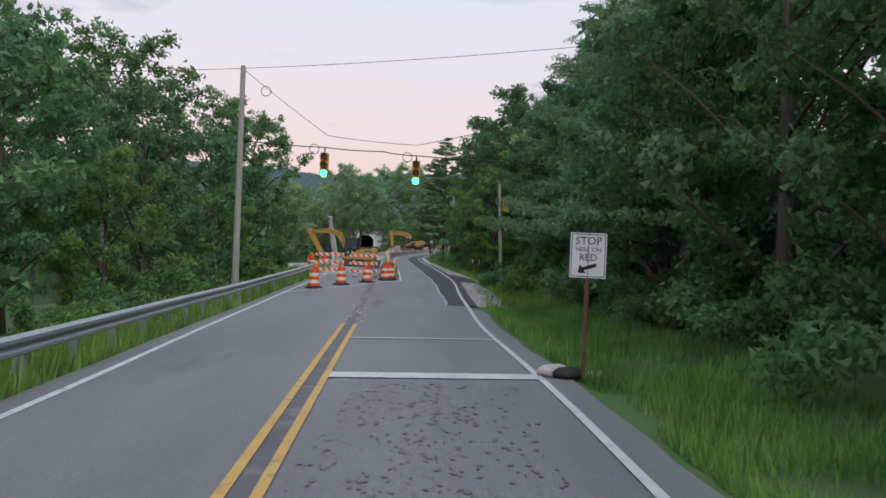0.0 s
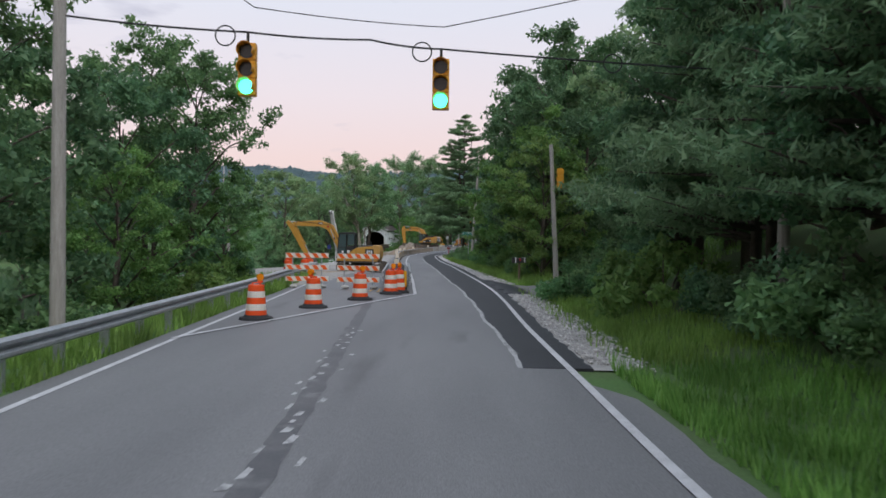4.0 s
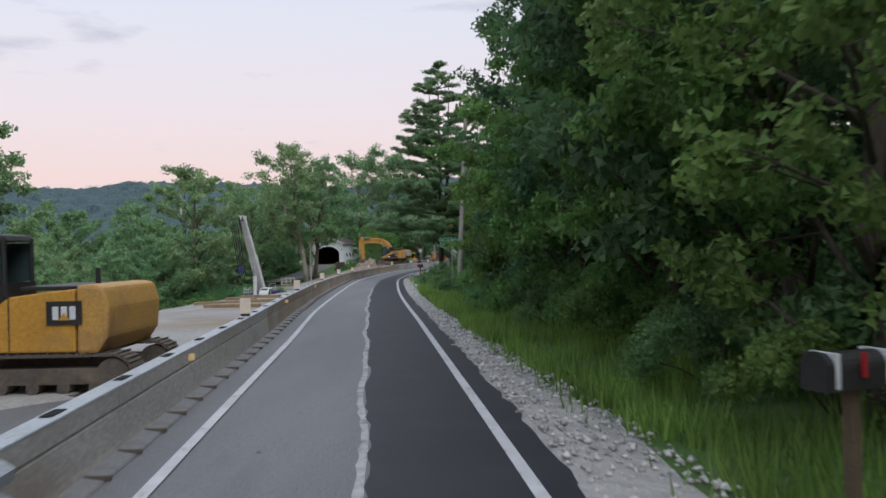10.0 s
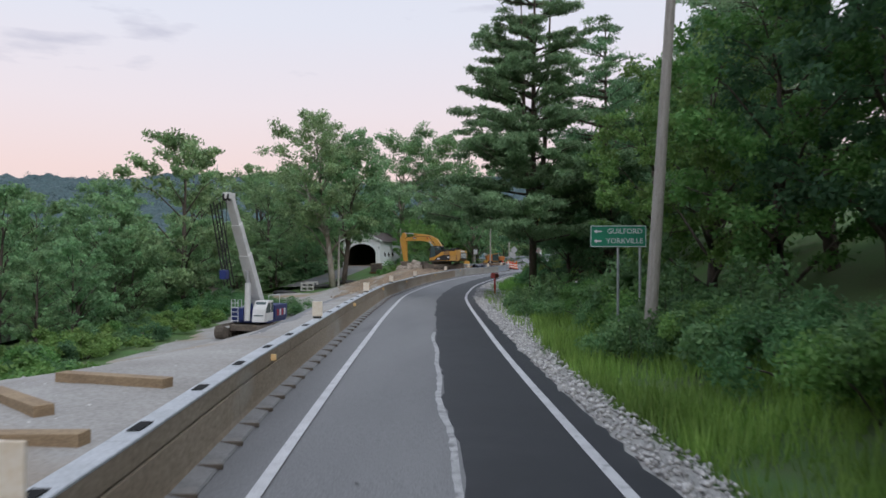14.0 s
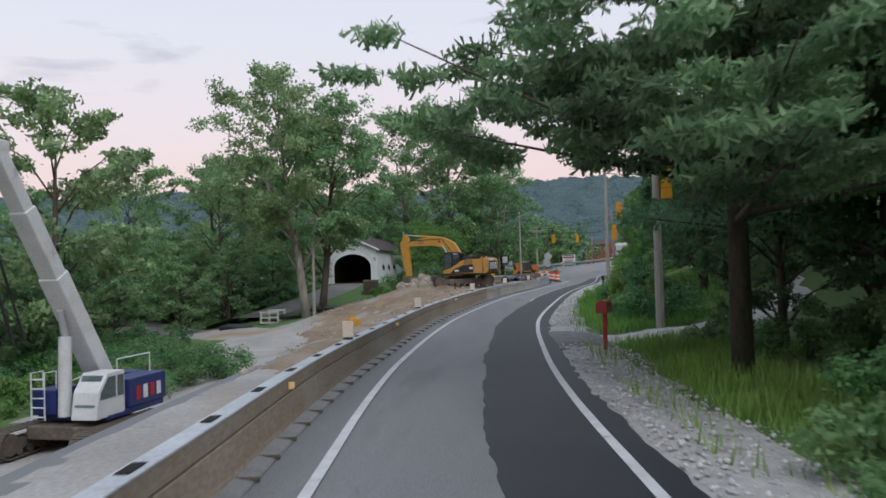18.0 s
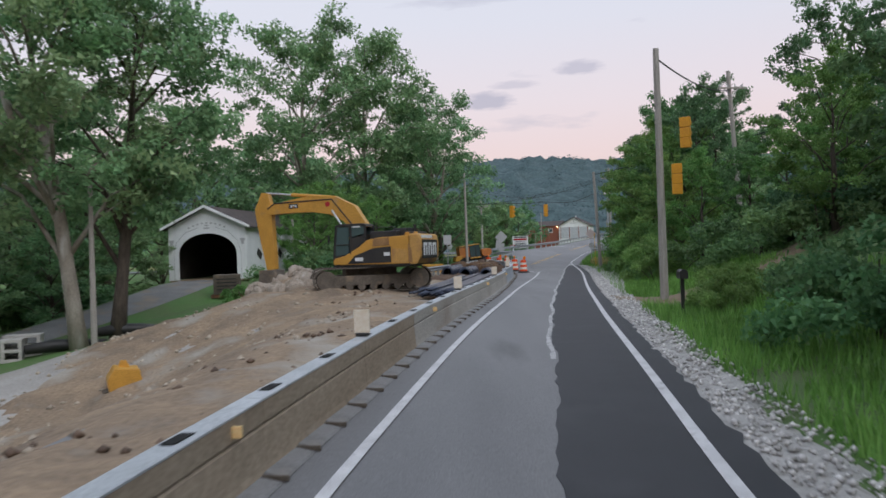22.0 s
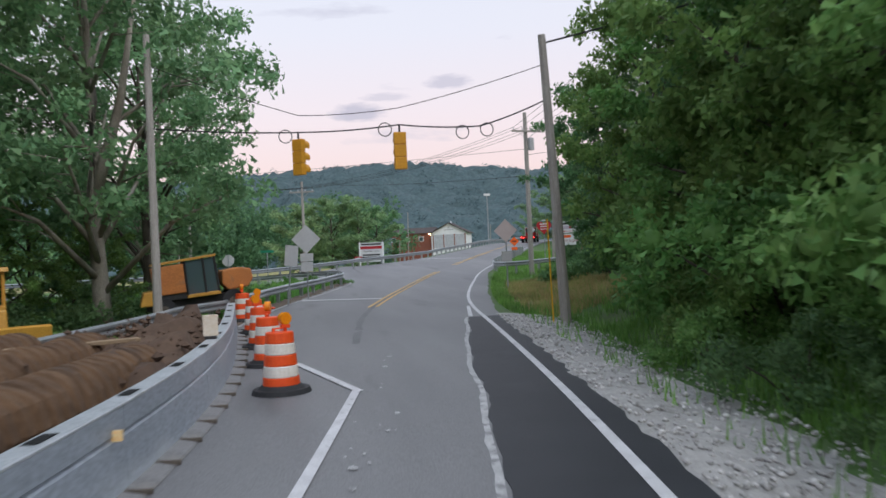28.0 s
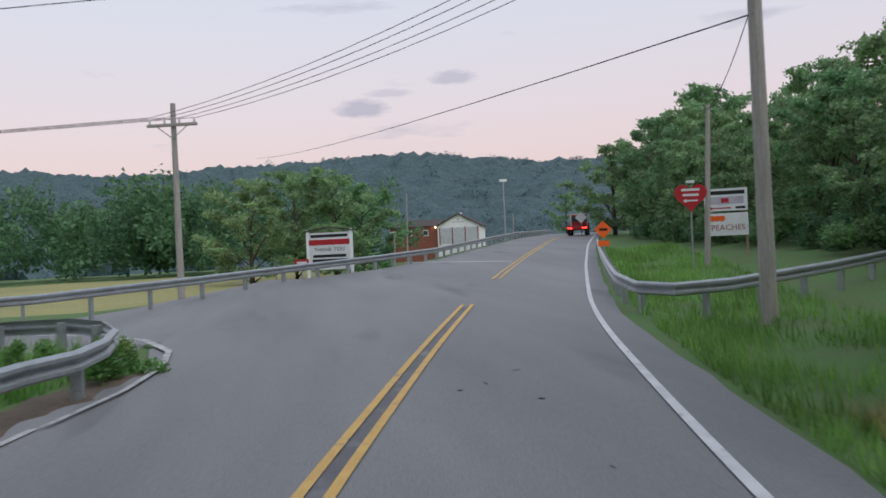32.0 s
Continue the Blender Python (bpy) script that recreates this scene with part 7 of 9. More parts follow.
for x, y, mt, sx in ((1.92, 13.5, M_CONC, 0.32), (2.15, 13.35, M_DARK, 0.30), (2.72, 13.7, M_CONC, 0.2)):
    bm = bmesh.new()
    bmesh.ops.create_uvsphere(bm, u_segments=14, v_segments=9, radius=sx, matrix=Matrix.Diagonal((1.0, 0.7, 0.42, 1)))
    for v in bm.verts:
        v.co += noise.noise_vector(v.co * 5) * 0.04
    o = part("sandbag", bm, mt, None, "", True)
    o.matrix_world = pose(x, y, ground_z(x, y) + sx * 0.3, 0, 0, 20)
    tagged(o, "pale sandbag slumped beside the sign post" if mt is M_CONC else "black sandbag slumped beside the sign post", "sandbag", "sandbags at the sign")

gg = ground_z(-0.38, 98.4)
ss, pl = sign_post(pose(-0.38, 98.4, gg, 0, 0, -10), "green place-name sign with white arrows in roadside brush", 3.0 - gg - 0.36, 1.42, 0.56, M_GREEN)
zt = 3.0 - gg - 0.36
for s in (-1, 1):
    bar(pl, s * 0.69 - 0.008, s * 0.69 + 0.008, zt - 0.545, zt - 0.015, M_SIGNW, name="border")
for z in (zt - 0.545, zt - 0.015):
    bar(pl, -0.69, 0.69, z - 0.008, z + 0.008, M_SIGNW, name="border")
for txt, z in (("GUILFORD", zt - 0.155), ("YORKVILLE", zt - 0.405)):
    words(pl, txt, 0.185, Matrix.Translation((0.16, 0, z)) @ FACE, M_SIGNW)
    bm = slab([(-0.62, z), (-0.54, z + 0.055), (-0.54, z + 0.018), (-0.42, z + 0.018), (-0.42, z - 0.018), (-0.54, z - 0.018), (-0.54, z - 0.055)], -0.0125, -0.009)
    part("arrow", bm, M_SIGNW, pl)
bm = bmesh.new()
part("post", cyl(bmesh.new(), (0.55, 0.03, -0.3), (0.55, 0.03, zt), 0.035, seg=8), M_GALV, ss)

M_PINKBACK = mat("sun_faded_sign_back", (0.60, 0.50, 0.48), (0.53, 0.44, 0.43), 2, 0.5, 0.1, 0.0, 250)
s1, pl = sign_post(pose(2.6, 215.4, ground_z(2.6, 215.4), 0, 0, 8), "diamond warning sign seen from its bare metal back", 3.45, 0.95, 0, M_SIGNBACK, diamond=True)
for z0, z1, w in ((1.75, 2.12, 0.3), (1.28, 1.72, 0.27)):
    bm = bmesh.new()
    box(bm, -w, w, -0.008, 0.004, z0, z1)
    part("lower_plate", bm, M_SIGNBACK, s1)
s2, pl = sign_post(pose(12.1, 215.1, ground_z(12.1, 215.1), 0, 0, -12), "diamond warning sign with faded back above a small plate", 3.25 - ground_z(12.1, 215.1), 0.8, 0, M_PINKBACK, diamond=True)
bm = bmesh.new()
box(bm, -0.25, 0.25, -0.008, 0.004, 1.45, 1.95)
part("lower_plate", bm, M_SIGNBACK, s2)
sign_post(pose(1.7, 211.6, ground_z(1.7, 211.6), 0, 0, 16) @ pose(0, 0, 0, 0, 6, 0), "tall rectangular sign leaning, seen from its grey back", 2.5, 0.55, 0.85, M_SIGNBACK)
sign_post(pose(-4.2, 183.0, ground_z(-4.2, 183.0), 0, 0, 6), "rectangular road sign seen from its grey back", 2.5 - ground_z(-4.2, 183.0), 0.5, 0.6, M_SIGNBACK)
sign_post(pose(-31.0, 172.2, ground_z(-31.0, 172.2), 0, 0, 5), "small white notice on a post by the gravel track", -0.8 - ground_z(-31.0, 172.2), 0.85, 0.85, M_SIGNW)
sign_post(pose(-4.5, 231.05, ground_z(-4.5, 231), 0, 0, 0), "small white notice plate fixed to a slim pole", 1.85, 0.42, 0.36, M_SIGNW)
so = empty("road_sign", pose(-2.3, 232.9, ground_z(-2.3, 232.9), 0, 0, 12), "octagonal stop sign seen from its grey back", "road sign")
part("post", cyl(bmesh.new(), (0, -0.04, -0.3), (0, -0.04, 2.4), 0.03, seg=8), M_GALV, so)
bm = bmesh.new()
prism(bm, [(0.41 * math.cos(math.pi * (k + 0.5) / 4), 2.0 + 0.41 * math.sin(math.pi * (k + 0.5) / 4)) for k in range(8)], -0.006, 0.006)
bm.transform(Matrix.Rotation(math.pi / 2, 4, "Z"))
part("plate", bm, M_SIGNBACK, so)
sign_post(pose(0.3, 232.2, ground_z(0.3, 232.2), 0, 0, 15), "small green street-name blade on a thin post", 2.5 - ground_z(0.3, 232.2), 0.9, 0.16, M_GREEN)
so, pl = sign_post(pose(22.4, 248.6, ROADZ(248.6), 0, 0, -10), "orange diamond warning sign with a dark symbol", 2.0, 0.62, 0, M_STRIPE_O, diamond=True)
bar(pl, -0.2, 0.2, 1.5, 1.62, M_SIGNK)
bar(so, -0.28, 0.28, 0.75, 1.02, M_STRIPE_O, -0.008, "lower_plate")
sign_post(pose(38, 292, ROADZ(292), 0, 0, -20), "pale diamond road sign far up the hill", 2.6, 0.9, 0, M_SIGNW, diamond=True)

# shop signs on the corner
gh = ground_z(22.6, 240.4)
sh, pl = sign_post(pose(22.6, 240.4, gh, 0, 0, -16), "red heart-shaped shop sign with pale lettering bars and an arrow", 2.7, 0.1, 0.1, M_RED, category="shop sign")
bm = bmesh.new()
hp = [(0.62 * (math.sin(t) ** 3), 2.85 + 0.045 * (13 * math.cos(t) - 5 * math.cos(2 * t) - 2 * math.cos(3 * t) - math.cos(4 * t)) * 0.85) for t in np.linspace(0, 2 * math.pi, 33)[:-1]]
hb = part("heart_board", slab(hp, -0.02, 0.02), M_RED, sh)
for z, w in ((3.1, 0.34), (2.9, 0.3)):
    bar(hb, -w, w, z - 0.045, z + 0.045, M_SIGNW, -0.023)
part("arrow", slab([(-0.3, 2.68), (-0.18, 2.76), (-0.18, 2.71), (0.25, 2.71), (0.25, 2.65), (-0.18, 2.65), (-0.18, 2.60)], -0.025, -0.02), M_SIGNW, hb)
bar(hb, -0.16, 0.16, 3.36, 3.46, M_SIGNW, -0.023)
gw = ground_z(26.6, 244.6)
sw = empty("shop_sign", pose(26.6, 244.6, gw, 0, 0, -22), "white shop board with dark lettering bars above a peaches board", "shop sign")
for x in (-0.85, 0.85):
    bm = bmesh.new()
    box(bm, x - 0.05, x + 0.05, 0.0, 0.1, -0.3, 3.1, 0.01)
    part("post", bm, M_TIMBER, sw)
bm = bmesh.new()
box(bm, -0.92, 0.92, -0.03, 0.0, 2.05, 3.05, 0.005)
ub = part("upper_board", bm, M_SIGNW, sw)
bar(ub, -0.8, 0.8, 2.78, 2.95, M_SIGNK, -0.033)
bar(ub, -0.75, 0.75, 2.35, 2.68, mat("pale_lilac_band", (0.52, 0.46, 0.55), None, 2, 0.5, 0, 0), -0.033)
bar(ub, -0.2, 0.12, 2.42, 2.62, M_RED, -0.037)
part("arrow", slab([(-0.75, 2.18), (-0.6, 2.26), (-0.6, 2.205), (0.2, 2.205), (0.2, 2.155), (-0.6, 2.155), (-0.6, 2.10)], -0.036, -0.03), M_RED, ub)
bar(ub, 0.4, 0.8, 2.13, 2.23, M_SIGNK, -0.033)
bm = bmesh.new()
box(bm, -0.95, 0.95, -0.03, 0.0, 0.95, 1.95, 0.005)
lb = part("peaches_board", bm, M_SIGNW, sw)
words(lb, "PEACHES", 0.36, pose(0.05, -0.034, 1.30, 90, 0, 0), mat("red_brown_lettering", (0.35, 0.06, 0.04), None, 2, 0.5, 0, 0))
bm = bmesh.new()
for k in range(3):
    cyl(bm, (-0.6 + 0.2 * k, -0.04, 1.72), (-0.6 + 0.2 * k, -0.03, 1.72), 0.13, seg=14)
part("painted_fruit", bm, M_STRIPE_O, lb)
for s in (-1, 1):
    bar(lb, s * 0.93 - 0.015, s * 0.93 + 0.015, 0.96, 1.94, M_SIGNK, -0.033, "border")

# community notice board across the junction
gn = ground_z(9.3, 252)
nb = empty("notice_board", pose(9.3, 251.8, gn, 0, 0, 55 - 75), "white changeable-letter notice board with a red headline band", "notice board")
top = 3.25 - gn
for x in (-1.12, 1.12):
    bm = bmesh.new()
    box(bm, x - 0.07, x + 0.07, -0.07, 0.07, -0.3, top + 0.05, 0.01)
    part("post", bm, M_WPAINT, nb)
bm = bmesh.new()
box(bm, -1.1, 1.1, -0.05, 0.05, top - 1.95, top - 0.1, 0.01)
bd = part("board", bm, M_SIGNW, nb)
part("canopy", slab([(-1.3, top - 0.06), (0, top + 0.12), (1.3, top - 0.06), (1.3, top), (0, top + 0.2), (-1.3, top)], -0.12, 0.12), M_ROOF, nb)
bar(bd, -0.95, 0.95, top - 0.34, top - 0.2, M_SIGNK, -0.053)
bar(bd, -1.05, 1.05, top - 0.72, top - 0.45, M_RED, -0.053)
words(bd, "THANK YOU", 0.27, pose(0, -0.054, top - 0.95, 90, 0, 0), M_SIGNK)
for k, w in enumerate((0.85, 0.9, 0.7)):
    bar(bd, -w, w, top - 1.34 - 0.22 * k, top - 1.2 - 0.22 * k, M_SIGNK, -0.053)
rb = empty("small_red_sign", pose(7.9, 250.4, ground_z(7.9, 250.4), 0, 0, -20), "small red sign fixed low by the guardrail", "sign")
bm = bmesh.new()
box(bm, -0.35, 0.35, -0.02, 0.02, 0.75, 1.25, 0.01)
pb = part("plate", bm, M_RED, rb)
part("post", cyl(bmesh.new(), (0, 0.04, -0.2), (0, 0.04, 1.2), 0.03, seg=6), M_GALV, rb)
bar(pb, -0.25, 0.25, 1.05, 1.15, M_SIGNW, -0.023)
bar(pb, -0.2, 0.2, 0.88, 0.97, M_SIGNW, -0.023)

# ---- mailboxes ----
def mailbox(m, body, label, flag=True, post_mat=M_TIMBER, big=1.0):
    mb = empty("mailbox", m, label, "mailbox")
    bm = bmesh.new()
    box(bm, -0.05, 0.05, -0.05, 0.05, -0.3, 1.0, 0.008)
    part("post", bm, post_mat, mb)
    n = 10
    prof = [(-0.1 * big, 0.0), (0.1 * big, 0.0)] + [(0.1 * big * math.cos(math.pi * k / n), 0.13 * big + 0.1 * big * math.sin(math.pi * k / n)) for k in range(n + 1)]
    bm = bmesh.new()
    prism(bm, [(y, z + 1.0) for y, z in prof], -0.27 * big, 0.27 * big)
    bx = part("box", bm, body, mb)
    bm = bmesh.new()
    prism(bm, [(y * 1.06, (z - 0.1) * 1.05 + 1.105) for y, z in prof], -0.30 * big, -0.275 * big)
    part("lid", bm, body, bx)
    if flag:
        bm = bmesh.new()
        box(bm, -0.05, 0.0, -0.125 * big, -0.112 * big, 1.1, 1.3, 0.003)
        part("flag", bm, M_RED, bx, "small red flag")
    return mb, bx


mbx, bx = mailbox(at_ground(2.1, 59.3, 20, 0.1), M_CATK, "black rural mailbox with white reflection stripes on a wooden post", True, mat("old_brown_post", (0.16, 0.11, 0.075), (0.11, 0.075, 0.05), 3, 0.9, 0, 0.2), 1.3)
# Reflections on the box are drawn as solid white bands.
for k in (0, 2):
    bm = bmesh.new()
    box(bm, -0.30 + 0.27 * k, -0.25 + 0.27 * k, -0.134, 0.134, 1.02, 1.30, 0.0)
    part("white_stripe", bm, M_SIGNW, bx)
mbx, bx = mailbox(at_ground(-2.9, 125.9, 70, 0), mat("faded_red_paint", (0.42, 0.06, 0.05), (0.34, 0.05, 0.045), 2, 0.5, 0, 0.03), "large faded red mailbox on a red post by the driveway", False, M_RED, 1.35)
mailbox(at_ground(1.45, 155.6, 80, 0.0), M_CATK, "black mailbox on a dark post on the grassy bank", False, M_CATK, 1.1)

# ---- garage, house roof, floodlight ----
gx0, gy0 = 33.5, 322.0
gz = 2.0
gar = empty("fire_station", pose(40.8, 391.8, 4.9, 0, 0, -22), "red brick building with a white gabled garage front", "building")
bm = bmesh.new()
box(bm, -12, -0.02, 0.5, 12, -6, 3.2)
part("brick_wing", bm, M_BRICK, gar)
bm = bmesh.new()
prism(bm, [(0.0, 3.2), (12.5, 3.2), (6.25, 5.0)], -12.4, 0.2)
part("wing_roof", bm, M_ROOF, gar)
bm = bmesh.new()
prism(bm, [(-0.2, -6), (9.8, -6), (9.8, 3.0), (4.8, 5.6), (-0.2, 3.0)], -0.4, 9.0, Matrix(((0, 1, 0, 0), (1, 0, 0, 0), (0, 0, 1, 0), (0, 0, 0, 1))))
part("garage_block", bm, M_WPAINT, gar)
for s in (-1, 1):
    bm = bmesh.new()
    prism(bm, [(4.8, 5.85), (4.8, 5.62), (4.8 + s * 5.6, 2.72), (4.8 + s * 5.6, 2.92)], -0.9, 9.4, Matrix(((0, 1, 0, 0), (1, 0, 0, 0), (0, 0, 1, 0), (0, 0, 0, 1))))
    part("garage_roof", bm, M_ROOF, gar)
for k in range(3):
    x = 0.5 + 3.05 * k
    bm = bmesh.new()
    box(bm, x, x + 2.7, -0.46, -0.40, -1.2, 2.5, 0.02)
    d = part("garage_door", bm, mat("grey_white_door", (0.58, 0.60, 0.64), None, 2, 0.5, 0, 0.02) if k == 0 else bpy.data.materials["grey_white_door"], gar)
    for j in range(4):
        bm = bmesh.new()
        box(bm, x + 0.05, x + 2.65, -0.475, -0.46, -1.0 + 0.9 * j, -0.96 + 0.9 * j)
        part("panel_joint", bm, M_SIGNBACK, d)
for x in (0.2, 3.22, 6.27, 9.3):
    bm = bmesh.new()
    box(bm, x, x + 0.26, -0.48, -0.41, -1.5, 2.6)
    part("door_post", bm, M_BRICK, gar)
bm = bmesh.new()
cyl(bm, (4.8, -0.45, 4.4), (4.8, -0.40, 4.4), 0.28, seg=16)
part("emblem", bm, M_SIGNBACK, gar)
bar(gar, 3.4, 6.2, 3.7, 3.9, M_SIGNBACK, -0.42)
part("cupola", cyl(bmesh.new(), (4.8, 4, 5.6), (4.8, 4, 6.4), 0.25, 0.1, 8), M_WPAINT, gar)
M_LAMPW = glow("lit_wall_lamp", (1.0, 0.82, 0.5), 14.0)
bm = bmesh.new()
bmesh.ops.create_uvsphere(bm, u_segments=12, v_segments=8, radius=0.26, matrix=pose(-0.8, 0.3, 2.9))
part("wall_lamp", bm, M_LAMPW, gar, "lit warm wall lamp")
for k in range(3):
    bm = bmesh.new()
    box(bm, -4 - 4 * k, -2.6 - 4 * k, 0.44, 0.5, 0.9, 2.3, 0.01)
    w = part("window", bm, M_WPAINT, gar)
    bm = bmesh.new()
    box(bm, -3.85 - 4 * k, -2.75 - 4 * k, 0.41, 0.44, 1.05, 2.15)
    part("pane", bm, M_GLASS, w)
fl = empty("floodlight_mast", pose(58.0, 395.0, 5.0), "tall pale mast with floodlights", "light mast")
part("mast", cyl(bmesh.new(), (0, 0, -6), (0, 0, 13.4), 0.2, 0.12, 10), M_GALV, fl)
bm = bmesh.new()
box(bm, -0.9, 0.9, -0.3, 0.3, 13.3, 13.9, 0.03)
part("lamp_head", bm, M_SIGNW, fl)
for x, y, h in ((43.5, 338, 7.0), (20.0, 300, 9.0), (17.5, 292, 4.5)):
    pole(x, y, h, 0.1, "slim pole near the brick building", 1.5)
hs = empty("house", pose(18.8, 81.0, 7.2, 0, 0, 15), "house with light metal roof and shade-dark walls above the wooded bank", "house")
# Shade under the roof is put into the wall's near-black colour.
bm = bmesh.new()
box(bm, -3.5, 3.5, -2.5, 2.5, -3.5, 1.6)
part("wall", bm, M_NEARBLACK, hs)
bm = bmesh.new()
prism(bm, [(-3.0, 1.5), (3.0, 1.5), (0, 3.0)], -3.9, 3.9)
part("roof", bm, M_BARTOP, hs)

# ---- work yard, verges ----
def sheet(name, x0, x1, y0, y1, step, inside, material, label, dz=0.03, rough=0.0, kind="structure", category="ground"):
    """A patch of another ground laid over the land where inside(x, y) holds, with an uneven rim."""
    xs, ys = np.arange(x0, x1 + step / 2, step), np.arange(y0, y1 + step / 2, step)
    vs, idx, fs = [], {}, []

    def vid(i, j):
        if (i, j) not in idx:
            x, y = xs[i], ys[j]
            jx, jy = 0.45 * step * noise.noise(Vector((x * 1.7, y * 1.7, 3))), 0.45 * step * noise.noise(Vector((x * 1.7, y * 1.7, 9)))
            x, y = x + jx, y + jy
            z = ground_z(x, y) + dz + (rough * (noise.fractal(Vector((x * 0.9, y * 0.9, 1)), 1.0, 2.0, 4) + 0.25) if rough else 0)
            idx[(i, j)] = len(vs)
            vs.append((x, y, z))
        return idx[(i, j)]

    for i in range(len(xs) - 1):
        for j in range(len(ys) - 1):
            if inside(xs[i] + step / 2, ys[j] + step / 2):
                fs.append((vid(i, j), vid(i + 1, j), vid(i + 1, j + 1), vid(i, j + 1)))
    used = collections.Counter(k for q in fs for k in q)
    vs = [(x, y, z) if used[k] == 4 else (x, y, ground_z(x, y) - 0.07) for k, (x, y, z) in enumerate(vs)]
    return tagged(raw(name, vs, fs, material, smooth=True), label, category, kind=kind)


wob = lambda x, y, s=0.35: noise.noise(Vector((x * s, y * s, 5)))
PADW = spline([(52, 2.0), (56, 7.0), (62, 9.5), (68, 9.0), (76, 5.5), (90, 4.2), (100, 5.0), (106, 9.0), (116, 12.5), (130, 14.0), (145, 16.0), (153, 18.5), (161, 18.0), (172, 10)])
sheet("gravel_yard", -32, -4, 52, 172, 0.6, lambda x, y: -0.9 - 4.0 * smoothstep(61, 70, y) < LEFT(y) - x < PADW(y) + 0.9 * wob(x, y) and (y < 60 or x < TOE(y) - 0.75), M_PAD, "pale compacted gravel work yard beside the barrier", 0.06, 0.02)
sheet("gravel_track", -40, -18, 148, 180, 0.8, lambda x, y: abs(y - 158 + 0.85 * (x + 20)) < 3.6 + wob(x, y) and x < -19, M_PAD, "pale gravel track leading into the yard", 0.075, 0.02)
CLAYW = spline([(104, -4.0), (116, -2.0), (124, 0.5), (130, 3.5), (140, 7.0), (152, 9.5), (162, 13.0), (172, 14.0), (182, 9.0), (192, 2.0)])
sheet("clay_bank", -28, 2, 118, 190, 0.45, lambda x, y: x < TOE(y) - 0.75 and LEFT(y) - x < CLAYW(y) + 1.2 * wob(x, y), M_CLAY, "brown churned clay bank with broken stone", 0.10, 0.14)
M_EARTH = mat("dark_wet_earth", (0.12, 0.075, 0.05), (0.08, 0.05, 0.035), 0.8, 0.95, 0, 0.9, 6)
sheet("trench_earth", -6, 2, 176, 204, 0.4, lambda x, y: 0.3 < TOE(min(y, 191)) - 0.5 - x + (0.1 * (191 - y) if y > 191 else 0) and LEFT(y) - x < 2.2 and x < 0.9, M_EARTH, "dark wet earth in the pipe trench", 0.16, 0.30)
sheet("earth_heap", -6, 2, 190, 202, 0.3, lambda x, y: x < TOE(min(y, 191)) - 0.6 and LEFT(y) - x < 1.3 and x < 0.6 - 0.25 * max(0, y - 197), M_EARTH, "heap of churned dark earth at the end of the trench", 0.42, 0.5)
PDR = lambda x, y: abs(y - 128.1 - 0.55 * (x + 4.2))
GRAVW = spline([(30, 1.5), (36, 1.9), (48, 1.9), (58, 1.8), (66, 1.6), (74, 0.95), (96, 1.0), (104, 1.9), (112, 2.3), (128, 2.2), (136, 1.5), (150, 1.25), (164, 1.3), (172, 2.1), (186, 2.5), (203, 2.4)])
sheet("verge_gravel", -6, 12, 31, 203, 0.3, lambda x, y: not 49.6 < y < 57.2 and not PDR(x, y) < 1.8 and 0.2 < x - RW(y) < GRAVW(y) + 0.45 * wob(x, y, 0.5), M_GRAVEL_G, "loose gravel verge along the new asphalt", 0.006, 0.035)
DRV = lambda x, y: ((x - 2.6) * 0.61 + (y - 54) * 0.79, abs((x - 2.6) * 0.79 - (y - 54) * 0.61 + 0.8))
sheet("driveway", 0.2, 22, 48.5, 80, 0.4, lambda x, y: x - RW(y) > 1.25 and -3.5 < DRV(x, y)[0] < 26 and DRV(x, y)[1] < 1.2 + 1.7 * (1 - smoothstep(-2.5, 2.5, DRV(x, y)[0])) + 0.2 * wob(x, y), M_DRIVE, "worn grey driveway climbing away from the road", 0.05, 0.01)
sheet("driveway_apron", -1, 3.2, 48.4, 58, 0.2, lambda x, y: 0.2 < x - RW(y) < 1.9 - 0.2 * abs(y - 52.5) + 0.2 * wob(x, y), M_NEWASP, "fresh black asphalt apron of a driveway", 0.065)
sheet("paved_drive", -5, 18, 124, 142, 0.35, lambda x, y: 1.5 < x - RW(y) < 9.5 and PDR(x, y) < 1.4 + 0.1 * wob(x, y), M_CONC, "pale paved driveway running back from the road", 0.05)
sheet("drive_apron", -6, 0, 124, 134, 0.25, lambda x, y: 0.2 < x - RW(y) < 2.2 and PDR(x, y) < 2.0 + 0.2 * wob(x, y), M_DRIVE, "cracked grey asphalt apron of a driveway", 0.06)
sheet("dirt_drive", -2, 12, 154, 168, 0.4, lambda x, y: 0.35 < x - RW(y) < 9 and abs(y - 160.3 - 0.45 * (x - 1)) < 1.4 + 0.3 * wob(x, y), mat("bare_dirt", (0.24, 0.18, 0.12), (0.18, 0.13, 0.085), 1, 0.95, 0, 0.4, 14), "bare dirt track climbing the grassy bank", 0.04, 0.02)
sheet("dry_bank", 8, 18, 203, 219, 0.5, lambda x, y: 1.6 + 0.3 * wob(x, y) < x - RW(y) < 6, mat("dry_brown_grass_soil", (0.30, 0.24, 0.12), (0.20, 0.18, 0.08), 1, 0.95, 0, 0.5, 16), "dry brown grassy bank on the corner", 0.03, 0.04)
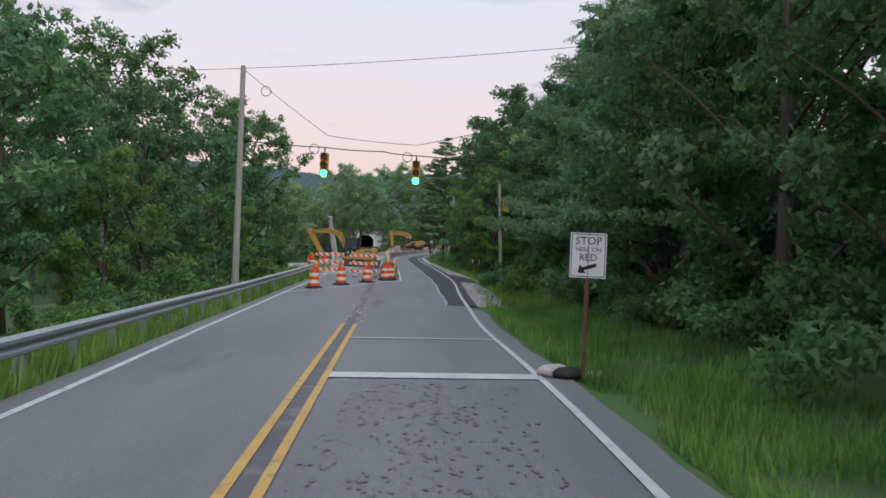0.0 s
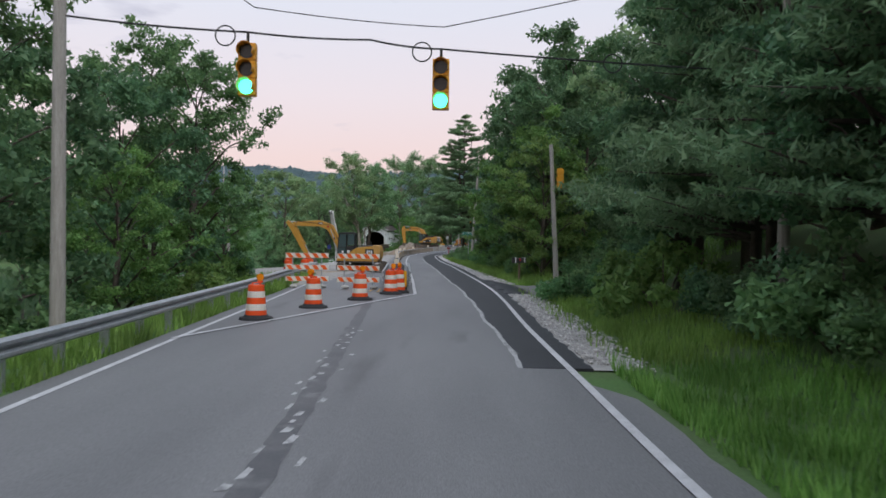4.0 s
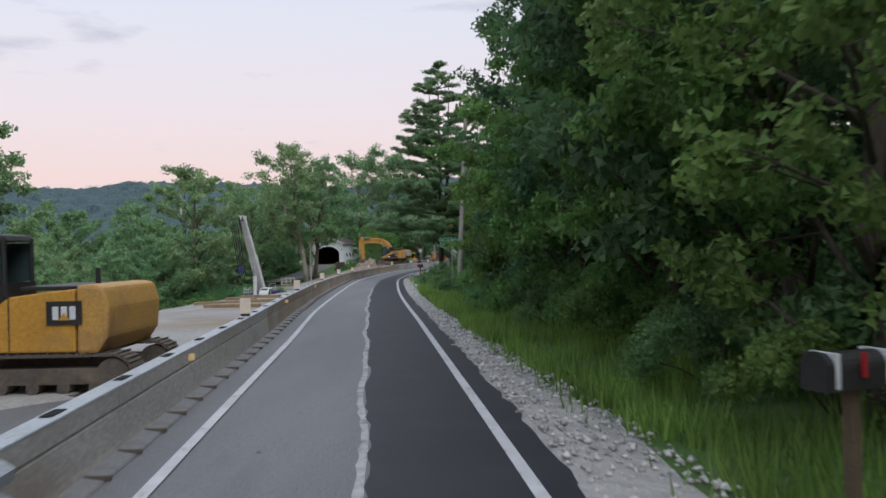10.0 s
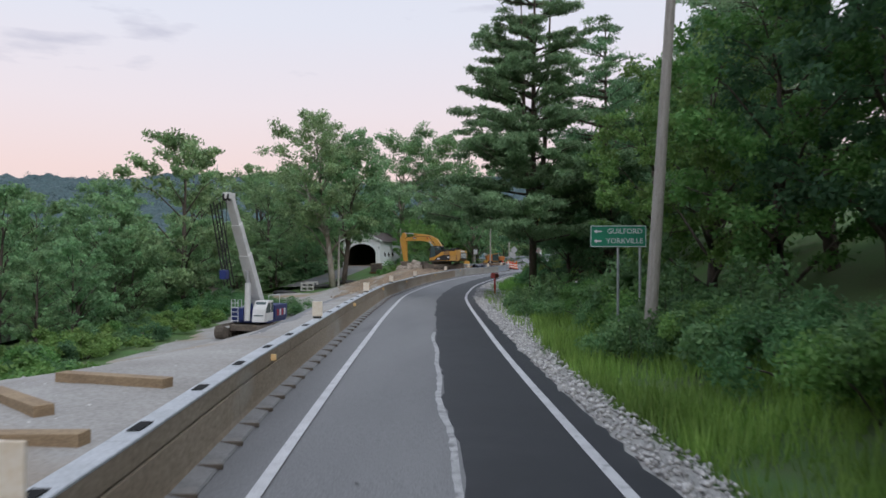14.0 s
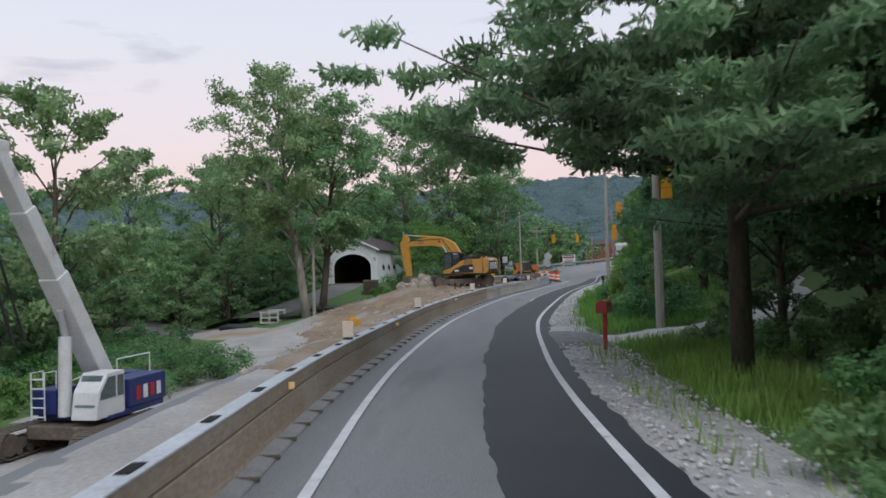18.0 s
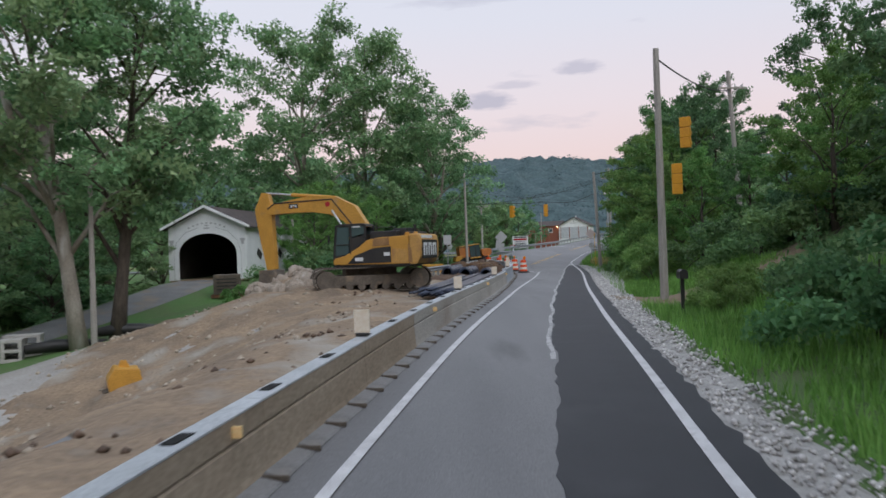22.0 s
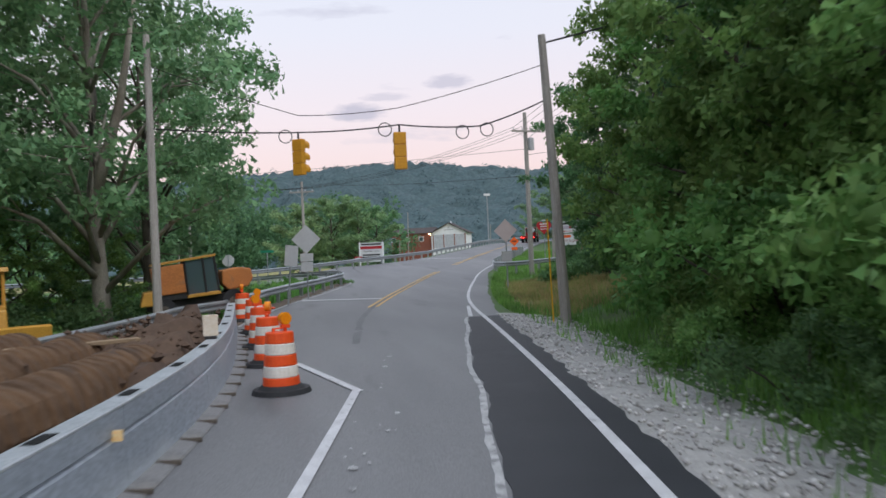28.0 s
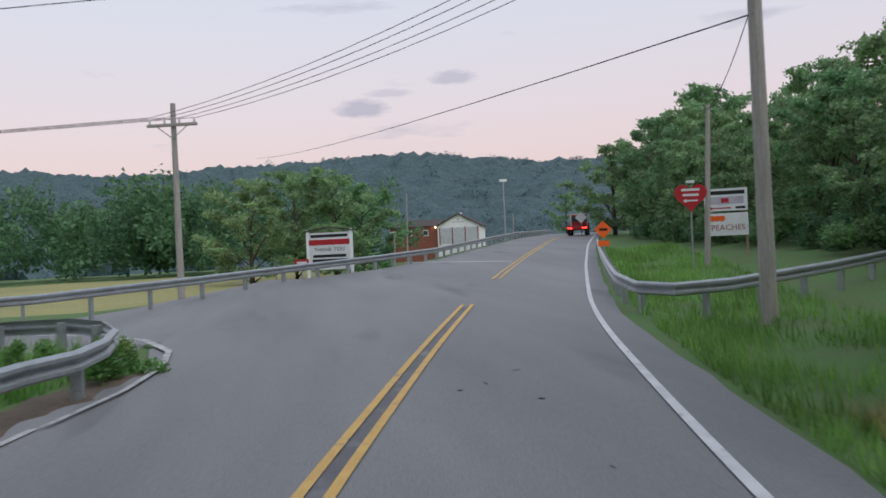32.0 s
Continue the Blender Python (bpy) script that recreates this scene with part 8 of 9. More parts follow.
sheet("rail_dirt", -3, 6, 203, 228, 0.25, lambda x, y: -0.05 < LEFT(y) - x + 0.12 * wob(x, y, 1.5) < 1.15 and y < 226.5, mat("brown_verge_dirt", (0.13, 0.095, 0.07), (0.09, 0.07, 0.05), 1.2, 0.95, 0, 0.5, 12), "bare brown dirt under the guardrail", 0.03, 0.04)
sheet("field", -120, 12, 252, 330, 3, lambda x, y: x < LEFT(y) - 9, mat("ripe_field", (0.30, 0.27, 0.11), (0.24, 0.23, 0.09), 0.1, 0.95, 0, 0.5, 4), "yellow-green farm field beyond the junction", 0.10)
river = tagged(raw("river", [(-110, 20, -4.35), (-31, 20, -4.35), (-33, 110, -4.35), (-40, 150, -4.35), (-110, 190, -4.35)], [(0, 1, 2, 3, 4)], M_WATER), "dark still river below the bank", "river", kind="structure")


def lump(rng, r, squash=0.7):
    """A small angular stone as an octahedron-like hull: verts and triangles."""
    v = np.array([(1, 0, 0), (-1, 0, 0), (0, 1, 0), (0, -1, 0), (0, 0, 1), (0, 0, -1)], float) * (0.6 + 0.7 * rng.random((6, 1))) * r
    v[:, 2] *= squash
    a = rng.random() * 6.28
    c, s = math.cos(a), math.sin(a)
    return v @ np.array([[c, s, 0], [-s, c, 0], [0, 0, 1]])


LUMP_F = np.array([(0, 2, 4), (2, 1, 4), (1, 3, 4), (3, 0, 4), (2, 0, 5), (1, 2, 5), (3, 1, 5), (0, 3, 5)])


def stones(name, spots, rng, lo, hi, material, label):
    vs, fs = [], []
    for i, (x, y, z) in enumerate(spots):
        r = lo + (hi - lo) * rng.random() ** 2.2
        vs.append(lump(rng, r) + np.array([x, y, z + r * 0.25]))
        fs.append(LUMP_F + 6 * i)
    me = fast_mesh(name, np.concatenate(vs), np.concatenate(fs), material)
    return tagged(new(name, me), label, "stones", kind="stuff")


rng = np.random.default_rng(77)
sp = []
for _ in range(21000):
    y = 31 + rng.random() * 171
    if 49.2 < y < 57.2 or 129.5 < y < 132.5:
        continue
    d = 0.46 + rng.random() ** 1.2 * (GRAVW(y) - 0.3)
    x = RW(y) + d
    sp.append((x, y, ground_z(x, y) + 0.02))
stones("verge_stones", sp, rng, 0.014, 0.06, M_GSTONE, "loose crushed stones scattered along the verge")
sp = []
for _ in range(5200):
    y = 122 + rng.random() * 66
    e = rng.random() * (CLAYW(y) + 0.6)
    x = LEFT(y) - 0.2 - e
    sp.append((x, y, ground_z(x, y) + 0.06))
stones("broken_stone", sp, rng, 0.015, 0.15, M_STONE, "broken stone and clods strewn over the clay bank")
sp = []
for _ in range(1500):
    y = 136 + rng.random() * 44
    x = TOE(y) - 0.8 - rng.random() ** 1.6 * 5.0
    sp.append((x, y, ground_z(x, y) + 0.09))
stones("wet_clods", sp, rng, 0.015, 0.11, mat("dark_wet_clay", (0.13, 0.085, 0.058), (0.085, 0.055, 0.04), 2, 0.7, 0, 0.5, 14, island=0.3), "dark wet clods strewn over the clay beside the barrier")
sp = []
for _ in range(3500):
    y = 54 + rng.random() * 90
    e = rng.random() * PADW(y)
    x = LEFT(y) - e
    sp.append((x, y, ground_z(x, y) + 0.03))
stones("yard_stones", sp, rng, 0.012, 0.06, M_GSTONE, "small stones scattered over the gravel yard")

# rubble heap of single boulders in front of the large excavator
rr = random.Random(41)
M_RUBBLE = mat("muddy_broken_limestone", (0.38, 0.33, 0.28), (0.26, 0.21, 0.165), 2.5, 0.9, 0, 0.4, 14, (0.48, 0.45, 0.41), 1.5, 0.6)
BOULDERS = []
for k in range(5):
    bm = bmesh.new()
    bmesh.ops.create_icosphere(bm, subdivisions=2, radius=0.5)
    for v in bm.verts:
        v.co *= 0.8 + 0.45 * noise.noise(v.co * 1.8 + Vector((k * 7, 0, 0)))
        v.co.z *= 0.75
    BOULDERS.append(shared("boulder", bm, M_RUBBLE))
heap = empty("rubble_heap", pose(-11.2, 167.4, ground_z(-11.2, 167.4)), "heap of broken limestone boulders beside the excavator", "rubble")
for k in range(130):
    a, q = rr.uniform(0, 6.28), rr.random() ** 0.6
    x, y = math.cos(a) * 2.1 * q, math.sin(a) * 1.7 * q
    s = rr.uniform(0.3, 0.95)
    place("boulder", rr.choice(BOULDERS), heap, pose(x, y, 0.1 + 0.95 * (1 - q) * rr.uniform(0.3, 1.0), rr.uniform(0, 360), rr.uniform(0, 360), rr.uniform(0, 360)) @ Matrix.Scale(s, 4))
mound = bmesh.new()
bmesh.ops.create_icosphere(mound, subdivisions=4, radius=1.0, matrix=Matrix.Diagonal((2.2, 1.8, 1.0, 1)))
for v in mound.verts:
    v.co += noise.noise_vector(v.co * 1.6) * 0.22
for v in mound.verts:
    v.co *= 0.72
part("earth_core", mound, M_CLAY, heap)

# loose digging bucket on the clay
gb = ground_z(-15.4, 158.8)
bk = empty("loose_bucket", pose(-15.4, 158.8, gb - 0.08, 0, 0, 25) @ Matrix.Diagonal((0.85, 0.85, 0.8, 1)), "worn yellow excavator bucket lying on the clay", "excavator bucket")
part("shell", slab([(-0.55, 0.0), (0.45, 0.0), (0.6, 0.35), (0.5, 0.85), (-0.35, 0.95), (-0.6, 0.5)], -0.55, 0.55, 0.05), M_CATY, bk)
for y in (-0.2, 0.15):
    part("lug", slab([(-0.2, 0.9), (0.2, 0.88), (0.1, 1.15), (-0.1, 1.15)], y, y + 0.07, 0.01), M_CATY, bk)
for k in range(4):
    part("tooth", cyl(bmesh.new(), (-0.55, -0.42 + 0.28 * k, 0.05), (-0.78, -0.42 + 0.28 * k, 0.02), 0.06, 0.03, 6), M_TRACK, bk)

# concrete blocks
for i, (x, y, rz) in enumerate(((-23.6, 168.7, 15), (-23.9, 167.6, 20))):
    cbk = empty("concrete_block", pose(x, y, ground_z(x, y) - 0.02, 0, 0, rz), "pale hollow concrete block by the gravel track", "concrete block", "concrete blocks")
    for sx in (-0.72, -0.06, 0.6):
        bm = bmesh.new()
        box(bm, sx, sx + 0.14, -0.4, 0.4, 0.0, 0.95, 0.015)
        part("web", bm, M_CONC, cbk)
    for z in (0.0, 0.42, 0.84):
        bm = bmesh.new()
        box(bm, -0.74, 0.76, -0.41, 0.41, z, z + 0.13, 0.015)
        part("slab", bm, M_CONC, cbk)
for x, y, rz, l in ((-21.5, 168.5, 30, 3.5), (-19.5, 170.2, 25, 3.0), (-26, 165.5, 10, 2.6)):
    gg = ground_z(x, y)
    v, f = tube([(-l / 2, 0, 0.12), (-l / 6, 0.15, 0.2), (l / 6, -0.1, 0.16), (l / 2, 0.1, 0.1)], [0.2, 0.28, 0.25, 0.15], 8)
    o = raw("silt_fence_roll", v, f, M_CATK, None, True)
    o.matrix_world = pose(x, y, gg, 0, 0, rz)
    tagged(o, "slumped black roll of silt fencing on the bank", "silt fence", "silt fence rolls")
# A box of site junk; its skid and louvres are added detail.
jb = empty("site_generator", pose(-17.3, 179.5, ground_z(-17.3, 179.5), 0, 0, 10), "weathered grey junk box with louvres on a steel skid", "generator")
bm = bmesh.new()
box(bm, -0.75, 0.75, -0.5, 0.5, 0.2, 1.35, 0.05)
part("casing", bm, M_TRACK, jb)
for s in (-1, 1):
    bm = bmesh.new()
    box(bm, -0.9, 0.9, s * 0.4 - 0.06, s * 0.4 + 0.06, 0.0, 0.2, 0.01)
    part("skid", bm, M_RUST, jb)
for k in range(4):
    bm = bmesh.new()
    box(bm, -0.55, 0.55, -0.52, -0.5, 0.45 + 0.2 * k, 0.52 + 0.2 * k)
    part("louvre", bm, M_CATK, jb)

# timber baulks on the yard
for x, y, rz, l in ((-10.1, 86.7, 88, 3.6), (-9.3, 83.2, 88, 2.2), (-10.4, 88.8, 48, 2.2), (-9.9, 90.6, 75, 2.1)):
    bm = bmesh.new()
    box(bm, -0.13, 0.13, -l / 2, l / 2, 0, 0.16, 0.012)
    o = part("timber_baulk", bm, M_TIMBER)
    zz = [ground_z(x + math.sin(-math.radians(rz)) * q, y + math.cos(math.radians(rz)) * q) for q in (-l / 2, l / 2)]
    o.matrix_world = pose(x, y, max(zz) * 0.5 + min(zz) * 0.5 + 0.05, math.degrees(math.atan2(zz[1] - zz[0], l)), 0, rz)
    tagged(o, "rough sawn timber baulk lying on the gravel", "timber", "timbers on the yard")

# conduit bundles beside the barrier
M_COND = mat("black_plastic_conduit", (0.024, 0.032, 0.055), (0.04, 0.05, 0.08), 1.2, 0.34, 0, 0.03, 20, (0.10, 0.09, 0.085), 0.6, 0.66, (1, 0.2, 1))
for b, (off, n, y0, y1) in enumerate(((0.72, 20, 160.2, 181), (1.55, 20, 161.0, 181), (2.3, 12, 163.5, 179.5))):
    cbn = empty("conduit_bundle", Matrix(), "long bundle of black plastic conduits on timber bearers", "pipe bundle", "conduit bundles")
    for k in range(n):
        ro, up = (k % 8) * 0.088 - 0.30 + (0.04 if k >= 8 else 0), 0.20 + (k // 8) * 0.08
        w = rr.uniform(-0.03, 0.03)
        ys = np.linspace(y0 + rr.uniform(-1.1, 1.1), y1 + rr.uniform(-0.8, 0.8), 9)
        pts = [(TOE(q) - 0.5 - off + ro + w + 0.02 * math.sin(q * 0.8 + k), q, ground_z(TOE(q) - 0.5 - off, q) + up + 0.12) for q in ys]
        v, f = tube(pts, 0.043, 7)
        raw("conduit", v, f, M_COND, cbn, True)
for y in (161.5, 164.5, 167.5, 170.5, 173.5, 176.5, 179.5):
    bm = bmesh.new()
    x = TOE(y) - 0.6
    box(bm, -2.9, -0.1, -0.07, 0.07, 0.0, 0.17, 0.01)
    o = part("bearer", bm, M_TIMBER)
    o.matrix_world = pose(x, y, max(ground_z(x - 0.5, y), ground_z(x - 2.5, y)) + 0.03, 0, 0, -8)
    tagged(o, "timber bearer under the conduit bundles", "timber", "bearers")


# corrugated pipes
M_PIPEMUD = mat("muddy_black_pipe", (0.15, 0.085, 0.045), (0.09, 0.052, 0.03), 1.3, 0.9, 0, 0.9, 7, (0.045, 0.032, 0.026), 0.8, 0.56, depth=0.04)
def corrugated(x, y, rz, l, r, material, label, z=None):
    n, k = 20, int(l / 0.075)
    vs, fs = [], []
    for i in range(k):
        q = r + (-0.075 if i % 4 == 0 else 0.03) + (-0.03 if i % 16 == 0 else 0)
        for j in range(n):
            a = 2 * math.pi * j / n
            u = q + (0.05 * noise.noise(Vector((2.2 * math.cos(a), i * l / k * 1.3, 2.2 * math.sin(a) + x))) if material is M_PIPEMUD else 0)
            vs.append((u * math.cos(a), i * l / (k - 1), r + u * math.sin(a)))
    o = len(vs)
    for i in (0, k - 1):
        for j in range(n):
            a = 2 * math.pi * j / n
            vs.append(((r - 0.04) * math.cos(a), i * l / (k - 1), r + (r - 0.04) * math.sin(a)))
    for i in range(k - 1):
        for j in range(n):
            q = (j + 1) % n
            fs.append((i * n + j, i * n + q, (i + 1) * n + q, (i + 1) * n + j))
    for j in range(n):
        q = (j + 1) % n
        fs += [(j, o + j, o + q, q), ((k - 1) * n + j, (k - 1) * n + q, o + n + q, o + n + j), (o + j, o + n + j, o + n + q, o + q)]
    p = raw("corrugated_pipe", vs, fs, material)
    p.matrix_world = pose(x, y, (ground_z(x, y) if z is None else z) + 0.03, 0, 0, rz)
    return tagged(p, label, "pipe", "corrugated pipes")


for x, y, l, r, mt in ((-4.3, 182.0, 5.5, 0.37, M_COND), (-3.2, 182.0, 4.6, 0.37, M_COND), (-1.95, 181.4, 2.0, 0.37, M_COND), (-1.72, 183.3, 8.8, 0.43, M_PIPEMUD), (-2.55, 186.9, 6.8, 0.43, M_PIPEMUD), (-3.55, 187.8, 6.0, 0.42, M_PIPEMUD)):
    corrugated(x, y, -10 if mt is M_COND else -8, l, r, mt, "large black corrugated drain pipe" if mt is M_COND else "mud-covered corrugated drain pipe in the trench")
rng = np.random.default_rng(17)
cv, cf = [], []
for _ in range(1600):
    y = rng.uniform(183, 200)
    x = TOE(min(y, 191)) - 0.6 - (3.4 - 0.1 * max(0, y - 190)) * rng.random()
    r = 0.03 + 0.085 * rng.random() ** 2.5
    lv = lump(rng, r, 0.8) + np.array((x, y, ground_z(x, y) + (0.30 if y < 190 else 0.5 + 0.12 * rng.normal())))
    o = len(cv)
    cv += [tuple(p) for p in lv]
    cf += [(o + a, o + b, o + c) for a, b, c in ((0, 2, 4), (2, 1, 4), (1, 3, 4), (3, 0, 4), (2, 0, 5), (1, 2, 5), (3, 1, 5), (0, 3, 5))]
tagged(raw("earth_clods", cv, cf, M_EARTH), "dark clods of dug earth heaped in the trench", "earth", kind="stuff")
bm = bmesh.new()
box(bm, -1.3, 1.3, -0.09, 0.09, 0, 0.06, 0.01)
o = part("plank", bm, M_TIMBER)
o.matrix_world = pose(-1.9, 192.8, ground_z(-1.9, 192.8) + 0.72, 3, 0, 20)
tagged(o, "weathered plank across the trench earth", "plank")
for k in range(7):
    x, y = 1.2 + rr.uniform(-.4, .6), 208 + k * 0.45
    bm = bmesh.new()
    bmesh.ops.create_uvsphere(bm, u_segments=8, v_segments=6, radius=0.16, matrix=Matrix.Diagonal((1.3, 0.8, 0.35, 1)))
    if k < 2:
        o = part("orange_mesh_scrap", bm, M_ORANGE)
        o.matrix_world = pose(x - 0.2, y + 2, ground_z(x, y + 2) + 0.06)
        tagged(o, "scrap of orange safety mesh on the verge", "debris", "mesh scraps")
    else:
        bm.free()
# brown board fence by the track
fence = empty("board_fence", pose(-38.0, 178.0, ground_z(-38, 178), 0, 0, 10), "low brown board fence beside the gravel track", "fence")
for k in range(12):
    bm = bmesh.new()
    box(bm, -4 + k * 0.7, -3.33 + k * 0.7, -0.02, 0.02, 0.1, 1.0 + 0.03 * (k % 3))
    part("board", bm, M_RUST, fence)
for k in range(5):
    bm = bmesh.new()
    box(bm, -4.05 + k * 2.05, -3.95 + k * 2.05, 0.02, 0.12, -0.3, 1.1)
    part("fence_post", bm, M_TIMBER, fence)


# ---- grass ----
def blades(name, spots, rng, lo, hi, material, label, w=0.012):
    n = len(spots)
    p = np.asarray(spots)
    h = lo + (hi - lo) * rng.random(n)
    a = rng.random(n) * 6.283
    t = np.stack([np.cos(a), np.sin(a), np.zeros(n)], 1)
    b = np.stack([-np.sin(a), np.cos(a), np.zeros(n)], 1) * (h * (0.15 + 0.45 * rng.random(n)))[:, None]
    ww = (w + 0.012 * h)[:, None]
    up = np.stack([np.zeros(n), np.zeros(n), h], 1)
    verts = np.stack([p - t * ww, p + t * ww, p + b + up], 1).reshape(-1, 3)
    me = fast_mesh(name, verts, np.arange(3 * n).reshape(-1, 3), material)
    return tagged(new(name, me), label, "grass", kind="stuff")


def scatter(n, y0, y1, d0, d1, side=1, skip=(), power=1.0):
    out = []
    while len(out) < n:
        y = y0 + rng.random() * (y1 - y0)
        if any(a < y < b for a, b in skip):
            continue
        d = d0 + (d1 - d0) * rng.random() ** power
        x = RW(y) + d if side > 0 else LEFT(y) - d
        if side > 0 and PDR(x, y) < 1.75:
            continue
        if side > 0 and 31 < y < 203 and d < GRAVW(y) + 0.35 * noise.noise(Vector((x * 0.9, y * 0.9, 7))) and rng.random() < 0.93:
            continue
        if noise.noise(Vector((x * 0.6, y * 0.6, 2))) + 0.45 < rng.random() * 0.7:
            continue
        out.append((x, y, ground_z(x, y) - 0.03))
    return out


SK = ((50.4, 57.6), (157.5, 162.5))
blades("roadside_grass", scatter(26000, -2, 32, 0.75, 4.5, 1, SK, 1.2), rng, 0.1, 0.38, M_GRASS, "long green grass on the right-hand verge")
blades("roadside_grass", scatter(42000, 32, 128, 1.0, 4.6, 1, SK, 1.2), rng, 0.12, 0.48, M_GRASS, "long green grass behind the gravel verge")
sp = [(x, y, ground_z(x, y) - 0.03) for x, y in zip(rng.uniform(2.4, 12.0, 9000), rng.uniform(47.5, 60.0, 9000)) if x - RW(y) > 2.1 and DRV(x, y)[1] > 1.5 + 1.6 * (1 - smoothstep(-2.5, 2.5, DRV(x, y)[0]))]
blades("roadside_grass", sp, rng, 0.12, 0.42, M_GRASS, "green grass on both sides of the driveway")
blades("roadside_grass", scatter(40000, 124, 204, 1.2, 7.5, 1, SK, 1.5), rng, 0.12, 0.45, M_GRASS, "green grass on the roadside bank")
blades("roadside_grass", scatter(20000, 202, 262, 1.1, 6.0, 1, (), 1.3), rng, 0.12, 0.4, M_GRASS, "green grass on the corner bank")
blades("dry_grass", scatter(15000, 202, 221, 1.9, 6.0, 1, (), 1.0), rng, 0.12, 0.42, M_DRY, "dry brown grass on the corner bank")
blades("roadside_grass", scatter(22000, -2, 58, 0.35, 4.0, -1, (), 1.3), rng, 0.15, 0.6, M_GRASS, "long grass under the guardrail")
sp = [(x, y, ground_z(x, y) - 0.03) for x, y in zip(rng.uniform(-14, 4.4, 9000), rng.uniform(222, 231.5, 9000)) if LEFT(y) - x > 1.2 and y < 231.3 - 0.4 * max(0, x)]
blades("roadside_grass", sp, rng, 0.2, 0.6, M_GRASS, "tall green grass and weeds in the corner of the junction")
blades("roadside_grass", scatter(16000, 203, 226, 1.15, 6.0, -1, (), 1.2), rng, 0.12, 0.5, M_GRASS, "grass behind the guardrail near the junction")

# ---- more trees, far woods and hills ----
random.seed(9)
# tall open trees round the covered bridge
for x, y, h, k in ((-30.5, 176, 13.5, 2), (-3.8, 213, 15, 2), (-9.5, 216, 9, 1), (-32.2, 151, 17.5, 0), (-14, 214, 10, 0), (-20, 208, 12, 0), (-26, 203, 16, 0), (-31, 196, 17, 2),
                   (-35, 186, 14, 0), (-30, 184, 15, 1), (-40, 176, 13, 2), (-36, 166, 9.5, 0), (-43, 164, 10, 1), (-37, 146, 13, 2), (-35, 142, 11, 1), (-34, 135, 10, 0), (-42, 138, 12, 0), (-40, 126, 10.5, 1),
                   (-50, 135, 22, 0), (-57, 137, 21, 1), (-64, 131, 20, 0), (-46, 150, 12, 0), (-48, 118, 10, 0), (-45, 108, 9, 1), (-52, 126, 11, 2), (-56, 112, 10, 0), (-60, 140, 16, 1), (-55, 160, 12, 0), (-66, 122, 15, 0), (-64, 104, 14, 1), (-70, 160, 17, 1),
                   (-24, 214, 15, 1), (-32, 212, 16, 0), (-40, 205, 17, 1), (-48, 195, 17, 0), (-52, 180, 13, 2), (-18, 220, 14, 1), (-30, 78, 10, 1), (-27, 70, 11, 0), (-33, 88, 10, 0), (-38, 96, 9, 1), (-24, 62, 9, 1)):
    plant(FARB[k], x, y, h, "tree line beyond the yard")
for x, y, h in ((-16.0, 201.5, 22.5), (-11.0, 205, 23), (-4.5, 207.5, 18)):
    plant(SYCA[1], x, y, h, "tree line beyond the yard")
plant(SYCA[0], -20.9, 168.2, 20.5, "tree line beyond the yard", 0)
plant(SYCA[1], -4.9, 220.5, 17.0, "tree line beyond the yard", 140)
plant(SYCA[2], -20.1, 170.2, 18.5, "tree line beyond the yard", 0)
for i in range(26):
    y = 76 + i * 3.1
    plant(FARB[i % 2], LEFT(y) - PADW(y) - random.uniform(6, 12), y, random.uniform(5.5, 8), "tree line beyond the yard")
# shrubs on the river bank
for i in range(70):
    y = 74 + i * 1.2
    e = PADW(y) + random.uniform(1.8, 6.5)
    x = LEFT(y) - e
    plant(BUSHES[random.choice((0, 1, 1, 2))], x, y, random.uniform(1.1, 2.3), "bushes on the river bank", wide=1.3)
for x, y, h in ((-28.5, 150, 2.2), (-28, 146, 2.4), (-30.5, 153.5, 2.0), (-27.2, 142, 2.0), (-30, 148, 2.6), (-26.8, 138, 1.8), (-34, 155, 2.2), (-8.8, 171.8, 2.3), (-9.6, 174, 2.8), (-8.7, 176.5, 1.8), (-10.8, 176, 2.6), (-14.5, 181, 1.4), (-13.6, 184, 1.6), (-15.8, 176, 1.2), (-12.2, 188, 1.8)):
    plant(BUSHES[1 if h < 2 else 0], x, y, h, "bushes on the river bank")
for x, y, h in ((-26, 176.5, 6), (-28.5, 171, 6.5), (-31, 167, 6), (-34, 162, 6.5), (-37.5, 157, 7), (-41, 152, 7), (-30, 180, 7), (-34, 173, 7.5), (-38, 167, 7), (-43, 158, 7)):
    plant(FARB[1], x, y, h, "tree line beyond the yard", wide=1.25)
for x, y, h in ((-33, 180, 5), (-36, 182, 5.5), (-40, 181, 6), (-44, 178, 6), (-46, 172, 6.5), (-47, 166, 6.5), (-42, 170, 5), (-27, 181, 5), (-25, 184, 5.5), (-50, 160, 7), (-29, 188, 6)):
    plant(FARB[1], x, y, h, "tree line beyond the yard", wide=1.45)
for i in range(22):
    plant(BUSHES[random.choice((0, 2))], -27 - 1.1 * i + random.uniform(-0.6, 0.6), 181 - 0.55 * i + random.uniform(-1.5, 1.5), random.uniform(2.2, 3.6), "bushes on the river bank", wide=1.3)
for x, y, h in ((-20.2, 144.0, 2.2), (-21.0, 141.6, 2.3), (-22.4, 146, 2.4), (-22.2, 143.6, 2.6), (-23.8, 147.4, 2.5), (-24.2, 144.6, 2.8), (-21.2, 139.4, 2.2), (-25.6, 149.2, 2.4)):
    plant(BUSHES[4], x, y, h, "bushes on the river bank", wide=1.2)
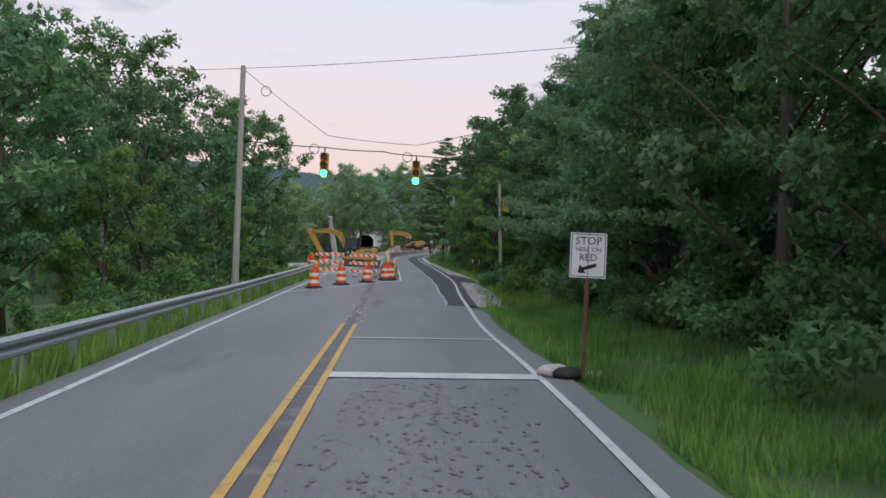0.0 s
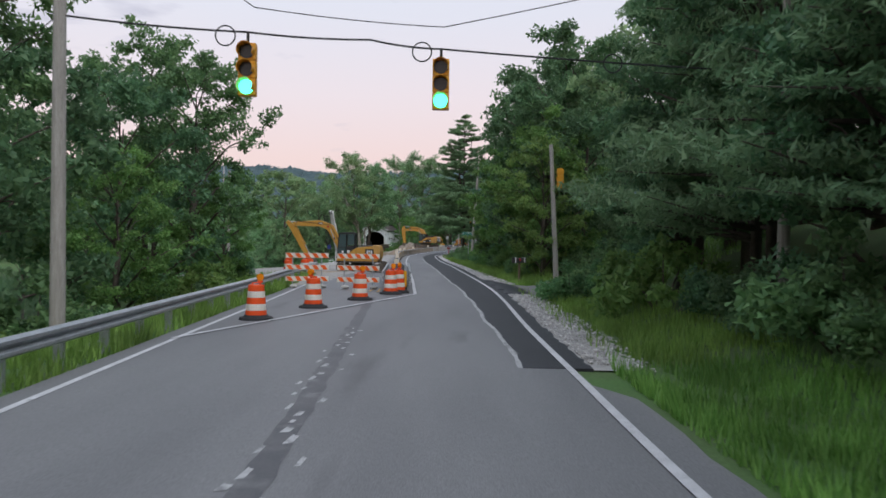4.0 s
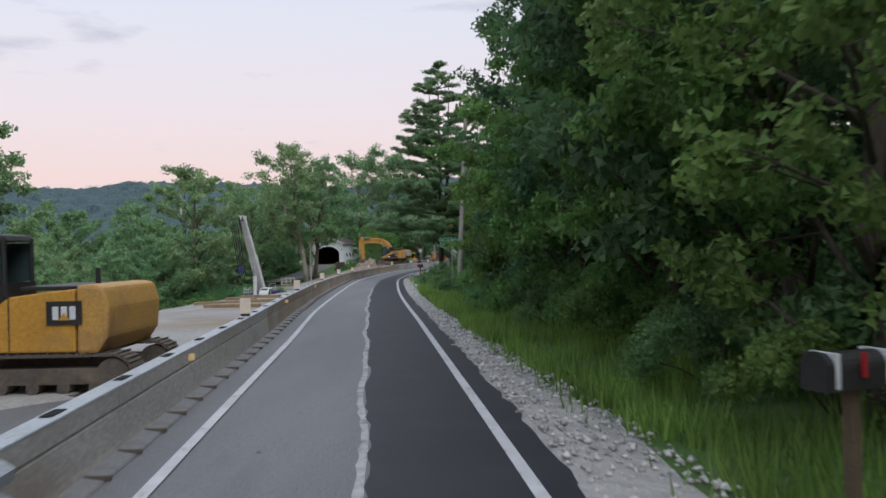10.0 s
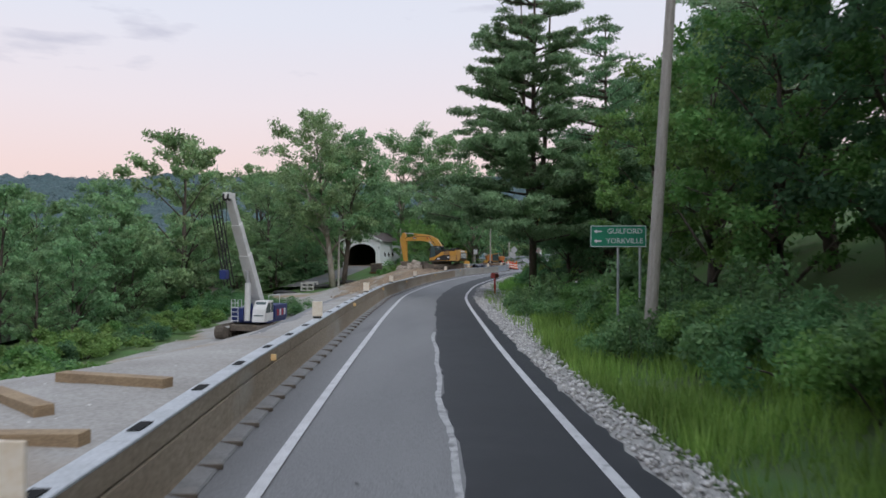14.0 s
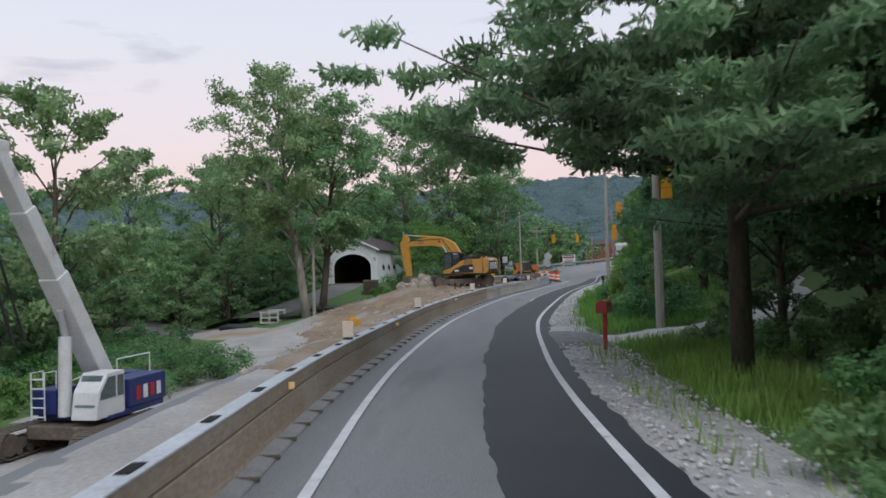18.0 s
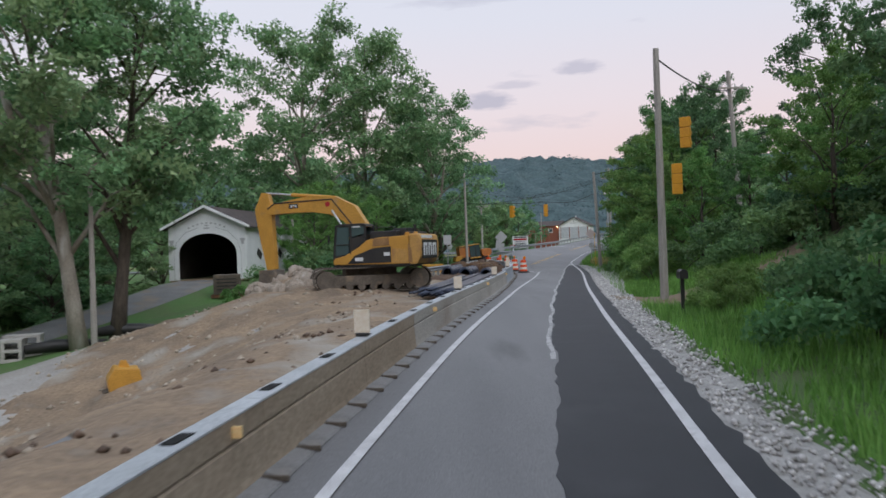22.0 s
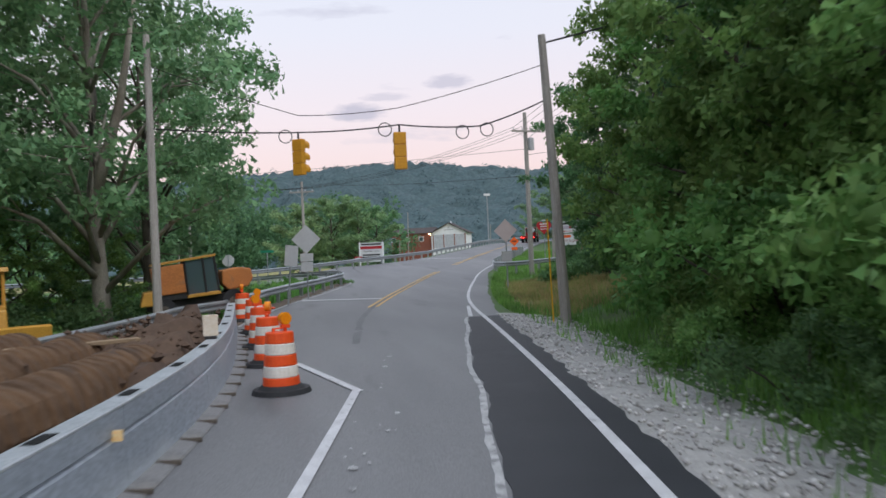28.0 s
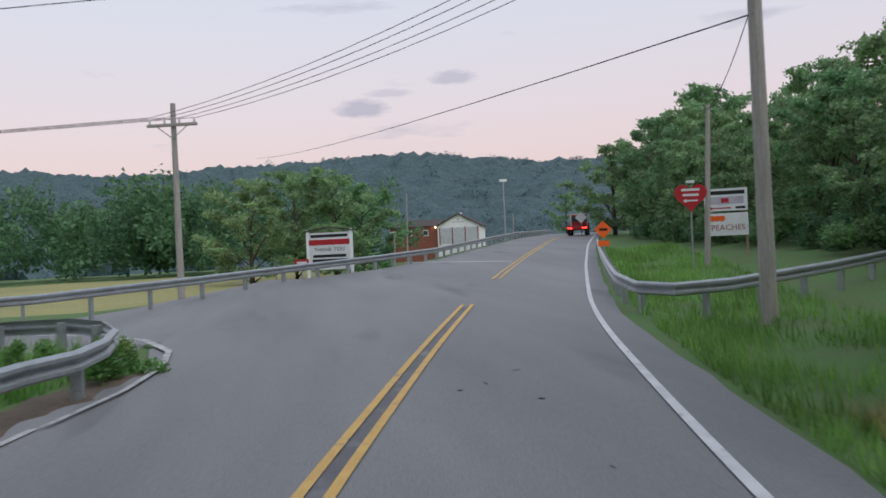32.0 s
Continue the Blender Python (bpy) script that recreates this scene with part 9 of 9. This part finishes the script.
# thicket behind the rail and the bulldozers
for x, y, h in ((-8.6, 182.2, 5.2), (-10.8, 184.5, 6.0), (-12.4, 181.5, 5.6), (-12.8, 187.5, 6.5), (-11.2, 194.5, 6.5), (-13.0, 199, 6.5), (-10.5, 204.8, 6.5), (-8.0, 207.5, 5.8), (-14.5, 193, 7), (-11.5, 208, 6.8), (-5.5, 211, 5.0), (-7.5, 215.5, 5.5)):
    plant(BROAD[3], x, y, h, "thicket behind the rail")
for i in range(34):
    y = 180 + i * 1.1
    plant(BUSHES[random.choice((0, 2, 4, 4))], LEFT(y) - random.uniform(7.5, 10.5) - 3.6 * smoothstep(190, 194, y) * (1 - smoothstep(205, 209, y)) + 1.5 * smoothstep(206, 210, y), y, random.uniform(1.6, 3.2), "thicket behind the rail", wide=1.15)
for x, y, h in ((-7.4, 180.6, 1.7), (-6.6, 181.8, 1.4), (-8.0, 179.8, 1.6), (-9.4, 180.2, 2.4)):
    plant(BUSHES[3], x, y, h, "thicket behind the rail")
# brush by the guardrail at the start
for i in range(30):
    y = -2 + i * 2.1
    plant(BUSHES[random.choice((0, 1, 2))], LEFT(y) - random.uniform(3.2, 6.0), y, random.uniform(1.2, 2.6), "brush behind the guardrail")
# right-hand bank past the pines
for x, y, h, k in ((4.5, 140, 11, 4), (7.5, 135, 13, 0), (9.5, 144, 13, 2), (7, 150, 10, 1), (11.5, 152, 12, 0), (14, 145, 14, 2), (15, 158, 12, 4), (4.4, 66, 12, 4), (5.8, 71, 16, 4), (6.2, 76, 15, 4), (5.0, 84, 13.5, 4), (3.6, 61.5, 8, 3), (4.2, 64.5, 9.5, 3), (3.7, 69, 9, 3), (3.0, 75, 9, 3), (2.2, 82, 8.5, 3), (3.4, 97.5, 8.5, 3), (3.2, 102.5, 8.5, 3), (2.6, 107.5, 7.5, 3), (5.8, 100, 10, 4), (10.5, 164, 7, 3), (12.8, 167, 5.2, 3), (11.5, 170, 5.4, 3), (15, 163.5, 6, 3), (14, 171, 5.6, 3), (18, 174.5, 7, 4), (22.5, 173, 9, 3), (27, 176, 10, 4), (25, 184, 10, 3), (3.8, 136.5, 9, 4), (1.6, 125.8, 7, 4), (3.4, 121.5, 8, 4), (4.6, 127.5, 9, 4), (8, 129, 13, 0), (12, 125, 15, 2),
                   (10.0, 177, 6.2, 3), (10.3, 181.5, 6.8, 3), (11.5, 174, 5.4, 1), (11.4, 185.5, 8.5, 3), (12.0, 189.5, 10, 3), (12.8, 193.5, 10.5, 3), (13.4, 197, 10, 3), (13.8, 202.5, 9.5, 3), (3.2, 139, 8, 4), (4.4, 143.5, 8.5, 1), (5.8, 148, 8, 4), (13.5, 187, 11, 0), (14.5, 194, 12, 2), (16.5, 201, 12, 0),
                   (20.0, 214.5, 11.5, 3), (19.0, 219.5, 11, 1), (18.5, 208, 11, 2), (21, 203, 13, 0), (19.5, 215, 9.5, 4), (24, 212, 12, 2), (22, 166, 8, 1), (17, 169, 7, 4), (20, 180, 12, 0), (27, 221, 11, 4), (30, 229, 12, 0), (34, 238, 11, 2), (36, 247, 10, 4), (40, 256, 11, 0), (44, 264, 10, 1),
                   (49, 275, 10, 4), (55, 288, 10, 0), (33, 226, 14, 2), (40, 240, 14, 0), (47, 255, 13, 2), (53, 266, 12, 0), (62, 300, 11, 4), (60, 280, 13, 0)):
    plant(FARB[k % 3] if x > 23 else BROAD[k], x, y, h, "trees on the right-hand bank")
for y in np.arange(173, 196, 2.6):
    plant(BUSHES[random.choice((3, 4))], RW(y) + random.uniform(3.1, 3.7), y, random.uniform(1.0, 1.7), "bushes on the bank")
    plant(BUSHES[random.choice((3, 4, 3))], RW(y) + random.uniform(4.4, 5.4), y + 1.2, random.uniform(1.8, 3.0), "bushes on the bank")
for x, y, h in ((9.6, 163.5, 2.6), (11.2, 165.5, 3.0), (13.2, 164.6, 3.0), (9.2, 168, 2.4), (10.4, 172, 2.8), (15.5, 167.5, 3.2), (13.8, 169, 3.0), (12.6, 161.5, 2.6), (16.6, 163.2, 3.0), (8.2, 171.5, 2.0)):
    plant(BUSHES[2 if h > 2.7 else 0], x, y, h, "bushes on the bank", wide=1.3)
for y in np.arange(183, 200, 1.8):
    plant(BUSHES[3], RW(y) + random.uniform(5.2, 6.2), y, random.uniform(3.2, 4.2), "bushes on the bank")
    plant(BROAD[3], RW(y) + random.uniform(6.8, 7.8), y + 0.6, random.uniform(5.5, 7.5), "trees on the right-hand bank")
for y in np.arange(62, 108, 2.4):
    plant(BUSHES[random.choice((3, 4))], RW(y) + random.uniform(3.6, 4.6), y, random.uniform(1.0, 2.2), "bushes on the bank")
for x, y, h in ((3.2, 47.0, 1.8), (5.4, 50.2, 2.2), (15.6, 211.5, 2.2), (16.4, 216, 2.4), (14.8, 208, 2.0), (18, 209.5, 2.6), (19, 214, 2.6), (18.5, 217.5, 2.2), (12, 62.5, 3.2), (13.5, 65.5, 3.4), (10.8, 66, 3.2), (14.8, 62.5, 3.2), (9.6, 68.5, 3.0), (7.6, 67, 3.0), (6.2, 64.6, 2.2), (4.9, 62.5, 2.0), (6.2, 53.5, 2.0), (8.2, 56.2, 2.6), (10.2, 58.8, 3.0), (4.6, 49.4, 1.5), (3.4, 48.0, 1.2), (-1.6, 107.6, 1.5), (-1.0, 110.4, 1.8), (-1.3, 113.8, 1.6), (-2.3, 111.6, 1.2), (0.4, 96.6, 1.8), (-0.6, 95.4, 1.3), (1.3, 98.6, 2.0), (0.5, 117.5, 1.6), (2.2, 120, 1.8), (3.4, 117, 2.0), (1.2, 123.5, 1.5), (3.6, 123.4, 2.2), (5.6, 120.5, 2.6), (0.2, 126, 1.4), (3.8, 51.4, 1.1), (4.8, 52.8, 1.3), (5.9, 54.2, 1.5), (3.0, 50.2, 0.9), (7.0, 55.6, 1.6)):
    plant(BUSHES[0 if h < 2.5 else 2], x, y, h, "bushes on the bank")
for x, y, h in ((2.4, 156.4, 1.1), (2.3, 154.4, 1.0), (3.3, 155.4, 1.4), (3.6, 157.4, 1.3)):
    plant(BUSHES[3], x, y, h, "bushes on the bank")
for y in np.arange(134, 152, 2.2):
    plant(BUSHES[random.choice((0, 2, 1))], RW(y) + random.uniform(4.2, 5.2), y, random.uniform(1.2, 2.4), "bushes on the bank")
for y in np.arange(205, 225, 1.7):
    plant(BUSHES[random.choice((0, 1, 1))], LEFT(y) - random.uniform(3.4, 7.5), y, random.uniform(0.8, 1.5), "bushes behind the rail", wide=1.3)
for x, y, h in ((4.75, 226.2, 0.75), (4.3, 227.3, 0.7), (3.0, 227.4, 0.8), (1.4, 228.6, 0.8)):
    plant(BUSHES[1], x, y, h, "weeds at the rail end")
for x, y, h, k in ((3.4, 290, 10.5, 1), (7.6, 292, 11.5, 0), (11.6, 292, 11.4, 1), (14.6, 296, 10, 1), (41, 290, 10, 1), (43, 284, 11.5, 0), (44.5, 277, 13, 0), (47, 290, 12.5, 1), (48.5, 283, 13.5, 0), (52, 298, 12, 1), (41.5, 271, 10.5, 1), (60, 330, 9, 0), (66, 338, 10, 1), (52, 335, 7, 1), (58, 322, 7, 0), (72, 345, 10, 0)):
    plant(FARB[k], x, y, h, "rounded trees by the brick building", wide=1.25)


# edge of the wood behind the shop signs
for k in range(16):
    t = k / 15
    x, y = 40.5 - 11.0 * t, 276 - 48 * t
    plant(FARB[k % 2], x + random.uniform(-0.8, 2.0), y + random.uniform(-1, 1), random.uniform(7, 8.5), "trees on the right-hand bank", wide=1.15)
    plant(BUSHES[random.choice((0, 2))], x - 2.0 + random.uniform(-0.6, 0.6), y, random.uniform(2.0, 3.2), "bushes on the bank", wide=1.2)


def far_woods(name, spots, rng, label, lo, hi, per, size=0.32, material=None):
    """A distant wood: every tree a cluster of leafy clumps, all joined."""
    cs, rs = [], []
    for x, y, z in spots:
        h = lo + (hi - lo) * rng.random()
        r = h * (0.20 + 0.08 * rng.random())
        for k in range(7):
            t = 0.3 + 0.1 * k
            w = r * (1.25 - 1.3 * abs(t - 0.55))
            cs.append((x + rng.normal() * w * 0.8, y + rng.normal() * w * 0.8, z + h * t))
            rs.append(r * (0.55 + 0.4 * rng.random()))
    me = crown_mesh(rng, cs, rs, per * len(spots), size, material or M_LEAFH, 1.0, 0.25, 1, 0.0)
    me.name = name
    return tagged(new(name, me), label, "woods", kind="stuff")


def hill(x, y):
    """Wooded hills round the valley."""
    r = math.hypot(x + 10, y - 150)
    a = math.atan2(x + 10, y - 150)
    ridge = 70 + 4 * math.sin(a * 5 + 1) + 5 * math.sin(a * 13)
    return (ridge) * smoothstep(330, 720, r) + 6 * noise.noise(Vector((x * 0.01, y * 0.01, 0)))


hv, hf = [], []
NR, NA = 16, 120
for i in range(NR):
    r = 300 + i * 60
    for j in range(NA):
        a = -2.2 + 4.4 * j / (NA - 1)
        x, y = -10 + r * math.sin(a), 150 + r * math.cos(a)
        hv.append((x, y, hill(x, y) - 6))
for i in range(NR - 1):
    for j in range(NA - 1):
        p = i * NA + j
        hf.append((p, p + 1, p + NA + 1, p + NA))
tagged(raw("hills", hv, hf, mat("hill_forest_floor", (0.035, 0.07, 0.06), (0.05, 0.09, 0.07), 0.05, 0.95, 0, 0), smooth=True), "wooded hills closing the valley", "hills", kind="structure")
rng = np.random.default_rng(5)
NR, NA = 128, 380
cv = np.zeros((NR, NA, 3))
for i in range(NR):
    r = 305 + i * 3.5
    for j in range(NA):
        a = -1.5 + 2.9 * j / (NA - 1)
        x, y = -10 + r * math.sin(a), 150 + r * math.cos(a)
        p = Vector((x, y, 0))
        cv[i, j] = x, y, hill(x, y) + 2.0 + 5.5 * noise.noise(p * 0.07) + 4.6 * noise.noise(p * 0.16) + 2.4 * noise.noise(p * 0.42)
k = np.arange((NR - 1) * NA).reshape(NR - 1, NA)[:, :-1].ravel()
quads = np.stack([k, k + 1, k + NA + 1, k + NA], 1)
tris = np.concatenate([quads[:, :3], quads[:, [0, 2, 3]]])
flatv = cv.reshape(-1, 3)
c = flatv[rng.integers(0, len(flatv), 3200)] - np.array([0, 0, 0.6])
lv, lq = leaves(rng, c, rng.uniform(1.8, 4.6, len(c)), 170000, 0.5, 1.0, 0.5)
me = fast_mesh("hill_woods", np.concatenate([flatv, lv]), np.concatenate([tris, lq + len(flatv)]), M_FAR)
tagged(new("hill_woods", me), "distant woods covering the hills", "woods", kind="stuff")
sp = []
while len(sp) < 240:
    x, y = -230 + 190 * rng.random(), 20 + 330 * rng.random()
    if x > -78 and y < 250:
        continue
    sp.append((x, y, -4.5))
far_woods("plain_woods", sp, rng, "dense green woods across the river plain", 9, 14, 460, 0.42)
sp = [(-75 + 95 * rng.random(), 330 + 70 * rng.random(), -1) for _ in range(110)]
far_woods("field_edge_woods", sp, rng, "dark green woods along the far edge of the field", 11, 17, 700, 0.38, M_LEAFD)
mast = empty("radio_mast", pose(-190, 620, hill(-190, 620)), "thin lattice radio mast on the far hill", "mast")
part("mast", cyl(bmesh.new(), (0, 0, 0), (0, 0, 34), 0.8, 0.3, 6), M_SIGNBACK, mast)
